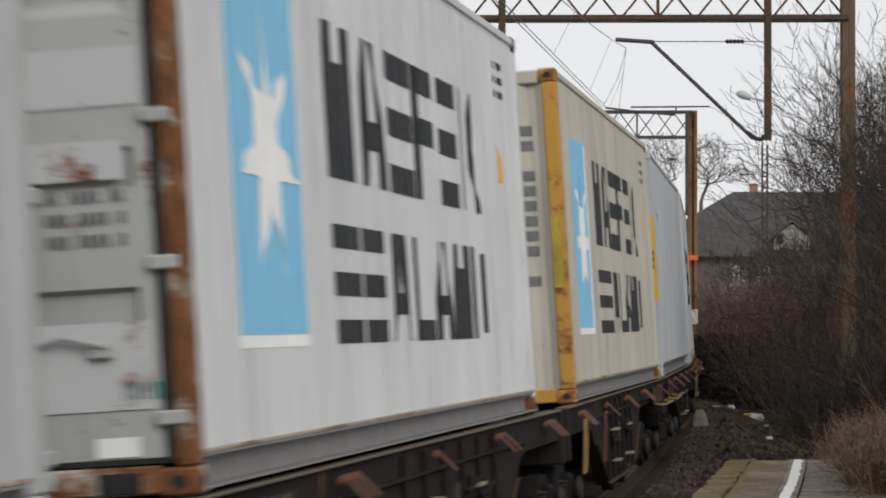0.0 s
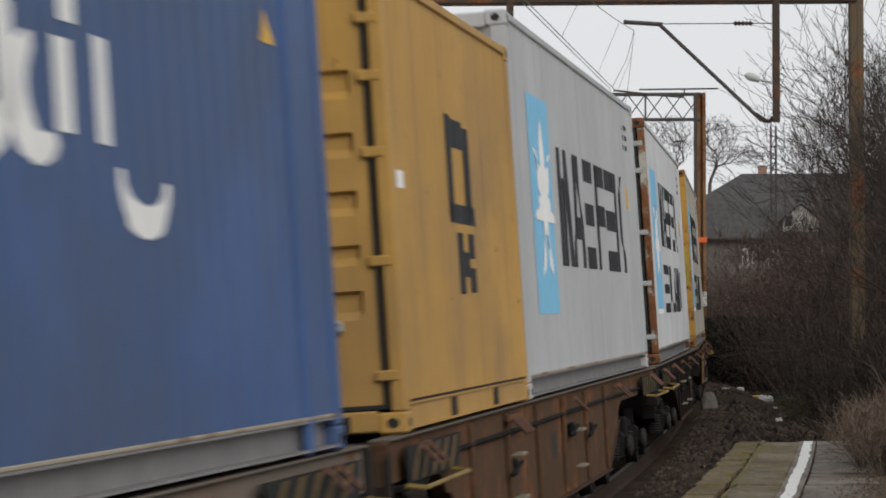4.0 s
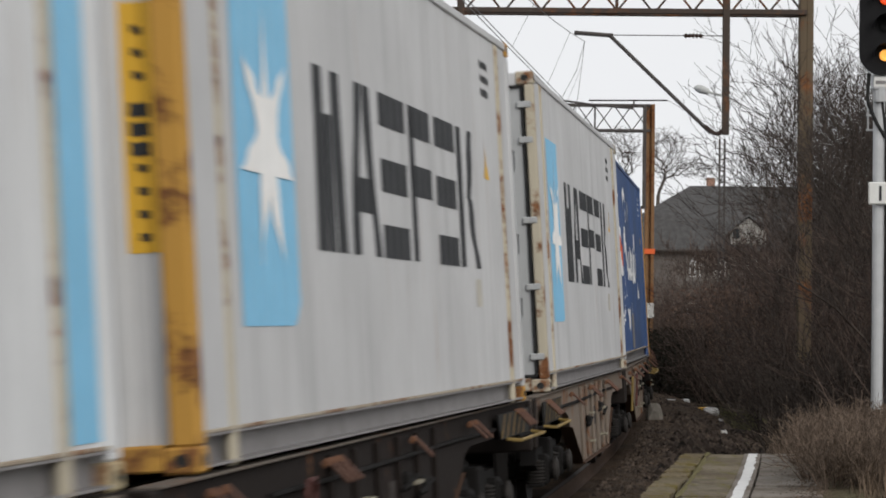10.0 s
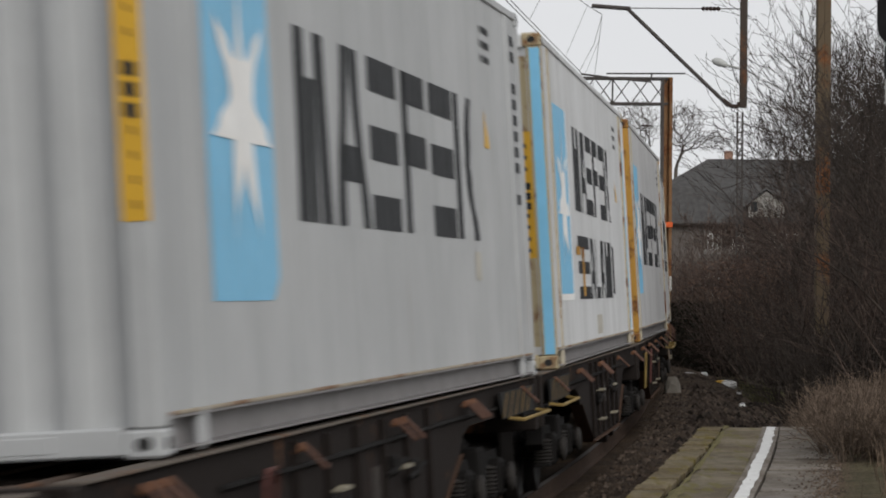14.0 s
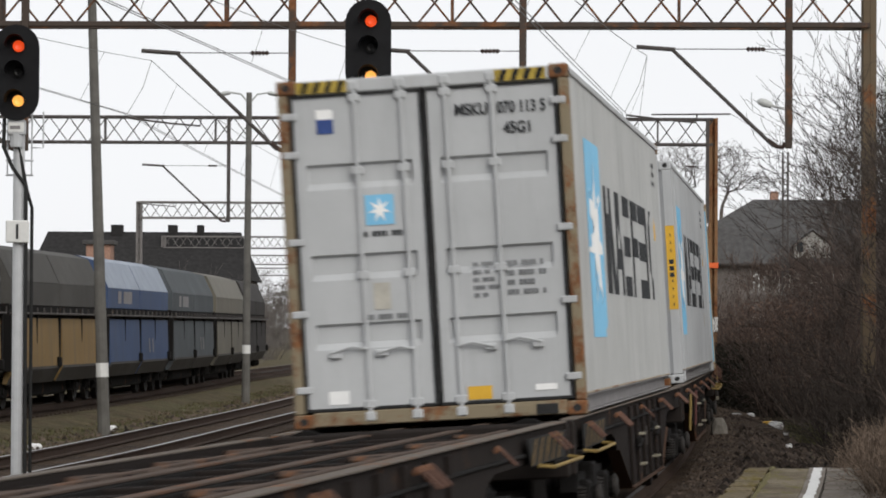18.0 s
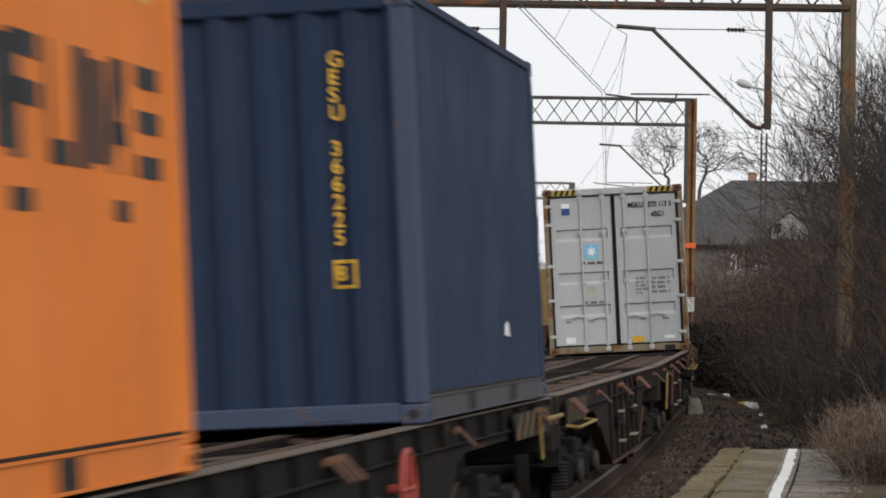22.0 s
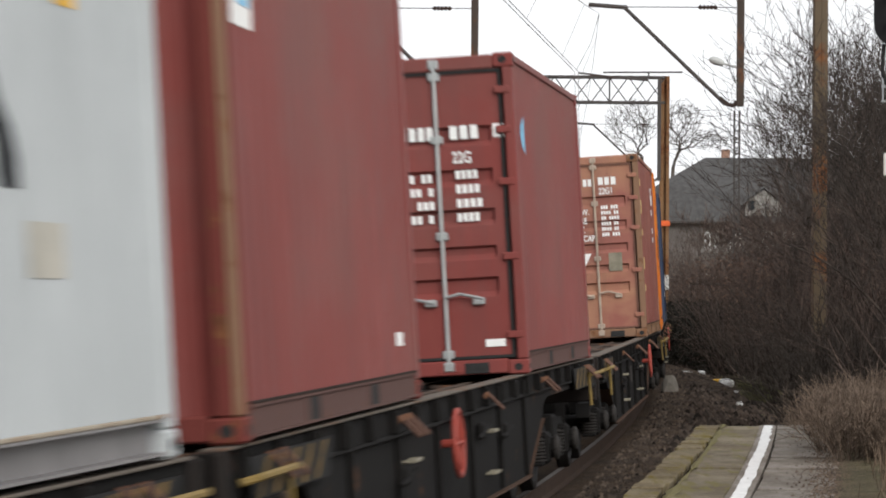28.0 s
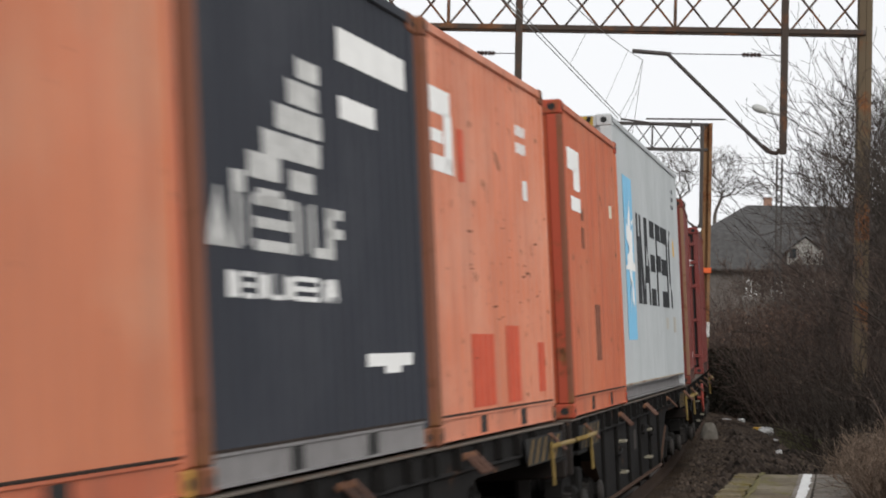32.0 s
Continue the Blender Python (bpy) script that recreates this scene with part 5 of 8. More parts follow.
def build_platform():
    p = thing("platform", "low station platform of mossy concrete slabs with a white line", "platform", "", "structure")
    # core under the slabs
    sweep("core", [(1.58, -0.5), (1.66, -0.16), (1.86, 0.02), (2.08, PLAT_Z - 0.09), (2.2, PLAT_Z - 0.07), (6.2, PLAT_Z - 0.07), (6.6, -0.5)], M["cinder"], -25, 38.2, 1.0).part("platform_core", M["cinder"], p)
    g = Geo()
    a, b = on_line(38.2, 2.08), on_line(38.2, 6.2)
    g.add([(a[0], a[1], -0.6), (b[0], b[1], -0.6), (b[0], b[1], PLAT_Z - 0.07), (a[0], a[1], PLAT_Z - 0.07)], [(0, 1, 2, 3)])
    g.part("platform_end", M["cinder"], p)
    meshes = {}
    rnd = random.Random(4)

    def slab(w, d, mat):
        key = (round(w, 2), round(d, 2), mat)
        if key not in meshes:
            meshes[key] = Geo().box(-w / 2 + 0.006, w / 2 - 0.006, -d / 2 + 0.006, d / 2 - 0.006, -0.07, 0.0, 0.008).mesh("slab", M[mat])
        return meshes[key]

    s = -4.0
    while s < 38.0:
        for side, w, mat in ((2.195, 0.27, "slab_moss"), (2.53, 0.46, "slab_dun"), (3.29, 0.66, "slab_grey")):
            d = 0.5 if side < 2.3 else 1.0
            if d > 0.6 and int(round((s + 4) * 2)) % 2:
                continue
            ss = s + (0.25 if d == 0.5 else 0.5)
            x, y, th = on_line(ss, side - 0.006 * max(0.0, 38.0 - max(ss, 22.0)) * (side < 2.3) + (rnd.uniform(-0.03, 0.0) if side < 2.3 else rnd.uniform(-0.008, 0.008)))
            ob = same("slab", slab(w, d - 0.004, mat), p, (x, y, PLAT_Z + rnd.uniform(-0.012, 0.008)), th + rnd.uniform(-0.01, 0.01))
        s += 0.5
    sweep("soil", [(3.56, PLAT_Z - 0.05), (3.60, PLAT_Z + 0.006), (3.75, PLAT_Z + 0.016), (4.2, PLAT_Z + 0.03), (6.2, PLAT_Z + 0.03), (6.7, -0.3)], M["soil"], -4, 38.3, 1.0).part("soil_strip", M["soil"], p, "brown soil and litter over the slabs")
    # moss in the joint behind the edge stones
    g, rm, row = Geo(), random.Random(17), []
    for i in range(141):
        w = max(0.0, 0.02 + 0.06 * noise.noise((i * 0.21, 1.0, 0.0)) + rm.uniform(-0.015, 0.015))
        for q, z in ((2.335 - w, 0.006), (2.335, 0.016), (2.338 + w * 1.3, 0.006)):
            x, y, th = on_line(-4.0 + 0.3 * i, q)
            row.append((x, y, PLAT_Z + z))
    g.add(row, [(3 * i + k, 3 * i + k + 1, 3 * i + k + 4, 3 * i + k + 3) for i in range(140) for k in (0, 1)])
    g.part("moss_strip", M["moss"], p, "yellow-green moss in the slab joint")
    # the chipped white line between the slabs
    g = Geo()
    s, wob = -4.0, random.Random(8)
    row = []
    while s <= 38.1:
        e = 0.02 * wob.uniform(-1, 1)
        for side in (2.805 + e * 0.6, 2.905 + e * 0.5 + 0.012 * wob.uniform(-1, 1)):
            x, y, th = on_line(s, side)
            row.append((x, y, PLAT_Z + 0.004))
        s += 0.35
    g.add(row, [(2 * i, 2 * i + 1, 2 * i + 3, 2 * i + 2) for i in range(len(row) // 2 - 1)])
    sweep("bed", [(2.76, PLAT_Z - 0.06), (2.76, PLAT_Z), (2.95, PLAT_Z), (2.95, PLAT_Z - 0.06)], M["slab_grey"], -4, 38.1, 1.0).part("line_kerb", M["slab_grey"], p)
    g.part("safety_line", M["edge_white"], p, "chipped white painted safety line")


build_platform()


# ---- wagons ----
def wheel_mesh():
    prof = [(0.05, -0.02), (0.34, -0.03), (0.40, -0.06), (0.46, -0.06), (0.485, 0.035), (0.475, 0.065), (0.40, 0.065), (0.33, 0.02), (0.05, 0.05)]
    return prof


def bogie_meshes():
    g = Geo()
    for s in (-1, 1):
        g.lathe([(r, s * 0.755 - s * x) for r, x in wheel_mesh()], (0, 0), 24)
    g.tube((-0.95, 0, 0), (0.95, 0, 0), 0.08, n=12)
    for s in (-1, 1):
        for k in range(4):
            a = math.pi / 2 * k
            g.box(s * 0.80 - 0.012, s * 0.80 + 0.012, 0.2 * math.cos(a) - 0.03, 0.2 * math.cos(a) + 0.03, 0.2 * math.sin(a) - 0.03, 0.2 * math.sin(a) + 0.03)
    axle = g.mesh("wheelset", M["wheel"])
    sides = []
    for s in (-1, 1):
        g = Geo()
        a, b = sorted((s * 0.93, s * 1.07))
        g.prism([(-1.35, 0.52), (-1.2, 0.66), (-0.5, 0.66), (-0.3, 0.5), (0.3, 0.5), (0.5, 0.66), (1.2, 0.66), (1.35, 0.52), (1.2, 0.46), (0.62, 0.5), (0.34, 0.3), (-0.34, 0.3), (-0.62, 0.5), (-1.2, 0.46)], 0, a, b)
        for y in (-0.9, 0.9):
            g.box(*sorted((s * 0.95, s * 1.16)), y - 0.15, y + 0.15, 0.32, 0.6, 0.03)
            g.tube((s * 1.16, y, 0.46), (s * 1.2, y, 0.46), 0.09, n=10)
            g.box(*sorted((s * 0.98, s * 1.12)), y - 0.36, y + 0.36, 0.315, 0.345, 0.008)
        g.box(*sorted((s * 0.9, s * 1.12)), -0.2, 0.2, 0.48, 0.72, 0.02)
        sides.append(g.mesh("side_frame", M["wagon_dark"]))
    ribs = [(0.0, 0.34)] + [(r, 0.345 + 0.01 * i + 0.03 * k) for k in range(7) for i, r in enumerate((0.06, 0.088, 0.088))] + [(0.0, 0.57)]
    spring = Geo().lathe(ribs, (0, 0), 12)
    spring.v = [(y, z, x) for x, y, z in spring.v]
    spring = spring.mesh("coil_spring", M["spring"])
    cap = Geo().lathe([(0.0, 0.0), (0.11, 0.0), (0.11, 0.025), (0.07, 0.045), (0.0, 0.045)], (0, 0), 14).mesh("axle_cap", M["spring"])
    g = Geo().box(-1.0, 1.0, -0.22, 0.22, 0.5, 0.78, 0.03)
    for y in (-0.42, 0.42):
        for s in (-1, 1):
            g.box(s * 0.75 - 0.06, s * 0.75 + 0.06, y - 0.03, y + 0.03, 0.3, 0.62, 0.01)
    cross = g.mesh("bolster", M["wagon_dark"])
    return axle, sides, cross, spring, cap


AXLE, BOGIE_SIDES, BOLSTER, SPRING, AXLE_CAP = bogie_meshes()
WAGONS, AXLES = [], []
LUG = Geo().box(-0.03, 0.045, -0.025, 0.025, -0.09, 0.05, 0.008).mesh("deck_lug", M["wagon_dark"])


def wagon(label, front, rear, mat, flaps=5, handwheel=0.0, rails="loop", front_end=(4.4, 6.0, 2.9), rear_end=(4.4, 6.0, 2.9)):
    """A skeletal container wagon between two places along the train; its origin lies on the rails under its middle.
    Each end: how far from it the skirt begins at the top and at the bottom, and the bogie's pivot (0: joined to the next unit over one shared bogie, None: that bogie is borne by the next unit)."""
    deep = 0.34
    n = front - rear - 0.36
    L = n / 2
    lo, hi = -L + rear_end[1], L - front_end[1]
    mid, e = (lo + hi) / 2, (hi - lo) / 2
    w = thing("container_wagon", label, "railway wagon", "wagons of the train")
    for s in (-1, 1):
        g = Geo()
        a, b = sorted((s * 1.10, s * 1.19))
        g.prism([(-L, 1.145), (-L, 0.92), (-L + rear_end[0] - 0.35, 0.92), (-L + rear_end[0], 0.87), (-L + rear_end[0] + 0.2, 0.76), (lo, deep), (hi, deep), (L - front_end[0] - 0.2, 0.76), (L - front_end[0], 0.87), (L - front_end[0] + 0.35, 0.92), (L, 0.92), (L, 1.145)], 0, a, b)
        g.part("side_beam", mat, w, "dirty brown side girder")
        # lighter colour than the beam, as if lit from above
        Geo().box(*sorted((s * 1.10, s * 1.225)), -L + 0.15, L - 0.15, 1.147, 1.162, 0.004).part("top_flange", M["deck_worn"], w)
        lower = Geo().box(*sorted((s * 1.085, s * 1.235)), lo, hi, deep - 0.012, deep + 0.004, 0.003)
        for y0, y1 in ((lo, -L + rear_end[0] + 0.2), (hi, L - front_end[0] - 0.2)):
            lower.add([(s * u, y, z) for u in (1.09, 1.215) for y, z in ((y0, deep - 0.008), (y1, 0.752))], [(0, 1, 3, 2)])
        lower.part("skirt_flange", M["bracket"], w, "rust-edged lower flange")
        for y, dz in ((mid - e * 0.55, 0.0), (mid + e * 0.3, 0.1), (mid + e * 0.62, 0.04)):
            g = Geo().box(*sorted((s * 1.19, s * 1.25)), y - 0.1, y + 0.08, 0.68 + dz, 0.80 + dz, 0.02)
            g.tube((s * 1.24, y - 0.3, 0.70 + dz), (s * 1.24, y + 0.35, 0.76 + dz), 0.016, n=6)
            g.part("brake_lever", M["wagon_dark"], w, "sooty brake gear lever")
        for y in [-L + 0.5 + 0.93 * i for i in range(int((2 * L - 0.8) / 0.93))] if rails == "bar" else ():
            same("deck_lug", LUG, w, (s * 1.2, y, 1.09))
        for i in range(6):
            y = lo + 0.15 + (hi - lo - 0.3) * i / 5
            Geo().box(*sorted((s * 1.19, s * 1.225)), y - 0.03, y + 0.03, deep + 0.02, 1.12, 0.008).part("stiffener", mat, w, "upright stiffening rib")
        a, b = sorted((s * 0.30, s * 0.42))
        # near-black sides, lighter rusty top plate: shade of the gaps in the colours
        girder = Geo().box(a, b, -L + 0.15, L - 0.15, 0.72, 1.118, 0.01).part("centre_girder", M["wagon_dark"], w)
        Geo().box(a + 0.005, b - 0.005, -L + 0.15, L - 0.15, 1.12, 1.136, 0.003).part("girder_flange", M["deck"], girder)
        a, b = sorted((s * 0.735, s * 0.785))
        Geo().box(a, b, -L + 0.3, L - 0.3, 1.085, 1.122, 0.008).part("longitudinal", M["deck"], w)
    k = 13
    cross = Geo().box(-1.1, 1.1, -0.05, 0.05, 1.0, 1.108, 0.01).mesh("cross_member", M["wagon"])
    for i in range(k):
        same("cross_member", cross, w, (0, -L + 0.7 + (2 * L - 1.4) * i / (k - 1), 0))
    q = (2 * L - 1.4) / (k - 1)
    braces = [Geo().tube((m * 0.42, 0, 1.08), (m * 1.1, q, 1.08), 0.035, n=6).mesh("diagonal_brace", M["deck"]) for m in (-1, 1)]
    back = [Geo().tube((m * 1.1, 0, 1.08), (m * 0.42, q, 1.08), 0.035, n=6).mesh("diagonal_brace", M["deck"]) for m in (-1, 1)]
    for i in range(k - 1):
        for j in (0, 1):
            same("diagonal_brace", (back if i % 2 else braces)[j], w, (0, -L + 0.7 + q * i, 0))
    for s in (-1, 1):
        y0, y1 = sorted((s * L, s * (L - 0.14)))
        g = Geo().box(-1.22, 1.22, y0, y1, 0.72, 1.15, 0.015)
        g.part("headstock", M["headstock"], w, "sooty end beam")
        joined = not (front_end if s > 0 else rear_end)[2]
        if joined:
            if s < 0:
                for y, m in ((L - 0.9, "rail_yellow"), (L - 3.2, "rail_rust")):
                    Geo().path([(1.25, -y, 0.58), (1.28, -y, 0.96), (1.285, -y + 0.04, 1.03), (1.285, -y + 0.2, 1.03), (1.28, -y + 0.24, 0.96), (1.25, -y + 0.24, 0.58)], 0.0135, 7).part("handrail", M[m], w, "bent yellow grab rail" if m == "rail_yellow" else "bent rust-red grab rail")
            continue
        for x in (-0.875, 0.875):
            g = Geo().tube((x, s * L, 1.0), (x, s * (L + 0.12), 1.0), 0.1, n=10)
            g.tube((x, s * (L + 0.12), 1.0), (x, s * (L + 0.17), 1.0), 0.19, n=14)
            g.part("buffer", M["wagon_dark"], w)
        # shunter's step: a black plate with slanting yellow stripes, and grab rails
        y0, y1 = s * (L - 0.5), s * (L - 2.75)
        Geo().box(1.0, 1.25, *sorted((s * (L - 0.3), s * (L - 1.25))), 0.87, 0.90, 0.005).part("tread", M["wagon_dark"], w, "grating tread of the shunter's step")
        face = Geo().prism([(y0, 1.10), (y1, 1.10), (y1 + s * 0.15, 0.905), (y0 - s * 0.05, 0.905)], 0, 1.236, 1.25).part("step_face", M["hazard_black"], w, "black plate with faded yellow stripes")
        for i in range(5):
            y = min(y0, y1) + 0.12 + 0.38 * i
            Geo().add([(1.254, y, 0.915), (1.254, y + 0.13, 0.915), (1.254, y + 0.41, 1.09), (1.254, y + 0.28, 1.09)], [(0, 1, 2, 3)]).part("stripe", M["warn_yellow"], face)
        if rails == "bar":
            Geo().path([(1.24, s * (L - 0.3), 1.0), (1.32, s * (L - 0.34), 1.02), (1.32, s * (L - 1.3), 1.02), (1.24, s * (L - 1.34), 1.0)], 0.019, 7).part("handrail", M["rail_yellow"], w, "long yellow handrail")
            Geo().path([(1.27, s * (L - 1.36), 1.04), (1.28, s * (L - 1.36), 0.72)], 0.015, 6).part("grab_post", M["rail_yellow"], w, "yellow upright grab rail")
        else:
            Geo().path([(1.25, s * (L - 0.4), 0.9), (1.36, s * (L - 0.42), 0.885), (1.36, s * (L - 2.2), 0.885), (1.25, s * (L - 2.25), 0.9)], 0.014, 7).part("handrail", M["rail_yellow"], w, "dull yellow side rail")
    # air tank, pipe and rungs on the near side
    Geo().tube((0.62, mid - 1.2, 0.56), (0.62, mid + 0.6, 0.56), 0.17, n=14).part("air_tank", M["wagon_dark"], w, "sooty brake air tank")
    Geo().path([(1.205, -L + 2.6, 0.99), (1.215, -L * 0.3, 0.985), (1.205, L * 0.3, 0.992), (1.205, L - 2.6, 0.985)], 0.016, 6).part("brake_pipe", M["wagon_dark"], w)
    for y in (mid - e * 0.5, mid + e * 0.4):
        for z in (0.52, 0.82):
            Geo().path([(1.2, y - 0.14, z), (1.27, y - 0.14, z), (1.27, y + 0.14, z), (1.2, y + 0.14, z)], 0.013, 5).part("rung", M["rail_pale"], w, "worn pale step rung")
    g = Geo().add([(1.193, mid + 0.1 + u, z) for u, z in ((0, 0.66), (0.42, 0.66), (0.42, 0.86), (0, 0.86))], [(0, 1, 2, 3)])
    g.part("data_panel", M["data_dull"], w, "faded stencilled data panel")
    flap = Geo().box(0, 0.022, -0.026, 0.026, -0.17, 0.0, 0.01).box(-0.03, 0.02, -0.035, 0.035, -0.025, 0.015, 0.008).mesh("spigot_flap", M["spigot"])
    for i in range(flaps):
        y = -L + 1.2 + (2 * L - 2.4) * i / max(1, flaps - 1)
        for j in ((-0.2, 0.0, 0.2), (-0.15, 0.15), (0.0,))[(i * 2 + len(WAGONS)) % 3]:
            for s in (-1, 1):
                ob = same("spigot_flap", flap, w, (s * 1.24, y + j, 1.09), 0.0 if s > 0 else math.pi, "hinged rust-orange container spigot")
                ob.rotation_euler[1] = -0.75
    add_bogies(w, [s * (L - end[2]) if end[2] else -L - 0.18 for s, end in ((-1, rear_end), (1, front_end)) if end[2] is not None], handwheel)
    WAGONS.append((w, (front + rear) / 2, 2 * L - 3.6))
    return w


def add_bogies(w, pivots, handwheel):
    for y in pivots:
        bg = new("bogie", BOLSTER)
        bg.parent, bg.location = w, (0, y, 0)
        tagged(bg, "two-axle bogie black with oil and soot")
        for m in BOGIE_SIDES:
            same("side_frame", m, bg)
        for k in (-0.9, 0.9):
            same("axle_cap", AXLE_CAP, bg, (1.2, k, 0.46))
            for q in (-0.25, 0.25):
                same("coil_spring", SPRING, bg, (1.05, k + q, 0.0))
            ax = same("wheelset", AXLE, bg, (0, k, 0.46))
            AXLES.append(ax)
    if handwheel:
        for y in (handwheel, ):
            g = Geo()
            pts = [(1.30, y + 0.215 * math.cos(a * math.pi / 12), 0.84 + 0.215 * math.sin(a * math.pi / 12)) for a in range(25)]
            g.path(pts, 0.019, 6)
            for a in range(3):
                t = a * math.pi / 3
                g.tube((1.30, y - 0.21 * math.cos(t), 0.84 - 0.21 * math.sin(t)), (1.30, y + 0.21 * math.cos(t), 0.84 + 0.21 * math.sin(t)), 0.011, n=6)
            g.tube((1.15, y, 0.84), (1.31, y, 0.84), 0.028)
            g.part("handwheel", M["red"], w, "red brake handwheel")


def build_wagons():
    """Twin units that share a bogie in their middle, and longer single wagons."""
    end, held, shared = (4.4, 6.0, 2.9), (2.8, 4.2, 0), (2.8, 4.2, None)
    for front, middle, rear, kind in ((126.0, 111.9, 97.7, "sooty"), (97.7, 83.5, 69.3, "sooty"), (69.3, 55.0, 40.9, "sooty"), (40.9, 26.5, 11.76, "sooty"), (-8.76, -23.3, -38.55, "tan"), (-38.55, -53.57, -68.3, "sooty"), (-68.3, -83.7, -99.0, "sooty"), (-99.0, -113.9, -128.8, "bare")):
        label = {"sooty": "sooty brown container wagon under one long container", "tan": "faded beige and rusty container wagon under one long container", "bare": "empty brown skeletal container wagon with bare girders"}[kind]
        mat = M["wagon_tan"] if kind == "tan" else M["wagon"]
        wagon(label, front, middle, mat, front_end=end, rear_end=held)
        wagon(label, middle, rear, mat, front_end=shared, rear_end=end)
    long = dict(front_end=(5.1, 6.7, 3.5), rear_end=(2.2, 3.4, 1.95))
    wagon("rust-brown container wagon under a grey and a yellow container", 11.76, -8.76, M["wagon_rust"], **long)
    for a, b, what, wheel in ((-128.8, -148.65, "two containers", 1.9), (-148.65, -168.5, "one short container", 2.5), (-168.5, -188.15, "two maroon containers", -2.2), (-188.15, -207.6, "long and short containers", 0.0), (-207.6, -227.2, "three short containers", 0.0)):
        wagon(("sooty container wagon with red handwheel under " if wheel else "sooty container wagon with yellow handrails under ") + what, a, b, M["wagon_dark"], 5, wheel, "bar", **long)


build_wagons()


# ---- gantries and overhead wires ----
M["gantry"] = rusty("rust_brown_gantry_steel", (0.066, 0.052, 0.044), 0.32, 1.2)
M["gantry_dark"] = plain("dark_weathered_gantry_steel", (0.07, 0.062, 0.058), 0.7, 0.2, 3)
# far gantries: distance haze put into the colour, paler than near steel
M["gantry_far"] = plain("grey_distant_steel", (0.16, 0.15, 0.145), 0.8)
M["ochre_leg"] = rusty("ochre_painted_rusty_leg", (0.20, 0.115, 0.06), 0.38, 1.0)
M["brown_leg"] = rusty("dull_brown_rusty_leg", (0.12, 0.092, 0.062), 0.25, 1.5)
M["cable"] = plain("dull_copper_cable", (0.10, 0.095, 0.09), 0.6, 0.3)
M["porcelain"] = plain("dark_glazed_insulator", (0.05, 0.035, 0.03), 0.25)
M["pole"] = plain("weathered_concrete_pole", (0.115, 0.11, 0.10), 0.9, vary=0.3, scale=2)
M["lamp_grey"] = plain("pale_grey_lamp_housing", (0.42, 0.43, 0.42), 0.5)
M["signal_black"] = plain("matt_black_signal_housing", (0.012, 0.012, 0.013), 0.55)
M["signal_post"] = plain("pale_grey_painted_signal_post", (0.45, 0.46, 0.47), 0.5, vary=0.1)
M["lamp_red"] = lamp_glow("lit_orange_red_signal_lens", (0.9, 0.08, 0.015), 0.55)
M["lamp_amber"] = lamp_glow("lit_amber_signal_lens", (1.0, 0.46, 0.09), 0.8)
M["lens_dark"] = plain("unlit_dark_signal_lens", (0.015, 0.015, 0.015), 0.15)
M["sign_white"] = plain("white_enamel_sign_plate", (0.62, 0.62, 0.60), 0.45, vary=0.08)


RIBBED = Geo().lathe([(0.012, -0.16)] + [(r, -0.15 + 0.03 * i) for i, r in enumerate((0.02, 0.045, 0.02, 0.045, 0.02, 0.045, 0.02, 0.045, 0.02, 0.045, 0.02))] + [(0.012, 0.16)], (0, 0), 8).mesh("insulator", M["porcelain"])


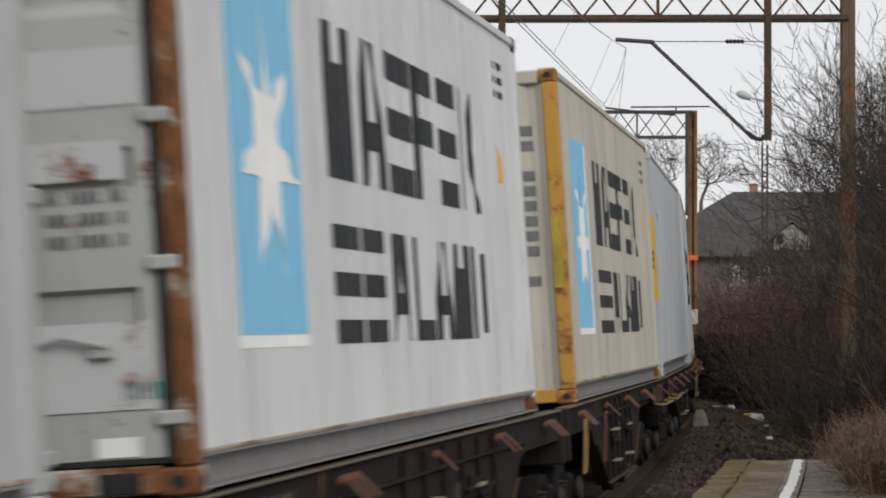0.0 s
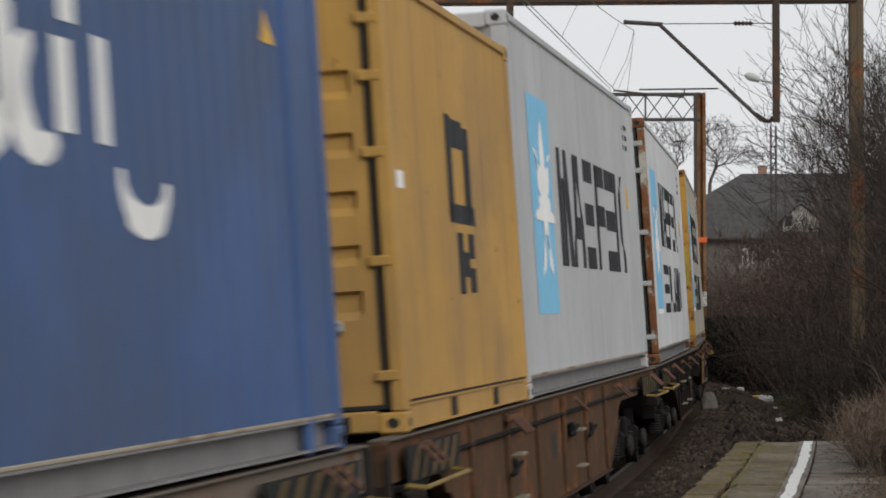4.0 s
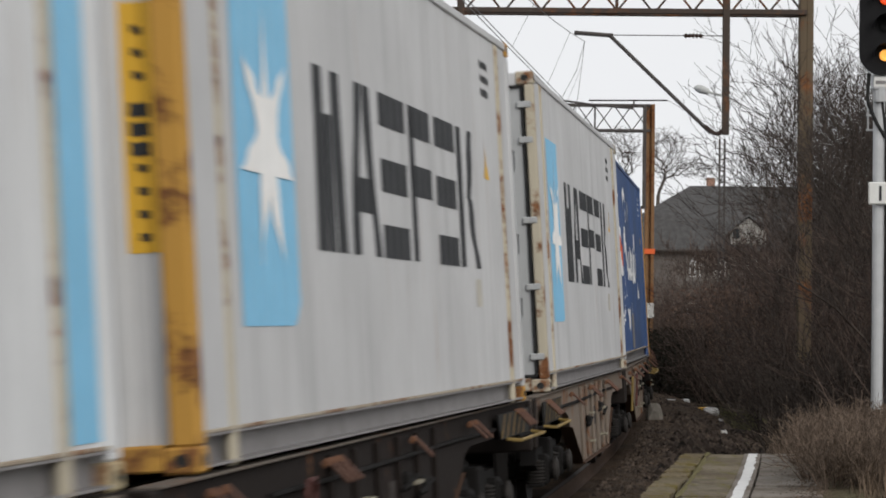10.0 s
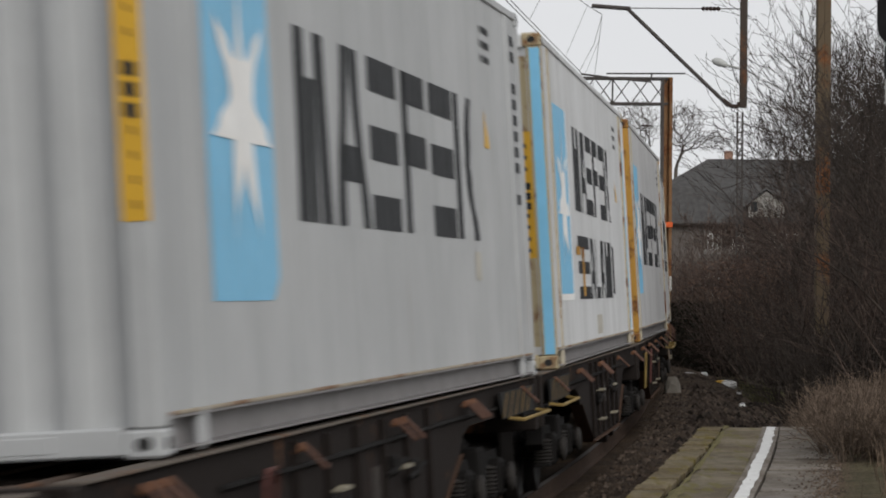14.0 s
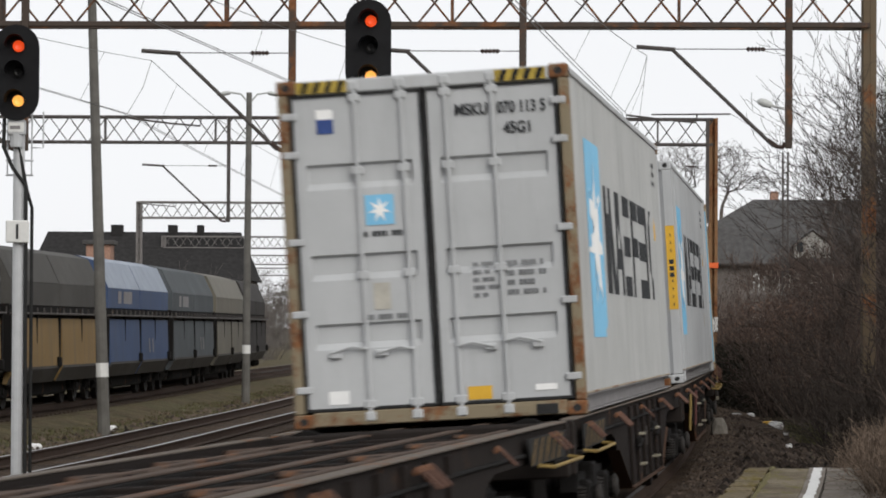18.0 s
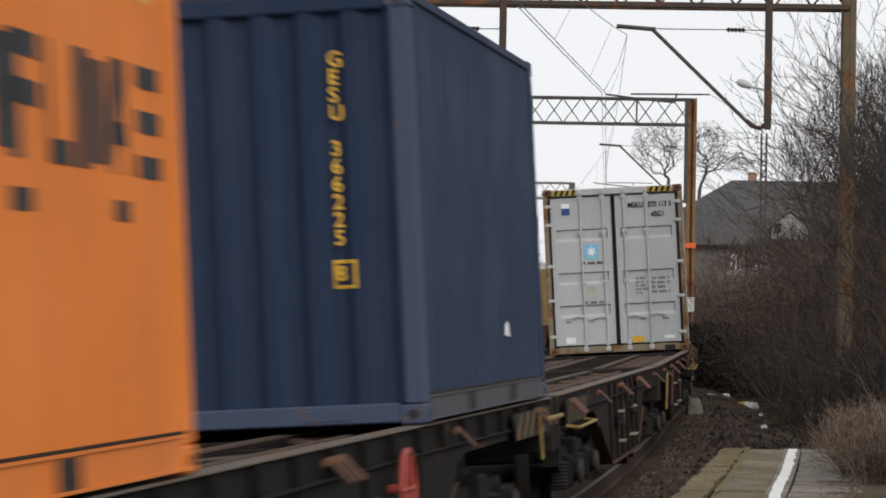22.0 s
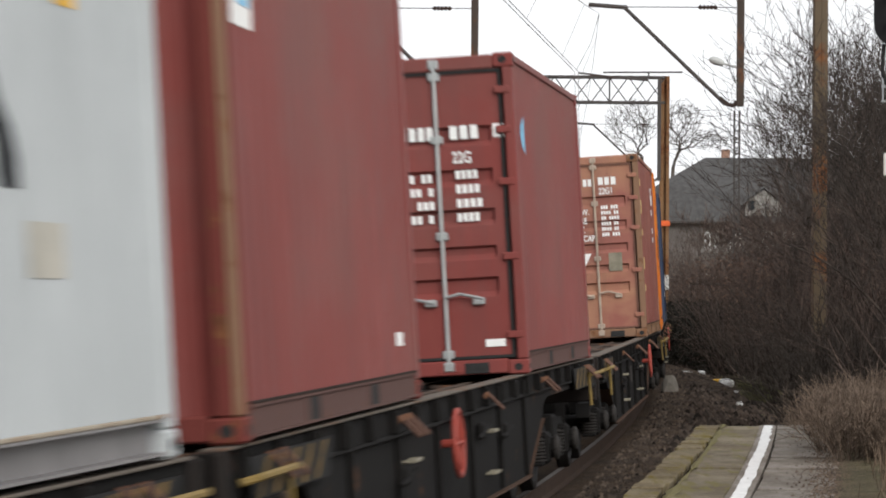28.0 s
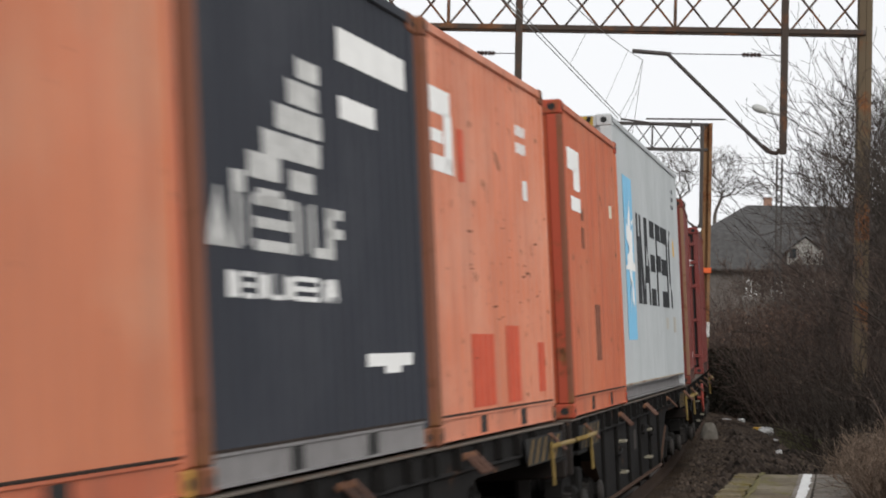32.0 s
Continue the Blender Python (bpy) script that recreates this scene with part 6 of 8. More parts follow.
def gantry(label, s, left, right, low, high, hangers, leg_mat, mat, fine=True, leg=0.12, plates=True):
    """A lattice portal over the tracks: its beam runs from left to right (metres beside the main track)."""
    x, y, th = on_line(s)
    p = thing("catenary_gantry", label, "gantry", "overhead line gantries")
    p.matrix_world = Matrix.Translation((x, y, 0)) @ Matrix.Rotation(th * 0.35, 4, "Z")
    r = 0.045 if fine else 0.06
    for yy in (-0.22, 0.22):
        for z in (low, high):
            Geo().box(left, right, yy - r, yy + r, z - r, z + r, 0.01).part("chord", mat, p, "long rusty lattice chord")
    n = int((right - left) / 0.62)
    w = (right - left) / n
    if fine:
        d = high - low
        bar_a = Geo().tube((0, -0.22, low), (w, -0.22, high), 0.02, n=5).mesh("lattice_bar", mat)
        bar_b = Geo().tube((0, -0.22, high), (w, -0.22, low), 0.02, n=5).mesh("lattice_bar", mat)
        rear = Geo()
        for i in range(n):
            same("lattice_bar", bar_a if i % 2 else bar_b, p, (left + i * w, 0, 0))
            z0, z1 = (high, low) if i % 2 else (low, high)
            rear.tube((left + i * w, 0.22, z0), (left + (i + 1) * w, 0.22, z1), 0.02, n=5)
            if i % 6 == 3:
                rear.box(left + i * w - 0.02, left + i * w + 0.02, -0.22, 0.22, low, high)
        tagged(rear.part("rear_lattice", mat, p), kind="stuff")
    else:
        g = Geo()
        for i in range(n):
            z0, z1 = (high, low) if i % 2 else (low, high)
            g.tube((left + i * w, -0.22, z0), (left + (i + 1) * w, -0.22, z1), 0.028, n=4)
            g.tube((left + i * w, 0.22, z1), (left + (i + 1) * w, 0.22, z0), 0.028, n=4)
        tagged(g.part("lattice", mat, p), kind="stuff")
    for a in (left, right):
        g = Geo()
        for dx in (-leg, leg):
            g.box(a + dx - 0.055, a + dx + 0.055, -0.2, 0.2, -0.5, high + 0.05, 0.01)
        g.box(a - leg, a + leg, -0.06, 0.06, -0.5, high + 0.05)
        for i in range(int(high / 0.7) if plates else 0):
            g.box(a - 0.13, a + 0.13, -0.205, -0.19, i * 0.7, i * 0.7 + 0.12)
        g.part("leg", leg_mat, p, "rusty lattice leg")
    for h in hangers:
        hx, bottom, arm = h
        post = Geo().box(hx - 0.06, hx + 0.06, -0.3, -0.18, bottom, high + 0.02, 0.012).part("hanger", mat, p, "rusty hanging post")
        if arm:
            # arm: its reach as a share of the usual one, negative when it points the other way
            w, k = (-1 if arm > 0 else 1), abs(arm)
            foot, top = bottom + 0.03, bottom + 0.03 + 1.6 * k
            g = Geo().tube((hx + w * 0.24, -0.24, foot), (hx + w * 1.92 * k, -0.24, top), 0.032, n=8)
            g.tube((hx + w * 1.86 * k, -0.24, top - 0.01), (hx + w * 2.5 * k, -0.24, top + 0.035), 0.036, n=8)
            g.part("cantilever", M["gantry_dark"], post, "slanting cantilever tube")
            Geo().tube((hx, -0.24, top), (hx + w * 1.9 * k, -0.24, top), 0.009, n=5).part("stay_rod", M["cable"], post)
            same("insulator", RIBBED, post, (hx + w * 0.54, -0.24, top), 0.0, "dark ribbed insulator")
            Geo().path([(hx + w * 0.06, -0.24, bottom + 0.09), (hx + w * 0.1, -0.24, bottom + 0.02), (hx + w * 0.2, -0.24, foot), (hx + w * 0.34, -0.24, foot + 0.11)], 0.038, 8).part("foot_insulator", M["porcelain"], post, "dark curved foot insulator")
            z = bottom + 0.56 * k
            g = Geo().tube((hx + w * 0.95 * k, -0.24, z), (hx + w * 2.25 * k, -0.24, z - 0.01), 0.014, n=6)
            g.path([(hx + w * 1.5 * k, -0.24, z), (hx + w * 1.52 * k, -0.24, z - 0.14), (hx + w * 2.0 * k, -0.24, z - 0.1), (hx + w * 2.66 * k, -0.24, z - 0.02)], 0.016, 6)
            g.part("registration_arm", M["gantry_dark"], post)
    return p


near = gantry("rust-brown lattice gantry with hanging posts over the tracks", 54.0, -20.0, 3.75, 6.95, 7.72,
              [(2.42, 4.92, 1.0), (-1.95, 4.88, 1.0), (-5.76, 4.84, 1.0), (-10.2, 4.84, 1.0)], M["brown_leg"], M["gantry"], True, 0.055, False)
# a street-type lamp on the outer hanger
g = Geo().path([(2.36, -0.24, 5.56), (2.15, -0.3, 5.62)], 0.018, 6)
g.part("lamp_arm", M["lamp_grey"], near)
g = Geo().lathe([(0.015, 0.0), (0.055, 0.04), (0.07, 0.12), (0.05, 0.24), (0.015, 0.27)], (0, 0), 12)
lamp = g.part("lamp_head", M["lamp_grey"], near, "pale grey lamp head")
lamp.matrix_basis = pose(1.9, -0.3, 5.70, 0, 18, 0)
gantry("dark lattice gantry on a tall rusty leg with an orange band", 111.8, -24.0, 2.4, 8.22, 9.08,
       [(-7.5, 5.5, 1.18), (-14.1, 5.5, 1.18), (-3.1, 5.5, 1.18), (2.2, 5.55, 1.18)], M["ochre_leg"], M["gantry_dark"], True, 0.1, False)
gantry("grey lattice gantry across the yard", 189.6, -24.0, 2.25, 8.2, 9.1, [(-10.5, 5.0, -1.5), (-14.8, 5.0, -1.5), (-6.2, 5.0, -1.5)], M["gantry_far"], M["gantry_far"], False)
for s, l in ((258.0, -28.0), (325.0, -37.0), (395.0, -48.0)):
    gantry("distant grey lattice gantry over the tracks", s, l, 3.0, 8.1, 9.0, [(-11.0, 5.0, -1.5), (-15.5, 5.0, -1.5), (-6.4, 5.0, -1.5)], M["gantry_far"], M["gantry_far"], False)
# orange band and white plate on the second gantry's leg
x, y, th = on_line(111.8, 2.4)
tagged(Geo().box(x - 0.18, x + 0.18, y - 0.23, y - 0.21, 4.02, 4.2, 0.004).part("band_marker", M["orange_ink"]), "orange reflective band on the gantry leg", "marker")
tagged(Geo().box(x - 0.12, x + 0.16, y - 0.25, y - 0.22, 1.85, 2.35, 0.006).part("leg_sign", M["sign_white"]), "small white enamel sign on the gantry leg", "sign")


def overhead(label, supports):
    """Contact wires and the messenger above them, straight from support to support: (place, side of the contact wire, side and height of the messenger)."""
    wire = thing("overhead_line", label, "overhead line", "overhead wires")
    for (a, ca, ma, ha), (b, cb, mb, hb) in zip(supports, supports[1:]):
        c0, c1, m0, m1 = (Vector((*on_line(q, w)[:2], 0.0)) for q, w in ((a, ca), (b, cb), (a, ma), (b, mb)))
        thick = 0.0058 if a < 112 else 0.008
        for dx in (-0.03, 0.03):
            off = Vector((dx, 0, 5.5))
            Geo().path([c0.lerp(c1, i / 10) + off + Vector((0, 0, -0.05 * math.sin(math.pi * i / 10))) for i in range(11)], thick, 4).part("contact_wire", M["cable"], wire)
        top = [m0.lerp(m1, i / 14) + Vector((0, 0, ha + (hb - ha) * i / 14 - 2.4 * (i / 14) * (1 - i / 14))) for i in range(15)]
        Geo().path(top, thick * 0.95, 4).part("messenger_wire", M["cable"], wire)
        for i in (1, 3, 5, 7, 9, 11, 13):
            Geo().tube(top[i], c0.lerp(c1, i / 14) + Vector((0, 0, 5.5)), 0.004, n=4).part("dropper", M["cable"], wire)
        # slack loop that ties messenger and contact wire at the support
        Geo().path([top[0], top[0].lerp(c0 + Vector((0.05, 0, 5.5)), 0.5) + Vector((0.03, 0, 0)), c0 + Vector((0, 0, 5.52))], 0.006, 4).part("jumper", M["cable"], wire)


overhead("paired contact wires with droppers above the main track", [(-46, -0.2, -0.2, 6.5), (4, 0.65, 0.6, 6.5), (54, -0.27, 0.1, 6.46), (111.8, -0.5, -0.55, 7.3), (189.6, 0.2, 0.2, 7.3), (258, -0.2, 0.0, 7.3), (325, 0.2, 0.0, 7.3)])
overhead("paired contact wires above the middle track", [(-46, -4.2, -4.2, 6.5), (4, -3.8, -4.0, 6.5), (54, -4.6, -4.3, 6.45), (111.8, -5.6, -5.9, 7.3), (189.6, -4.9, -5.1, 7.3), (258, -4.8, -4.6, 7.3), (325, -4.3, -4.5, 7.3)])
overhead("paired contact wires above the side track", [(-46, -8.0, -8.0, 6.5), (4, -7.6, -7.6, 6.5), (54, -8.6, -8.2, 6.4), (111.8, -10.3, -10.3, 7.3), (189.6, -9.3, -9.3, 7.3), (258, -8.7, -8.8, 7.3), (325, -8.6, -8.7, 7.3)])


# ---- colour light signals ----
def signal(label, x, y, head_x, head_z, plate_z, post_top, arm):
    p = thing("light_signal", label, "railway signal", "light signals")
    p.matrix_world = Matrix.Translation((x, y, 0)) @ Matrix.Rotation(radians(1.0), 4, "Z")
    Geo().tube((0, 0, -0.45), (0, 0, post_top), 0.068, n=14).part("post", M["signal_post"], p, "pale grey tubular post")
    Geo().box(-0.16, 0.16, -0.16, 0.16, -0.5, -0.05, 0.02).part("foot", M["gantry_dark"], p)
    hx = head_x - x
    z0, z1 = head_z
    w, h = 0.265, z1 - z0
    out = [(hx + w * math.cos(a), z0 + w + w * math.sin(a)) for a in [math.pi + math.pi * i / 10 for i in range(11)]] + [(hx + w * math.cos(a), z1 - w + w * math.sin(a)) for a in [math.pi * i / 10 for i in range(11)]]
    head = Geo().prism(out, 1, -0.20, -0.16).part("target_board", M["signal_black"], p, "black oval target board with rounded ends")
    Geo().box(hx - 0.17, hx + 0.17, -0.16, 0.06, z0 + 0.12, z1 - 0.12, 0.03).part("lamp_housing", M["signal_black"], head)
    for k, (f, mat) in enumerate(((0.77, M["lamp_red"]), (0.5, M["lens_dark"]), (0.20, M["lamp_amber"]))):
        z = z0 + f * h
        g = Geo().lathe([(0.0, 0.0), (0.04, 0.012), (0.066, 0.0), (0.066, -0.02), (0.0, -0.02)], (0, 0), 16)
        lens = g.part("lens", mat, head, "lit orange-red lens" if k == 0 else "lit amber lens" if k == 2 else "dark unlit lens")
        lens.matrix_basis = pose(hx + 0.03, -0.235, z, 0, 0, -90)
        g = Geo()
        k2 = 14
        v, fa = [], []
        for i in range(k2 + 1):
            a = math.pi * (-0.08 + 1.16 * i / k2)
            for yy, rr in ((-0.2, 0.105), (-0.44 + 0.1 * abs(i / k2 - 0.5), 0.115)):
                v.append((hx + 0.0 + rr * math.cos(a), yy, z + 0.01 + rr * math.sin(a)))
        fa = [(2 * i, 2 * i + 2, 2 * i + 3, 2 * i + 1) for i in range(k2)]
        g.add(v, fa).part("hood", M["signal_black"], head, "black sheet hood")
    g = Geo().box(hx - 0.10, hx + 0.10, -0.16, 0.02, z0 - 0.17, z0 + 0.02, 0.02)
    g.tube((hx, -0.07, z0 - 0.30), (hx, -0.07, z0 - 0.1), 0.075, 0.1, n=12)
    br = g.part("head_bracket", M["signal_post"], p, "pale cast bracket under the head")
    Geo().box(hx - 0.09, hx + 0.09, -0.17, -0.162, z0 - 0.13, z0 - 0.02).part("number_plate", M["sign_white"], br)
    tagged(Geo().box(hx - 0.07, hx + 0.05, -0.175, -0.171, z0 - 0.1, z0 - 0.06).part("plate_bar", M["rail_grey"], br))
    if arm:
        g = Geo().tube((hx - 0.02, -0.05, z0 - 0.34), (0.02, 0, z0 - 0.34), 0.06, n=12)
        g.box(-0.1, 0.1, -0.1, 0.1, z0 - 0.46, z0 - 0.2, 0.02)
        g.part("side_arm", M["signal_post"], p)
    else:
        g = Geo().tube((hx, -0.02, post_top - 0.1), (hx, -0.05, z0 - 0.2), 0.07, n=12)
        g.part("neck", M["signal_post"], p)
    g = Geo().box(-0.135, 0.135, -0.13, -0.10, plate_z - 0.13, plate_z + 0.13, 0.02)
    pl = g.part("mode_plate", M["sign_white"], p, "white plate with one black upright bar")
    Geo().box(-0.014, 0.014, -0.136, -0.131, plate_z - 0.085, plate_z + 0.085).part("plate_mark", M["ink"], pl)
    g = Geo()
    g.path([(hx - 0.14, -0.1, z0 + 0.03), (hx - 0.15, -0.09, z0 - 0.3), (-0.06 if arm else hx - 0.04, -0.08, z0 - 0.55), (0.09, -0.06, z0 - 0.75), (0.10, -0.05, 0.2)], 0.022, 8)
    g.path([(hx + 0.02, -0.05, z0 - 0.3), (0.10, -0.05, z0 - 0.8), (0.15, 0.03, z0 - 1.0), (0.15, 0.03, 0.2)], 0.02, 8)
    g.part("cable", M["gasket"], p, "black sagging cable")
    g = Geo()
    for sx in (-0.12, 0.16):
        g.path([(hx + sx, 0.05, z0 - 0.62), (hx + sx, 0.08, z0 + 0.12)], 0.01, 5)
    for z in (z0 - 0.62, z0 - 0.45):
        g.path([(hx - 0.14, 0.05, z), (hx + 0.18, 0.05, z)], 0.012, 5)
    g.path([(hx + 0.16, 0.05, z0 - 0.3), (hx + 0.29, 0.08, z0 - 0.3), (hx + 0.29, 0.08, z0 + 0.12)], 0.01, 5)
    g.part("service_cage", M["signal_post"], p, "thin grey service railing")


signal("colour light signal with a red and an amber light lit", -5.15, 38.0, -5.17, (4.31, 5.42), 3.03, 4.2, False)
signal("colour light signal with offset head, red and amber lit", -0.74, 38.0, -1.11, (4.61, 5.73), 3.10, 4.42, True)

signal("colour light signal in front of the thicket, red and amber lit", 5.54, 38.0, 5.54, (4.74, 5.88), 3.38, 4.63, False)


def far_signal(x, y, top, lit):
    p = thing("light_signal", "distant signal on a red and white striped post", "railway signal", "light signals")
    p.matrix_world = Matrix.Translation((x, y, 0))
    for i in range(8):
        Geo().tube((0, 0, -0.5 + 0.7 * i), (0, 0, 0.2 + 0.7 * i), 0.09, n=8).part("post_band", M["red"] if i % 2 else M["sign_white"], p)
    Geo().box(-0.27, 0.27, -0.15, 0.15, top - 2.0, top, 0.12).part("target_board", M["signal_black"], p)
    g = Geo().lathe([(0.0, 0.0), (0.11, 0.0), (0.11, 0.03), (0.0, 0.03)], (0, 0), 12)
    g.part("lens", lamp_red_far if lit else M["lens_dark"], p).matrix_basis = pose(0, -0.19, top - 1.1, 0, 0, -90)


lamp_red_far = lamp_glow("lit_red_signal_lens", (1.0, 0.03, 0.03), 3.0)
far_signal(-8.0, 270.0, 7.1, False)
far_signal(-2.6, 270.0, 6.95, True)
far_signal(2.6, 270.0, 6.98, True)


# ---- concrete poles and yard lamps ----
def pole(x, y, top, lean, arms):
    p = thing("yard_lamp" if arms else "concrete_pole", "tall concrete yard lamp with outreached arms" if arms else "leaning dark concrete pole", "lamp post" if arms else "pole", "poles in the yard")
    p.matrix_world = Matrix.Translation((x, y, 0)) @ Matrix.Rotation(radians(-lean), 4, "Y")
    Geo().tube((0, 0, -0.6), (0, 0, top), 0.13, 0.085, n=10).part("shaft", M["pole"], p)
    Geo().tube((0, 0, 0.89 if y < 70 else 1.12), (0, 0, 1.18 if y < 70 else 1.38), 0.132, 0.13, n=10).part("white_band", M["sign_white"], p, "flaking white painted band")
    for a in arms:
        pts = [(0, 0, top - 0.35), (a * 0.25, 0, top - 0.05), (a * 0.7, 0, top + 0.02)]
        Geo().path(pts, 0.03, 6).part("lamp_arm", M["lamp_grey"], p)
        g = Geo().lathe([(0.02, 0.0), (0.1, 0.06), (0.12, 0.25), (0.08, 0.42), (0.02, 0.46)], (0, 0), 10)
        g.part("lamp_head", M["lamp_grey"], p, "pale lamp head").matrix_basis = pose(a * 0.55, 0, top, 0, 10 * a, 0) @ Matrix.Diagonal((a, 1, 0.6, 1))


pole(-7.40, 67.8, 9.6, 2.03, ())
pole(-6.66, 101.0, 9.15, -0.3, (-1, 1))
pole(-6.88, 141.0, 9.7, 0, (1,))
pole(-6.92, 170.0, 9.7, 0, (-1, 1))
pole(-11.0, 230.0, 9.5, 0, (-1, 1))
pole(-10.4, 210.0, 7.5, 0, ())
pole(-2.0, 300.0, 9.0, 0, (1,))


# ---- slender lattice mast by the house ----
def lattice_mast(x, y, top):
    p = thing("lattice_mast", "slender grey lattice mast behind the bushes", "mast")
    p.matrix_world = Matrix.Translation((x, y, 0))
    for a in (-0.1, 0.1):
        for b in (-0.1, 0.1):
            Geo().box(a - 0.028, a + 0.028, b - 0.028, b + 0.028, -0.5, top).part("upright", M["gantry_dark"], p)
    g = Geo()
    for i in range(int(top / 0.45)):
        g.box(-0.1, 0.1, -0.11, -0.09, i * 0.45, i * 0.45 + 0.05)
        g.tube((-0.1, 0.1, i * 0.45), (0.1, 0.1, i * 0.45 + 0.42), 0.02, n=4)
    tagged(g.part("lacing", M["gantry_dark"], p), kind="stuff")


lattice_mast(12.73, 130.0, 8.95)

box = thing("relay_box", "low dark steel relay box beside the signal post", "box")
box.location = (-0.98, 38.2, 0)
Geo().box(-0.22, 0.2, -0.15, 0.15, -0.4, 0.14, 0.03).part("housing", M["gantry_dark"], box)
Geo().box(-0.25, 0.23, -0.18, 0.18, 0.14, 0.18, 0.015).part("lid", M["gantry_dark"], box)


# ---- parked hopper wagons ----
M["hop_grey"] = paint("sooty_grey_hopper_paint", (0.064, 0.061, 0.056), 0.4, 0.8, seed=61)
M["hop_ochre"] = paint("dusty_ochre_hopper_paint", (0.185, 0.118, 0.042), 0.4, 0.9, seed=63)
M["hop_blue"] = paint("faded_blue_hopper_paint", (0.040, 0.066, 0.135), 0.3, 0.8, seed=65)
M["hop_pale"] = paint("pale_blue_grey_hopper_roof", (0.25, 0.285, 0.34), 0.2, 0.6, seed=67)
M["hop_slate"] = paint("slate_hopper_paint", (0.075, 0.084, 0.09), 0.3, 0.8, seed=69)
M["hop_olive"] = paint("olive_grey_hopper_paint", (0.12, 0.11, 0.085), 0.4, 0.8, seed=71)
M["hop_lip"] = paint("dust_grey_hopper_steel", (0.048, 0.044, 0.040), 0.4, 0.8, seed=75)
M["hop_dark"] = paint("dark_brown_grey_hopper_paint", (0.030, 0.027, 0.025), 0.4, 0.7, seed=73)


def hopper(label, s, length, upper, lower, roof, marks):
    x, y, th = on_line(s, -16.0)
    w = thing("hopper_wagon", label, "railway wagon", "parked hopper wagons")
    w.matrix_world = Matrix.Translation((x, y, 0)) @ Matrix.Rotation(th, 4, "Z")
    L = length / 2 - 0.65
    for k, (a, b) in enumerate(((-L, -0.03), (0.03, L))):
        prof = [(-1.42, 2.42), (-1.42, 2.95), (-1.08, 3.66), (-0.6, 3.80), (0.6, 3.80), (1.08, 3.66), (1.42, 2.95), (1.42, 2.42)]
        Geo().prism(prof, 1, a, b).part("upper_hull", upper, w, "rounded upper hull of one bay")
        for sgn in (-1, 1):
            g = Geo()
            g.add([(sgn * 1.427, a + 0.02, 2.96), (sgn * 1.427, b - 0.02, 2.96), (sgn * 1.087, b - 0.02, 3.668), (sgn * 1.087, a + 0.02, 3.668), (sgn * 0.6, b - 0.02, 3.81), (sgn * 0.6, a + 0.02, 3.81)], [(0, 1, 2, 3), (3, 2, 4, 5)])
            g.part("roof_flap", roof, w, "curved sliding roof flap")
            c, d = a + 0.2, b - 0.2
            g = Geo().prism([(sgn * 1.44, 2.12), (sgn * 1.48, 0.95), (sgn * 1.30, 0.62), (sgn * 1.2, 0.62), (sgn * 1.34, 2.12)], 1, c, d)
            flap = g.part("side_flap", lower, w, "dusty discharge flap")
            Geo().prism([(sgn * 1.487, 0.99), (sgn * 1.495, 0.93), (sgn * 1.315, 0.6), (sgn * 1.28, 0.6), (sgn * 1.455, 0.95)], 1, c, d).part("flap_lip", M["hop_lip"], flap, "grimy lower lip of the flap")
            Geo().box(*sorted((sgn * 1.46, sgn * 1.58)), d - 0.3, d - 0.12, 0.95, 1.2, 0.03).part("flap_lock", M["wagon_dark"], flap, "black flap lock")
    # near-black band: the walkway's shade on the hull put into the colour
    Geo().box(-1.40, 1.40, -L - 0.05, L + 0.05, 2.10, 2.44, 0.03).part("waist_beam", M["wagon_dark"], w)
    # plain dark block stands for the gear and blackens the open underside
    Geo().box(-1.0, 1.0, -L + 2.6, L - 2.6, 0.25, 0.86, 0.05).part("discharge_gear", M["wagon_dark"], w, "black discharge gear under the hopper")
    for yy in (-L, -L * 0.5, 0.0, L * 0.5, L):
        Geo().box(-1.46, 1.46, yy - 0.07, yy + 0.07, 0.9, 2.2, 0.02).part("frame_rib", M["wagon_dark"], w)
    g = Geo()
    for sgn in (-1, 1):
        g.box(*sorted((sgn * 1.38, sgn * 1.56)), -L, L, 2.2, 2.25, 0.01)
        for i in range(15):
            yy = -L + 2 * L * i / 14
            g.tube((sgn * 1.54, yy, 2.25), (sgn * 1.54, yy, 2.36), 0.02, n=4)
    g.part("walkway", M["gantry_dark"], w)
    Geo().prism([(-1.2, 2.12), (1.2, 2.12), (0.5, 0.8), (-0.5, 0.8)], 1, -L, L).part("bunker", M["hop_dark"], w)
    Geo().box(-1.25, 1.25, -L - 0.45, L + 0.45, 0.85, 1.1, 0.03).part("underframe", M["wagon_dark"], w)
    for yy in (-L + 1.3, L - 1.3):
        bg = new("bogie", BOLSTER)
        bg.parent, bg.location = w, (0, yy, 0)
        for m in BOGIE_SIDES:
            same("side_frame", m, bg)
        for k in (-0.9, 0.9):
            same("wheelset", AXLE, bg, (0, k, 0.46))
    for sgn in (-1, 1):
        for xx in (-0.875, 0.875):
            Geo().tube((xx, sgn * (L + 0.45), 1.0), (xx, sgn * (L + 0.62), 1.0), 0.16, n=10).part("buffer", M["wagon_dark"], w)
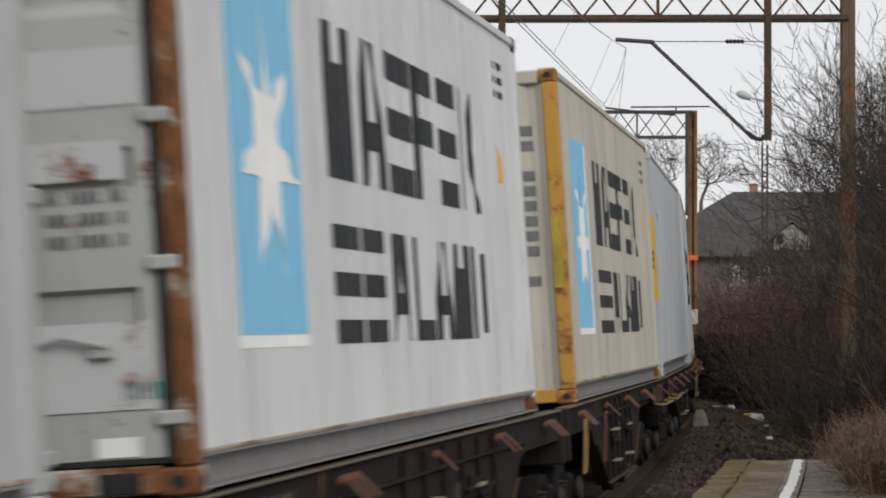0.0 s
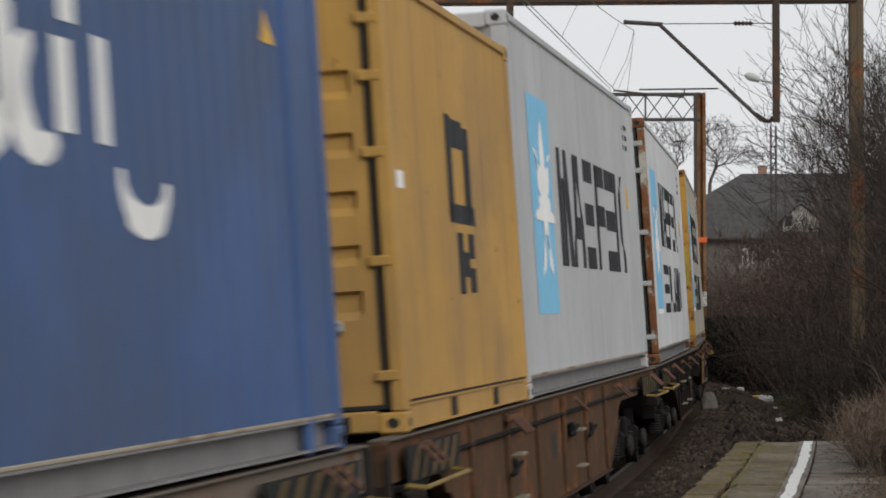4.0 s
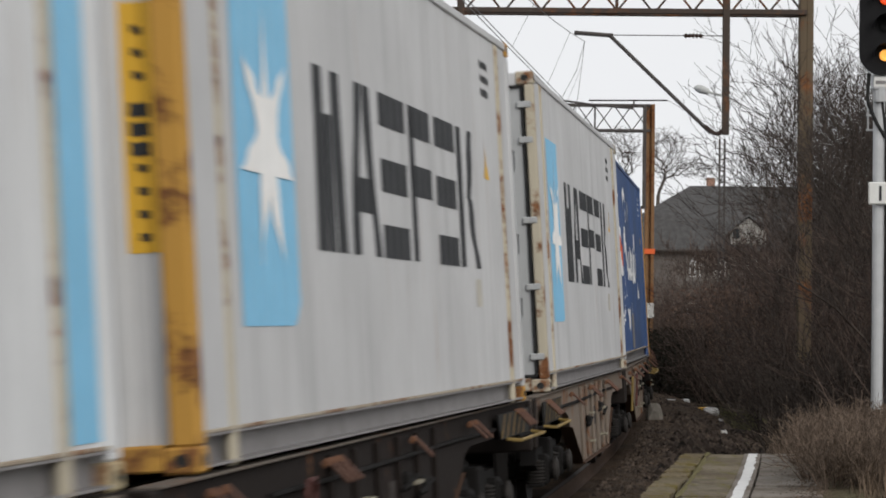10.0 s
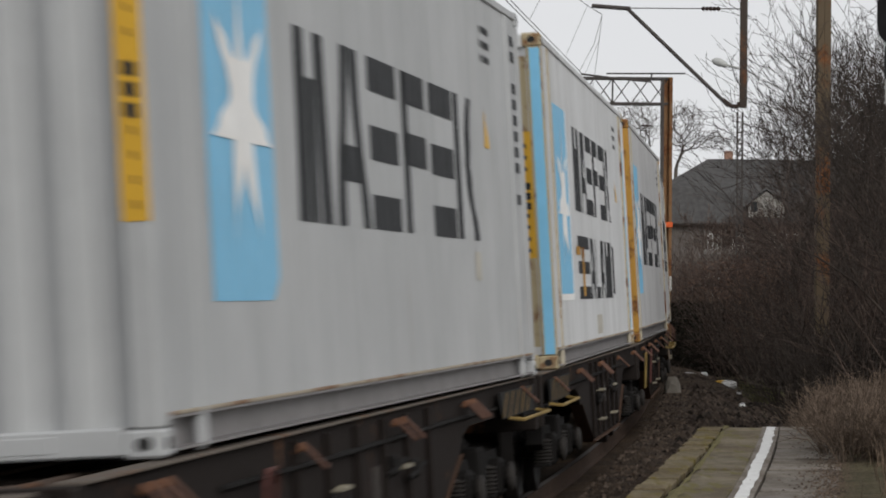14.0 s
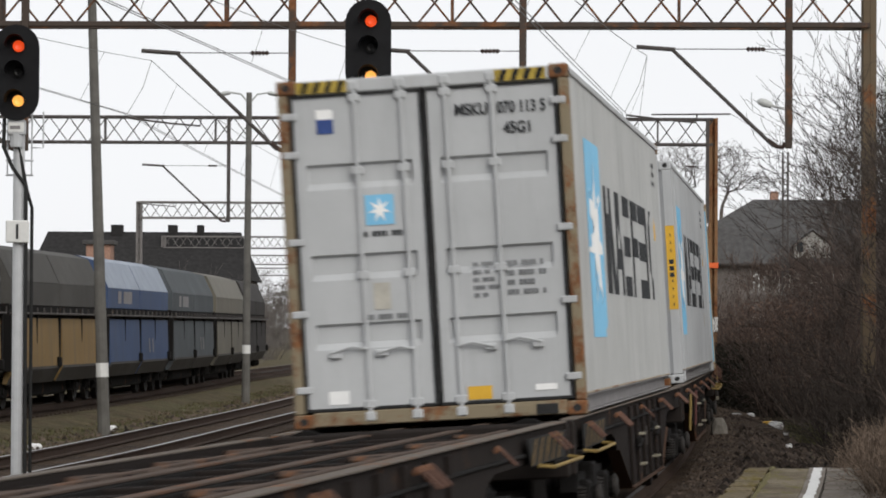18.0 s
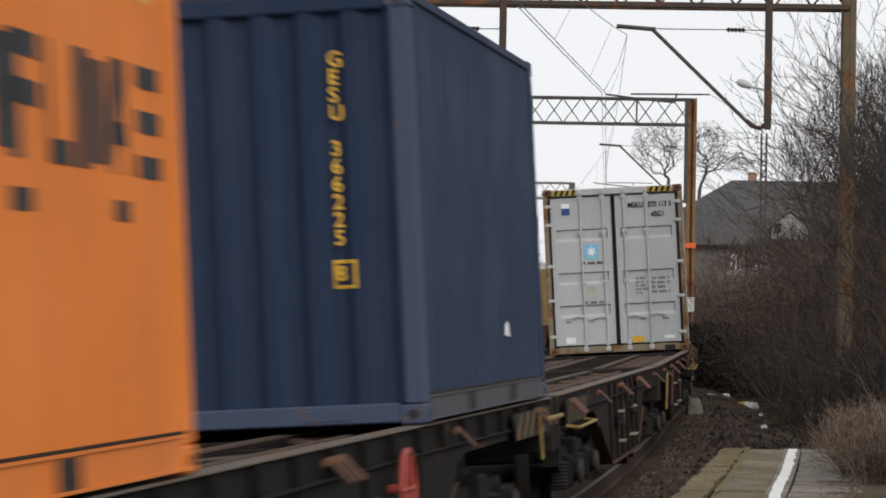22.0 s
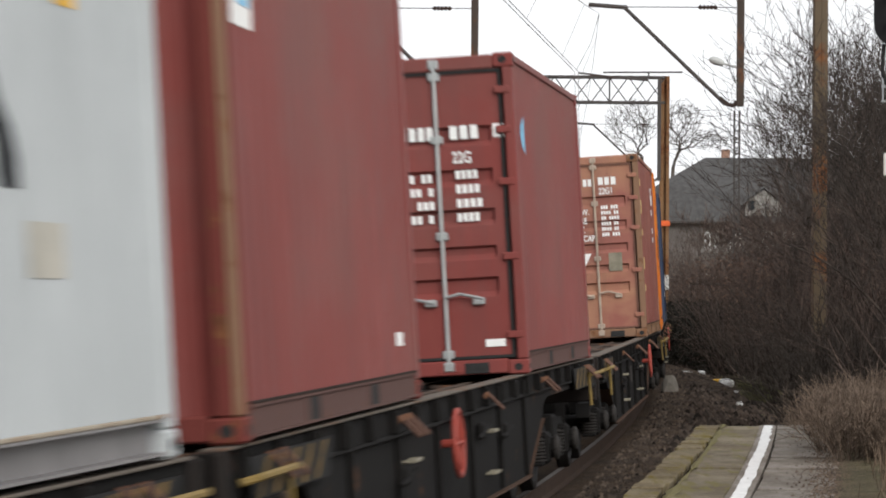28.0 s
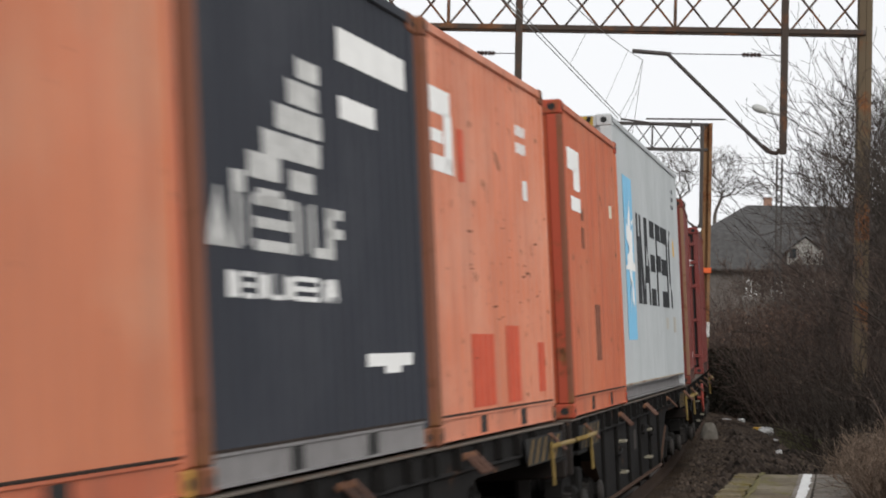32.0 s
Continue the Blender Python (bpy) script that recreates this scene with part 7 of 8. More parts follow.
    if marks:
        for u0, u1 in ((-4.2, -3.6), (-3.2, -1.6)):
            Geo().add([(1.43, u0, 2.55), (1.43, u1, 2.55), (1.43, u1, 2.88), (1.43, u0, 2.88)], [(0, 1, 2, 3)]).part("painted_mark", M["rail_grey"], w, "faded pale painted mark")
        for u0, u1 in ((1.5, 1.7), (2.2, 2.4)):
            Geo().add([(1.5, u0, 1.2), (1.5, u1, 1.2), (1.475, u1, 1.6), (1.475, u0, 1.6)], [(0, 1, 2, 3)]).part("painted_mark", M["rail_grey"], w)


for label, s, up, low, roof, marks in (
        ("sooty grey hopper wagon with ochre flaps parked on the siding", 65.3, "hop_grey", "hop_ochre", "hop_grey", False),
        ("sooty grey hopper wagon with dusty ochre discharge flaps", 78.5, "hop_grey", "hop_ochre", "hop_grey", False),
        ("faded blue hopper wagon with a pale roof", 91.8, "hop_blue", "hop_blue", "hop_pale", True),
        ("slate grey hopper wagon with streaked flaps", 105.0, "hop_slate", "hop_slate", "hop_slate", True),
        ("olive grey hopper wagon with rusty edges", 118.2, "hop_olive", "hop_olive", "hop_olive", False),
        ("dark brown-grey hopper wagon ending the row", 131.4, "hop_dark", "hop_dark", "hop_dark", False)):
    hopper(label, s, 13.2, M[up], M[low], M[roof], marks)


# ---- houses ----
M["wall_old"] = plain("grimy_brown_grey_render", (0.14, 0.125, 0.115), 0.9, scale=1.2, vary=0.3)
M["wall_pale"] = plain("pale_weathered_render", (0.32, 0.31, 0.29), 0.9, scale=1.2, vary=0.2)
M["roof_tile"] = plain("dark_weathered_roof_tile", (0.066, 0.064, 0.063), 0.9, scale=3, vary=0.35)
M["wall_mid"] = plain("dull_grey_render", (0.19, 0.178, 0.165), 0.9, scale=1.2, vary=0.25)
M["brick"] = plain("weathered_pale_brick", (0.32, 0.19, 0.14), 0.9, scale=8, vary=0.3)
M["frame_white"] = plain("white_window_frame_paint", (0.60, 0.60, 0.58), 0.5, vary=0.08)
M["pane"] = plain("dark_window_glass", (0.03, 0.034, 0.038), 0.12, vary=0.2)


def window(p, x, y, z, w, h):
    fr = Geo()
    for a, b, c, d in ((-w / 2, w / 2, -0.06, 0.0), (-w / 2, w / 2, h, h + 0.07), (-w / 2, -w / 2 + 0.09, 0, h), (w / 2 - 0.09, w / 2, 0, h), (-0.04, 0.04, 0, h)):
        fr.box(x + a, x + b, y - 0.05, y + 0.03, z + c, z + d, 0.01)
    f = fr.part("window", M["frame_white"], p, "white-framed window")
    Geo().box(x - w / 2 + 0.09, x + w / 2 - 0.09, y - 0.012, y + 0.0, z, z + h).part("pane", M["pane"], f)


def house_right():
    p = thing("house", "old two-storey house with hipped dark tile roof", "house")
    x0, x1, y0, y1, e, t = 14.6, 33.0, 213.5, 226.0, 6.35, 10.62
    Geo().box(x0, x1, y0, y1, -0.5, e, 0.03).part("wall", M["wall_old"], p)
    v = [(x0 - 0.5, y0 - 0.6, e - 0.15), (x1 + 0.5, y0 - 0.6, e - 0.15), (x1 + 0.5, y1 + 0.6, e - 0.15), (x0 - 0.5, y1 + 0.6, e - 0.15), (19.4, 219.7, t), (29.5, 219.7, t), (16.3, 215.5, 8.75), (16.3, 224.0, 8.75)]
    roof = Geo().add(v, [(0, 1, 5, 4, 6), (1, 2, 5), (2, 3, 7, 4, 5), (3, 0, 6, 7), (6, 4, 7), (3, 2, 1, 0)]).part("roof", M["roof_tile"], p)
    Geo().box(20.55, 21.08, 219.9, 220.6, 10.0, 11.18, 0.03).part("chimney", M["brick"], roof, "weathered brick chimney")
    # pale gabled dormer
    g = Geo().prism([(21.5, 6.6), (23.8, 6.6), (23.8, 7.45), (22.65, 8.3), (21.5, 7.45)], 1, 213.2, 217.5)
    d = g.part("dormer", M["wall_pale"], p, "pale gabled dormer")
    Geo().add([(21.25, 213.0, 7.3), (22.65, 213.0, 8.42), (22.65, 218.5, 8.42), (21.25, 218.5, 7.3), (24.05, 213.0, 7.3), (24.05, 218.5, 7.3)], [(0, 1, 2, 3), (1, 4, 5, 2)]).part("dormer_roof", M["roof_tile"], d)
    Geo().box(21.62, 22.05, 213.15, 213.2, 6.95, 7.6).part("dormer_window", M["pane"], d)
    for x in (19.2, 20.85, 22.95, 24.35, 26.4, 28.2):
        window(p, x, y0, 4.5, 0.72, 0.95)
        window(p, x, y0, 1.4, 0.95, 1.3)
    Geo().box(x0 + 4.0, x0 + 11.5, y0 - 0.03, y0 - 0.004, 4.2, 5.75, 0.01).part("plaster_band", M["wall_mid"], p, "paler plaster band round the upper windows")
    Geo().box(x0 - 0.5, x1 + 0.5, y0 - 0.66, y0 - 0.56, e - 0.27, e - 0.13, 0.02).part("gutter", M["gantry_dark"], roof, "dark eaves gutter")
    for k in range(9):
        x = 20.2 + 1.05 * k
        Geo().add([(x, 219.4, t - 0.07), (x + 0.07, 219.4, t - 0.07), (x + 0.07, y0 - 0.5, e - 0.03), (x, y0 - 0.5, e - 0.03)], [(0, 1, 2, 3)]).part("roof_seam", M["roof_tile"], roof)


house_right()


def house_left():
    p = thing("house", "long station building with a dark steep roof and chimneys", "house")
    x0, x1, y0, y1, e, t = -33.5, -16.6, 254, 266, 5.6, 9.4
    Geo().box(x0, x1, y0, y1, -0.5, e, 0.03).part("wall", M["wall_old"], p)
    M["roof_dark"] = plain("sooty_slate_roof", (0.028, 0.027, 0.027), 0.9, scale=3, vary=0.35)
    v = [(x0 - 0.3, y0 - 0.5, e - 0.1), (x1 + 0.3, y0 - 0.5, e - 0.1), (x1 + 0.3, y1 + 0.5, e - 0.1), (x0 - 0.3, y1 + 0.5, e - 0.1), (x0 + 0.6, 260, t), (x1 - 1.0, 260, t)]
    roof = Geo().add(v, [(0, 1, 5, 4), (1, 2, 5), (2, 3, 4, 5), (3, 2, 1, 0)]).part("roof", M["roof_dark"], p)
    Geo().add([(x0 - 0.3, y0 - 0.5, e - 0.1), (x0 - 0.3, y1 + 0.5, e - 0.1), (x0 + 0.6, 260, t)], [(0, 1, 2)]).part("gable", M["wall_pale"], p, "pale gable end")
    for x, w in ((-27.4, 0.9), (-23.0, 0.7), (-20.8, 0.5)):
        Geo().box(x - w / 2, x + w / 2, 259.4, 260.6, 9.0, 9.95, 0.04).part("chimney", M["roof_dark"], roof, "sooty chimney")
    for i in range(7):
        window(p, x0 + 1.6 + 2.3 * i, y0, 2.2, 1.0, 1.5)
    s = thing("brick_shed", "small brick shed beside the siding", "shed")
    Geo().box(-21.6, -20.2, 188, 190, -0.5, 6.6, 0.03).part("wall", M["brick"], s)
    Geo().box(-21.8, -20.0, 187.8, 190.2, 6.6, 6.85, 0.03).part("roof", M["roof_tile"], s)


house_left()

# level crossing edge far down the line: a low white strip of guard rail
b = thing("guard_rail", "low white guard rail by the level crossing", "guard rail", "", "structure")
Geo().box(-14.5, 4.0, 279.9, 280.1, 0.02, 0.2, 0.02).part("rail", M["frame_white"], b)
for i in range(7):
    Geo().box(-14.3 + 3.0 * i, -14.15 + 3.0 * i, 280.0, 280.15, -0.6, 0.1, 0.01).part("post", M["frame_white"], b)


# ---- bare trees, thicket and dry grass ----
def bark(name, c, vary=0.5):
    def build(n, l, b):
        r = n.new("ShaderNodeNewGeometry")
        col = ramp(n, l, r.outputs["Random Per Island"], [(0.0, tuple(x * (1 - vary) for x in c)), (0.5, c), (1.0, tuple(x * (1 + vary) for x in c))])
        t = ramp(n, l, tex(n, l, 3.0, 5, 0.7), [(0.3, (0.6, 0.6, 0.6)), (0.7, (1.3, 1.25, 1.2))])
        l.new(mix(n, l, 1.0, col, t, "MULTIPLY"), b.inputs["Base Color"])
    return shader(name, build, 0.9, 0.0, 0.15)


M["bark"] = bark("grey_brown_bark", (0.050, 0.042, 0.037))
M["twig"] = bark("red_brown_twigs", (0.076, 0.057, 0.049), 0.6)
# far trees: paler than the near bark, distance put into the colour
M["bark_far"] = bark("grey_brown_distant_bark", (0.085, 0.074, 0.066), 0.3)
M["dead_leaf"] = bark("withered_brown_leaves", (0.105, 0.068, 0.052), 0.6)
# near black: the shade under the bushes is put into this leaf colour
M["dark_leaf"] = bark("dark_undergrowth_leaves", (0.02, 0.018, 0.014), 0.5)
M["straw"] = bark("dry_straw_grass", (0.13, 0.098, 0.072), 0.5)
M["green_grass"] = bark("dull_green_grass", (0.095, 0.094, 0.048), 0.45)


def sticks(name, segs, mat, parent=None, sides=3, least=0.0):
    """One mesh of many tapered sticks; segs holds rows of start, end and the two radii."""
    s = np.asarray(segs, dtype=np.float64)
    a, b = s[:, 0:3], s[:, 3:6]
    ra, rb = np.maximum(s[:, 6:7], least), np.maximum(s[:, 7:8], least * 0.7)
    d = b - a
    d /= np.maximum(np.linalg.norm(d, axis=1, keepdims=True), 1e-9)
    ref = np.where(np.abs(d[:, 2:3]) > 0.9, np.array([[1.0, 0, 0]]), np.array([[0, 0, 1.0]]))
    p = np.cross(d, ref)
    p /= np.linalg.norm(p, axis=1, keepdims=True)
    q = np.cross(d, p)
    n = len(s)
    v = np.empty((n, 2 * sides, 3))
    for i in range(sides):
        t = 2 * math.pi * i / sides
        w = p * math.cos(t) + q * math.sin(t)
        v[:, i] = a + w * ra
        v[:, sides + i] = b + w * rb
    base = (np.arange(n) * 2 * sides)[:, None, None]
    f = np.array([[i, (i + 1) % sides, sides + (i + 1) % sides, sides + i] for i in range(sides)])[None] + base
    return fast_mesh(name, v.reshape(-1, 3), f.reshape(-1, 4), mat, parent)


def fast_mesh(name, v, f, mat, parent=None):
    m = bpy.data.meshes.new(name)
    m.vertices.add(len(v))
    m.vertices.foreach_set("co", np.ascontiguousarray(v, dtype=np.float32).ravel())
    k = f.shape[1]
    m.loops.add(f.size)
    m.loops.foreach_set("vertex_index", np.ascontiguousarray(f, dtype=np.int32).ravel())
    m.polygons.add(len(f))
    m.polygons.foreach_set("loop_start", np.arange(0, f.size, k, dtype=np.int32))
    m.update(calc_edges=True)
    m.validate()
    m.materials.append(mat)
    ob = new(name, m)
    ob.parent = parent
    return ob


def grow(segs, at, way, length, radius, depth, rnd, wander=0.25, lift=0.1, kids=3, shrink=0.68, spread=0.75):
    steps = 4 if depth > 1 else 3
    p, d = Vector(at), Vector(way).normalized()
    for i in range(steps):
        d = (d + Vector((rnd.uniform(-1, 1), rnd.uniform(-1, 1), rnd.uniform(-1, 1) + lift)) * wander).normalized()
        q = p + d * (length / steps)
        r0 = radius * (1 - 0.6 * i / steps)
        r1 = radius * (1 - 0.6 * (i + 1) / steps)
        segs.append((*p, *q, r0, r1))
        if depth > 0 and i > 0:
            for _ in range(kids if i == steps - 1 else max(1, kids - 1)):
                side = Vector((rnd.uniform(-1, 1), rnd.uniform(-1, 1), rnd.uniform(-0.6, 0.8)))
                grow(segs, q, d + side * spread, length * shrink * rnd.uniform(0.6, 1.05), r1 * 0.62, depth - 1, rnd, wander, lift, kids, shrink, spread)
        p = q


def bare_tree(x, y, z, height, seed, label, mat, depth=4, kids=2, thick=0.02, lean=(0, 0), trunk=0.3, spread=0.75, least=0.008, limb=0.34):
    rnd = random.Random(seed)
    t = thing("bare_tree", label, "tree", "bare trees")
    t.location = (x, y, z)
    segs, low = [], []
    h = height * trunk
    top = Vector((lean[0] * h, lean[1] * h, h))
    low.append((0, 0, -0.3, *(top * 0.5), height * thick, height * thick * 0.8))
    low.append((*(top * 0.5), *top, height * thick * 0.8, height * thick * 0.65))
    for i in range(5):
        a = 2 * math.pi * i / 5 + rnd.random()
        grow(segs, top * rnd.uniform(0.75, 1.0), (math.cos(a) * 0.6 + lean[0], math.sin(a) * 0.6 + lean[1], 1.0), height * limb, height * thick * 0.42, depth, rnd, 0.22, 0.22, kids, 0.66, spread)
    sticks("trunk", low, mat, t, 8)
    sticks("crown", segs, mat, t, 3, least)
    return len(segs)


def crowned_tree(x, y, label, base_x, fork, lobes, seed, mat, twig=0.0085):
    """A leafless tree with a clear trunk and sinuous limbs that share out a rounded crown; lobes: centre, radii and count of twig ends."""
    rnd = random.Random(seed)
    t = thing("bare_tree", label, "tree", "bare trees")
    t.location = (x, y, 0)
    ends = []
    for (cx, cz), (rx, rz), count in lobes:
        for _ in range(count):
            d = Vector((rnd.gauss(0, 1), rnd.gauss(0, 1), rnd.gauss(0, 1) + 0.15)).normalized() * rnd.uniform(0.25, 1.0) ** 0.6
            ends.append(Vector((cx + d.x * rx, d.y * rx, cz + d.z * rz)))
    root = Vector((fork[0], 0, fork[1]))
    nodes, up, reach = [root], [-1], [0.0]
    spot = np.array([root])
    cost = np.array([0.0])
    ends.sort(key=lambda p: (p - root).length + rnd.uniform(0, 0.5))
    for p in ends:
        gap = np.linalg.norm(spot - np.array(p), axis=1)
        k = int(np.argmin(gap + 0.34 * cost))
        a = nodes[k]
        steps = max(2, int(gap[k] / 0.22))
        bend = Vector((rnd.uniform(-1, 1), rnd.uniform(-1, 1), rnd.uniform(-0.3, 1.0))) * gap[k] * 0.14
        for i in range(1, steps + 1):
            f = i / steps
            q = a.lerp(p, f) + bend * math.sin(math.pi * f) + Vector((rnd.uniform(-1, 1), rnd.uniform(-1, 1), rnd.uniform(-1, 1))) * 0.025
            up.append(k if i == 1 else len(nodes) - 1)
            reach.append(reach[up[-1]] + (q - nodes[up[-1]]).length)
            nodes.append(q)
        spot = np.array(nodes)
        cost = np.array(reach)
    load_of = [0.0] * len(nodes)
    bears = set(up)
    for k in range(len(nodes) - 1, 0, -1):
        if k not in bears:
            load_of[k] = 1.0
        load_of[up[k]] += load_of[k]
    size = [twig * max(1.0, v) ** 0.45 for v in load_of]
    segs = [(*nodes[up[k]], *nodes[k], min(size[up[k]], size[k] * 1.25), size[k]) for k in range(1, len(nodes))]
    for k in range(1, len(nodes)):
        if load_of[k] < 5:
            for _ in range(2):
                way = (nodes[k] - nodes[up[k]]).normalized() + Vector((rnd.uniform(-1, 1), rnd.uniform(-1, 1), rnd.uniform(-0.7, 1)))
                segs.append((*nodes[k], *(nodes[k] + way * rnd.uniform(0.08, 0.22)), twig * 0.75, twig * 0.5))
    thick = size[0] * 1.05
    sticks("trunk", [(base_x, 0, -0.3, base_x * 0.6 + fork[0] * 0.4, 0, fork[1] * 0.55, thick * 1.6, thick * 1.25), (base_x * 0.6 + fork[0] * 0.4, 0, fork[1] * 0.55, *root, thick * 1.25, thick)], mat, t, 8)
    sticks("crown", segs, mat, t, 3, 0.0055)


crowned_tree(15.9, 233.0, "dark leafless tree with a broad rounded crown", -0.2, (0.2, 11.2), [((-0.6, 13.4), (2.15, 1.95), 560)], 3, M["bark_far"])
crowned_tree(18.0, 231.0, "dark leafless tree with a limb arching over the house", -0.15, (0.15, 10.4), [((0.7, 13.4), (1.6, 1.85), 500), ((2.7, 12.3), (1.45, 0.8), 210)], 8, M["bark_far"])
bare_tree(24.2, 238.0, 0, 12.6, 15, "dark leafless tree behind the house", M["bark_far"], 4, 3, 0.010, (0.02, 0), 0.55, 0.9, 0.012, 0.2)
bare_tree(18.6, 200.0, 0, 8.5, 61, "slender leafless tree in front of the house", M["twig"], 3, 3, 0.009, (0, 0), 0.25, 0.8, 0.012)
bare_tree(22.0, 196.0, 0, 8.8, 62, "slender leafless tree in front of the house", M["twig"], 3, 3, 0.009, (0, 0), 0.25, 0.8, 0.012)
bare_tree(27.0, 150.0, 0, 15.0, 21, "dark leafless tree above the thicket", M["bark"], 4, 2, 0.014)
RT = random.Random(31)
for i, (y, b, h) in enumerate(((47.0, 0.150, 7.0), (49.5, 0.146, 6.2), (51.0, 0.155, 8.0), (48.0, 0.128, 3.3), (51.5, 0.134, 3.8))):
    bare_tree(b * y, y, 0.3, h, 80 + i, "dark leafless young tree in the trackside thicket", M["bark"], 4, 2, 0.009, (-0.08, 0.0), 0.15, 0.75, 0.004)
for i in range(22):
    y = RT.uniform(52, 92)
    b = RT.uniform(0.15, 0.18)
    x = b * y
    rise = (b - 0.13) / 0.035
    bare_tree(x, y, 0.4, 1.5 + y * (0.03 + 0.09 * min(1.0, rise)) * RT.uniform(0.8, 1.1), 30 + i, "dark leafless tree in the trackside thicket", M["bark"], 4, 2, 0.008, (-0.12, 0.0), 0.2, 0.8, 0.0058)


def shrub_segments(seed, tall):
    rnd, segs = random.Random(seed), []
    for i in range(16):
        a = rnd.uniform(0, 2 * math.pi)
        r = rnd.uniform(0, 0.45)
        grow(segs, (r * math.cos(a), r * math.sin(a), -0.2), (math.cos(a) * 0.5, math.sin(a) * 0.5, 1), tall * rnd.uniform(0.45, 0.75), 0.016, 2, rnd, 0.22, 0.08, 2, 0.62, 0.8)
    return np.array(segs)


SHRUBS = [shrub_segments(100 + i, 2.6) for i in range(5)]


def thicket(name, label, spots, mat, seed):
    """Many bare shrubs joined into one tangled mass; spots: x, y, z and size."""
    rnd = np.random.default_rng(seed)
    out = []
    for i, (x, y, z, k) in enumerate(spots):
        s = SHRUBS[i % len(SHRUBS)].copy()
        a = rnd.uniform(0, 6.28)
        c, n = math.cos(a), math.sin(a)
        for j in (0, 3):
            px, py = s[:, j].copy(), s[:, j + 1].copy()
            s[:, j], s[:, j + 1] = (px * c - py * n) * k + x, (px * n + py * c) * k + y
            s[:, j + 2] = s[:, j + 2] * k + z
        s[:, 6:] = np.maximum(s[:, 6:] * 0.8 * k ** 0.5, 0.0028 if k < 0.6 else 0.004)
        out.append(s)
    ob = sticks(name, np.concatenate(out), mat)
    tagged(ob, label, "bushes", kind="stuff")


def spots(rnd, n, y0, y1, off0, off1, k0, k1):
    out = []
    for _ in range(n):
        y = rnd.uniform(y0, y1)
        o = rnd.uniform(off0, off1)
        x = on_line(y)[0] + o
        out.append((x, y, ground_height(x, y, o), rnd.uniform(k0, k1)))
    return out


def cover_spots(rnd, n, y0, y1, o0, o1, low=0.8, high=1.12):
    """Shrubs whose tops stay under the house's windows, and rise where the trees stand."""
    out = []
    while len(out) < n:
        y, o = rnd.uniform(y0, y1), rnd.uniform(o0, o1)
        x = on_line(y)[0] + o
        z = ground_height(x, y, o)
        if 50 < y < 84 and x < 7.5:
            continue
        top = 1.95 + 0.0075 * y + max(0.0, x / y - 0.104) * y * 0.8
        k = (top - z) / 2.35 * rnd.uniform(low, high)
        if k > 0.15:
            out.append((x, y, z, min(k, 2.2)))
    return out


R = random.Random(77)
thicket("thicket", "dense red-brown leafless thicket beside the track", cover_spots(R, 90, 74, 128, 2.9, 12), M["twig"], 1)
thicket("thicket", "dense dark undergrowth at the foot of the bank", cover_spots(R, 70, 64, 84, 3.6, 9.5, 0.3, 0.8) + cover_spots(R, 28, 44, 66, 4.6, 9, 0.4, 0.9), M["twig"], 2)
thicket("thicket", "brown leafless bushes in front of the house", cover_spots(R, 46, 125, 208, 3.5, 24, 0.8, 1.15) + [(0.0775 * y + R.uniform(-0.3, 0.9), y, 0.0, R.uniform(1.9, 2.9)) for y in (150, 158, 166, 172, 180, 186, 194)], M["twig"], 3)
M["dry_twig"] = bark("dry_tan_brush", (0.14, 0.108, 0.085), 0.5)
thicket("dry_brush", "dry tan brush beside the platform's end", [(b * y, y, -0.4 if y > 38.4 else PLAT_Z, k if y > 38.4 else k * 0.6) for y, b, k in ((R.uniform(30, 50), R.uniform(0.126, 0.175), R.uniform(0.28, 0.44)) for _ in range(300))], M["dry_twig"], 5)


thicket("thicket", "dark leafless scrub round the foot of the gantry", [(b * y, y, -0.3, k) for y, b, k in ((R.uniform(46, 53), R.uniform(0.121, 0.142), R.uniform(0.6, 0.95)) for _ in range(22))], M["bark"], 6)


def leaf_cloud(name, label, rnd, boxes, mat, size):
    """Withered leaves hanging in the bushes: small bent quads."""
    v, n = [], 0
    for x0, x1, y0, y1, z0, z1, count in boxes:
        c = np.stack([rnd.uniform(x0, x1, count), rnd.uniform(y0, y1, count), z0 + (z1 - z0) * rnd.beta(1.1, 1.6, count)], 1)
        c[:, 0] += np.interp(c[:, 1], [40, 54, 70, 95, 130, 164], [1.5, 2.9, 4.2, 5.6, 6.3, 5.8])
        u = rnd.normal(size=(count, 3))
        w = rnd.normal(size=(count, 3))
        u *= (size * rnd.uniform(0.5, 1.4, (count, 1))) / np.linalg.norm(u, axis=1, keepdims=True)
        w *= (size * rnd.uniform(0.4, 1.0, (count, 1))) / np.linalg.norm(w, axis=1, keepdims=True)
        v.append(np.stack([c - u, c - w * 0.6, c + u, c + w * 0.6], 1))
        n += count
    v = np.concatenate(v)
    tagged(fast_mesh(name, v.reshape(-1, 3), np.arange(4 * n).reshape(-1, 4), mat), label, "leaves", kind="stuff")


RN = np.random.default_rng(5)
leaf_cloud("withered_leaves", "withered brown leaves caught in the thicket", RN, [(3.0, 9, 80, 118, 0.2, 3.0, 26000), (5.0, 10, 62, 82, 0.2, 2.4, 12000), (7, 12, 60, 100, 0.5, 3.4, 9000)], M["dead_leaf"], 0.05)
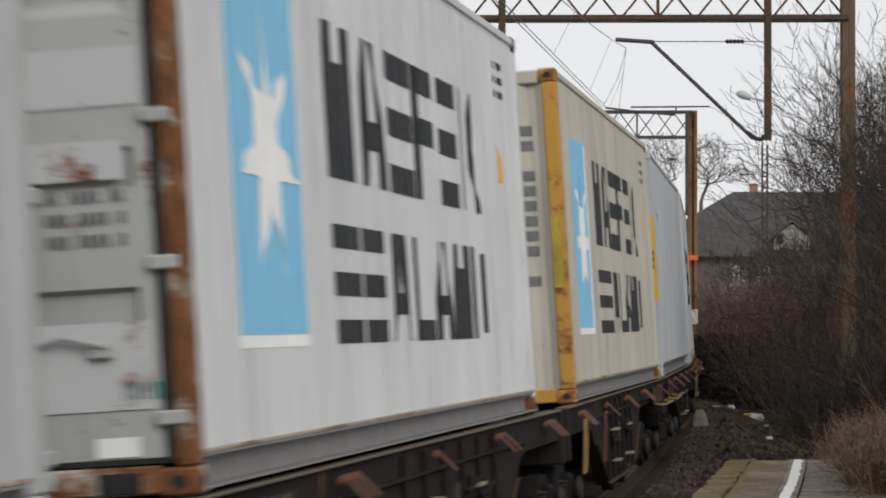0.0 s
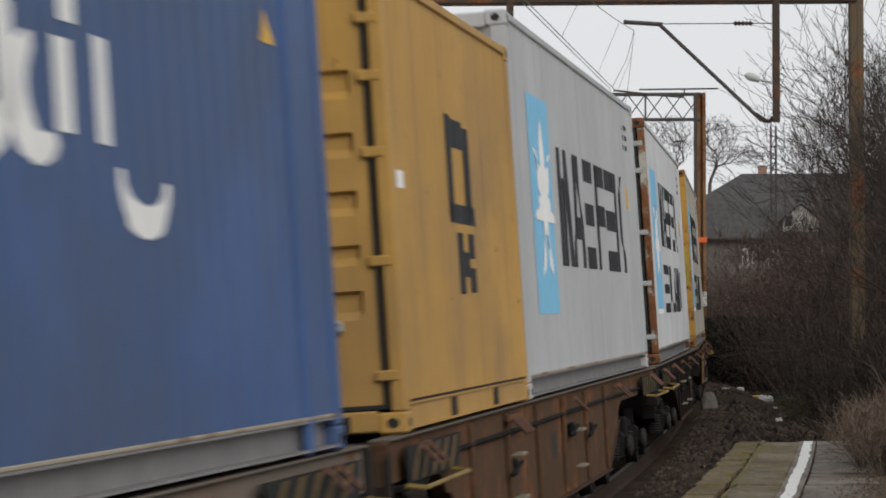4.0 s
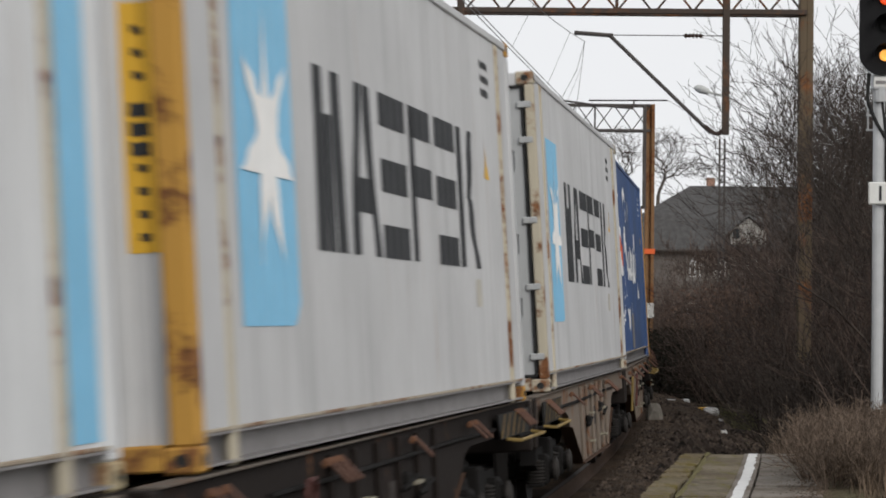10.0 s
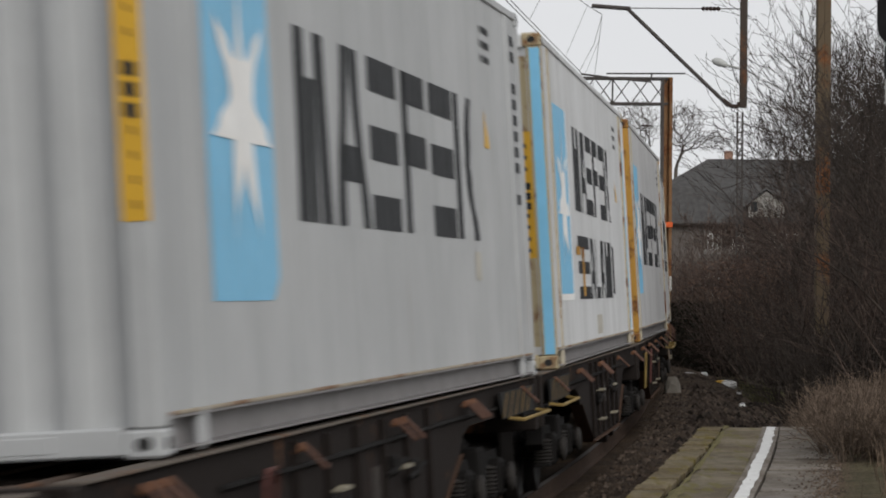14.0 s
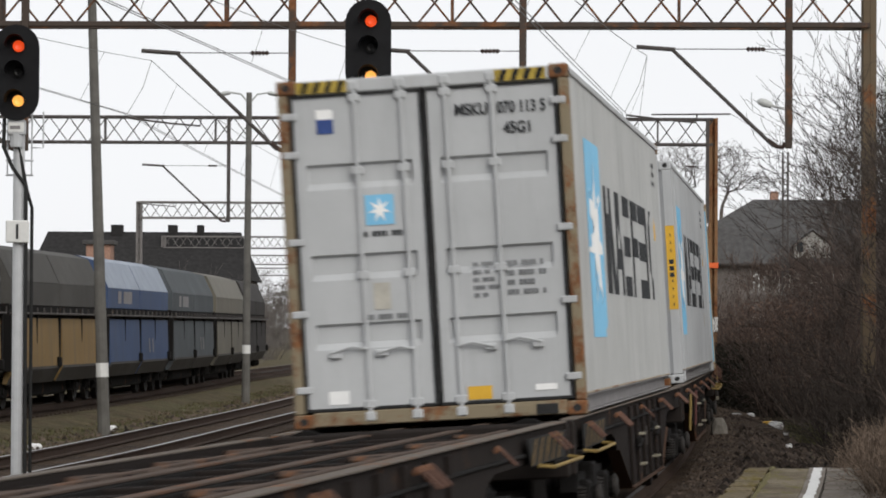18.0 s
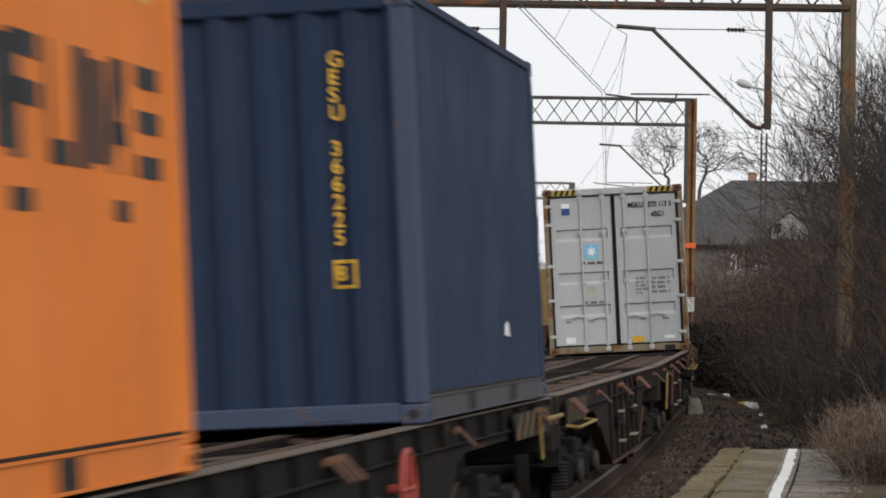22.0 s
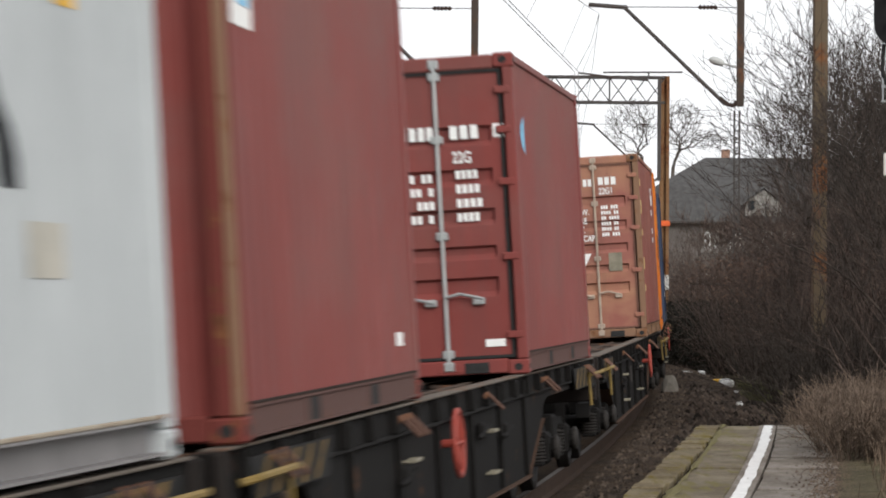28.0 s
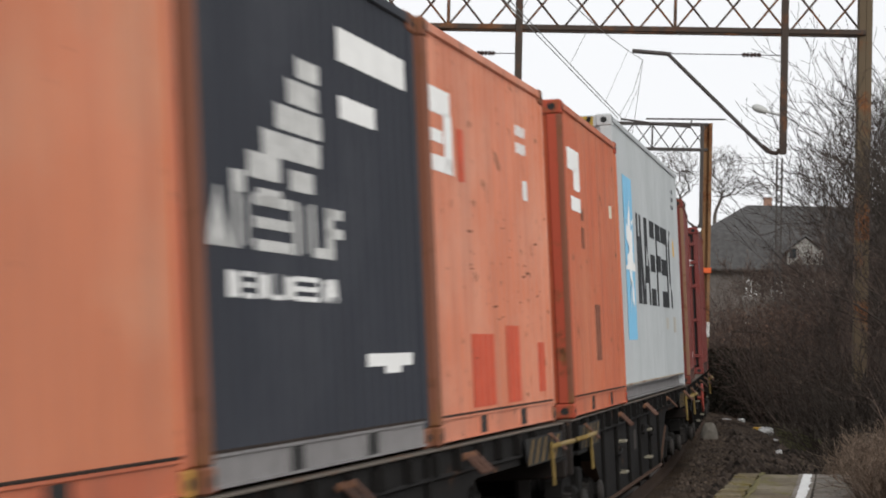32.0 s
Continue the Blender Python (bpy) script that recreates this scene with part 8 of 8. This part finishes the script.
# fills the bushes' undersides with leaves coloured as deep shade
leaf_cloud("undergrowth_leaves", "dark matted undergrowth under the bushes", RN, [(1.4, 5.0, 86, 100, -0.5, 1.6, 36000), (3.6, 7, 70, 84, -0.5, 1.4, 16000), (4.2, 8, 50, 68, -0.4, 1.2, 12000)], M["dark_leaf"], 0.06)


def tufts(name, label, rnd, places, mat, tall, width):
    """Grass: bent blades of two quads each; places: x, y, z rows."""
    p = np.asarray(places)
    n = len(p)
    a = rnd.uniform(0, 2 * np.pi, n)
    h = tall * rnd.uniform(0.4, 1.2, n)
    lean = rnd.uniform(0.1, 0.6, n) * h
    side = np.stack([np.cos(a), np.sin(a), np.zeros(n)], 1) * (width * rnd.uniform(0.6, 1.3, n))[:, None]
    fall = np.stack([-np.sin(a), np.cos(a), np.zeros(n)], 1) * lean[:, None]
    up = np.zeros((n, 3))
    up[:, 2] = h
    mid, tip = p + fall * 0.35 + up * 0.6, p + fall + up
    v = np.stack([p - side, p + side, mid + side * 0.7, mid - side * 0.7, tip], 1)
    b = (np.arange(n) * 5)[:, None]
    f = np.concatenate([b + np.array([[0, 1, 2, 3]]), b + np.array([[3, 2, 4, 4]])], 0)
    quads = f[:n]
    tri = f[n:, :3]
    ob = fast_mesh(name, v.reshape(-1, 3), quads, mat)
    ob2 = fast_mesh(name, v.reshape(-1, 3), tri, mat)
    for o in (ob, ob2):
        tagged(o, label, "grass", kind="stuff")


def strewn(rnd, n, y0, y1, o0, o1, clump=0.0, z=None):
    out = []
    while len(out) < n:
        y, o = rnd.uniform(y0, y1), rnd.uniform(o0, o1)
        x = on_line(y)[0] + o
        zz = ground_height(x, y, o) - 0.02 if z is None else z
        for _ in range(int(clump) or 1):
            out.append((x + rnd.normal(0, 0.09), y + rnd.normal(0, 0.09), zz))
    return out[:n]


tufts("dry_grass", "knee-high dry tan grass beside the platform", RN, strewn(RN, 42000, 38.5, 50, 3.3, 7.0, 14) + strewn(RN, 16000, 29, 38.4, 4.4, 7.0, 14, PLAT_Z - 0.05), M["straw"], 0.66, 0.0032)
tufts("dry_grass", "dry grass growing over the platform's inner side", RN, strewn(RN, 9000, 18, 38.4, 4.0, 6.2, 26, PLAT_Z - 0.03), M["straw"], 0.34, 0.005)
tufts("green_grass", "patches of dull green grass at the platform's end", RN, strewn(RN, 2600, 38.4, 47, 3.2, 4.6, 30) + strewn(RN, 1500, 60, 75, 3.6, 5.0, 30) + strewn(RN, 3600, 68, 80, 2.9, 4.1, 30), M["green_grass"], 0.24, 0.008)
tufts("dry_grass", "sparse dead grass strip between the tracks", RN, strewn(RN, 7000, 48, 190, -14.2, -11.0, 6) + strewn(RN, 2500, 50, 140, -7.6, -6.2, 6), M["straw"], 0.10, 0.014)
tufts("green_grass", "thin green grass strip between the tracks", RN, strewn(RN, 30000, 48, 200, -14.4, -10.8, 8) + strewn(RN, 4000, 60, 140, -7.4, -6.2, 8), M["green_grass"], 0.075, 0.02)


# ---- distant woods ----
def far_woods():
    rnd = random.Random(9)
    segs = []
    for _ in range(420):
        x, y = rnd.uniform(-75, 30), rnd.uniform(345, 470)
        h = rnd.uniform(5.0, 9.0) + 2.6 * noise.noise((x * 0.07, y * 0.02, 2.0))
        segs.append((x, y, -0.5, x + rnd.uniform(-0.3, 0.3), y, h * 0.6, 0.09, 0.04))
        for k in range(13):
            z = h * rnd.uniform(0.2, 0.75)
            a, r = rnd.uniform(0, 6.28), h * rnd.uniform(0.12, 0.32)
            e = (x + r * math.cos(a), y + r * math.sin(a), z + h * rnd.uniform(0.1, 0.3))
            segs.append((x, y, z, *e, 0.035, 0.02))
            for _ in range(8):
                b = rnd.uniform(0, 6.28)
                q = h * rnd.uniform(0.05, 0.14)
                segs.append((*e, e[0] + q * math.cos(b), e[1] + q * math.sin(b), e[2] + q * rnd.uniform(0, 1), 0.022, 0.012))
    # haze over the far woods is put into this pale twig colour
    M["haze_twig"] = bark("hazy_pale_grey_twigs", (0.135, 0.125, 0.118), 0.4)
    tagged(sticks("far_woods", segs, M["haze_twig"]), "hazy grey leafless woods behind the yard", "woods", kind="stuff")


far_woods()
R2 = random.Random(5)
hedge = [(R2.uniform(-55, 14), R2.uniform(322, 380), -0.4, R2.uniform(0.4, 2.7)) for _ in range(240)] + [(on_line(s, -19.5 + R2.uniform(-1.5, 1.5))[0], on_line(s, -19.5)[1], -0.4, R2.uniform(1.2, 2.0)) for s in range(140, 240, 3)]
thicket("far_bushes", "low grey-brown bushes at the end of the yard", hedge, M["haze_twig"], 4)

# ---- loose stones and clods on the verge ----
def clods(name, label, rnd, places, mat, size):
    p = np.asarray(places)
    n = len(p)
    r = size * rnd.uniform(0.4, 1.5, (n, 1, 1))
    base = np.array([[1, 0, 0], [-0.5, 0.87, 0], [-0.5, -0.87, 0], [0.1, 0.05, 0.8]])[None]
    v = p[:, None, :] + base * r * rnd.uniform(0.6, 1.4, (n, 4, 3)) * np.where(rnd.random((n, 1, 1)) > 0.5, 1, -1) * np.array([1, 1, 1])
    v[:, 3, 2] = p[:, 2] + np.abs(v[:, 3, 2] - p[:, 2])
    b = (np.arange(n) * 4)[:, None, None]
    f = (np.array([[0, 1, 3], [1, 2, 3], [2, 0, 3]])[None] + b).reshape(-1, 3)
    tagged(fast_mesh(name, v.reshape(-1, 3), f, mat), label, "stones", kind="stuff")


M["clod"] = bark("brown_clods_and_stones", (0.070, 0.054, 0.043), 0.85)
def verge(n, y0, y1, o0, o1):
    out = []
    for _ in range(n):
        y, o = RN.uniform(y0, y1), RN.uniform(o0, o1)
        x, yy, _t = on_line(y, o)
        z = float(np.interp(o, [0.6, 1.4, 1.9, 3.3], [-0.15, -0.105, -0.15, -0.56])) if o > 0 else -0.27
        out.append((x, yy, max(z, ground_height(x, yy, o) if o > 0 else -0.3) - 0.01))
    return out


def slope(n):
    out = []
    for _ in range(n):
        y, o = RN.uniform(14, 38.5), RN.uniform(1.5, 2.12)
        x, yy, _t = on_line(y, o)
        out.append((x, yy, float(np.interp(o, [1.58, 1.66, 1.86, 2.08, 2.3], [-0.4, -0.16, 0.02, 0.26, 0.34])) - 0.012))
    return out


M["rubble_brown"] = bark("brown_leaf_crumbs", (0.095, 0.072, 0.055), 0.5)
M["rubble"] = bark("dark_earthy_rubble", (0.048, 0.037, 0.030), 0.8)
clods("loose_stones", "loose brown stones and clods along the verge", RN, verge(14000, 16, 84, 1.0, 4.2), M["clod"], 0.036)
clods("loose_stones", "dark rubble and clods crumbling off the platform's edge", RN, slope(12000), M["clod"], 0.034)
clods("leaf_litter", "brown dead leaves and dirt on the platform slabs", RN, [(on_line(y, o)[0], on_line(y, o)[1], PLAT_Z + 0.004) for y, o in ((RN.uniform(14, 38.2), 3.85 - abs(RN.normal(0, 0.22))) for _ in range(16000))], M["rubble_brown"], 0.012)
clods("rubble", "heaps of dark rubble beyond the platform's end", RN, verge(5000, 39, 78, 1.6, 4.6), M["rubble"], 0.075)
clods("loose_stones", "loose ballast stones between the tracks", RN, verge(15000, 40, 200, -12.0, -2.0), M["clod"], 0.055)

# ---- litter, marker stone and small things ----
def stone(name, label, cat, x, y, w, d, h, mat, seed=1):
    bm = bmesh.new()
    bmesh.ops.create_icosphere(bm, subdivisions=2, radius=1.0)
    for v in bm.verts:
        k = 1 + 0.18 * noise.noise(v.co * 1.7 + Vector((seed, 0, 0)))
        v.co = Vector((max(-0.8, min(0.8, v.co.x)) * w, max(-0.8, min(0.8, v.co.y)) * d, max(-0.8, min(0.8, v.co.z)) * h)) * k
    m = bpy.data.meshes.new(name)
    bm.to_mesh(m)
    bm.free()
    m.materials.append(mat)
    ob = new(name, m)
    ob.location = (x, y, (-0.4 if name != "litter" else -0.3) + h * 0.55)
    return tagged(ob, label, cat)


M["chalk"] = plain("dirty_concrete_stone", (0.17, 0.155, 0.135), 0.9, vary=0.3)
stone("marker_stone", "dirty grey concrete marker stone beside the track", "stone", 5.05, 64.8, 0.2, 0.2, 0.44, M["chalk"], 2)
M["paper"] = plain("white_litter_plastic", (0.70, 0.70, 0.70), 0.6, vary=0.1)
for i, (x, y, mat, s) in enumerate(((6.98, 75.4, "label_yellow", 0.13), (7.1, 74.6, "paper", 0.16), (6.73, 81.0, "paper", 0.16), (6.23, 62.8, "paper", 0.06), (6.9, 70.3, "paper", 0.05), (5.3, 68.0, "paper", 0.06), (7.35, 84.0, "paper", 0.1))):
    stone("litter", "crumpled plastic litter on the ground", "litter", x, y, s * 1.3, s, s * 0.8, M[mat], i)
for i, (px, py) in enumerate(((-7.8, 60.0), (-7.0, 62.0), (-3.9, 118.0), (-7.6, 71.0))):
    stone("litter", "pale scrap of paper lying between the tracks", "litter", px, py, 0.16, 0.12, 0.07, M["paper"], 20 + i)
mound = stone("earth_mound", "low mound of dark earth and rubble by the track", "mound", 5.6, 71.5, 1.6, 4.0, 0.55, M["cinder"], 5)
mound.location.z = -0.5


# ---- what moves ----
def motions():
    times = [i for i in range(33)]
    for made, middle, length, turn, side in CARGO:
        walk(made, [(t, ride(middle + run(t), length, 1.17, turn, side)) for t in times])
    for made, middle, length in WAGONS:
        walk(made, [(t, ride(middle + run(t), length)) for t in times])
    steps = [i / 15 for i in range(481)]
    for ax in AXLES:
        y = ax.location.y
        walk(ax, [(t, Matrix.Translation((0, y, 0.46)) @ Matrix.Rotation(-run(t) / 0.46 % (2 * math.pi), 4, "X")) for t in steps])


motions()
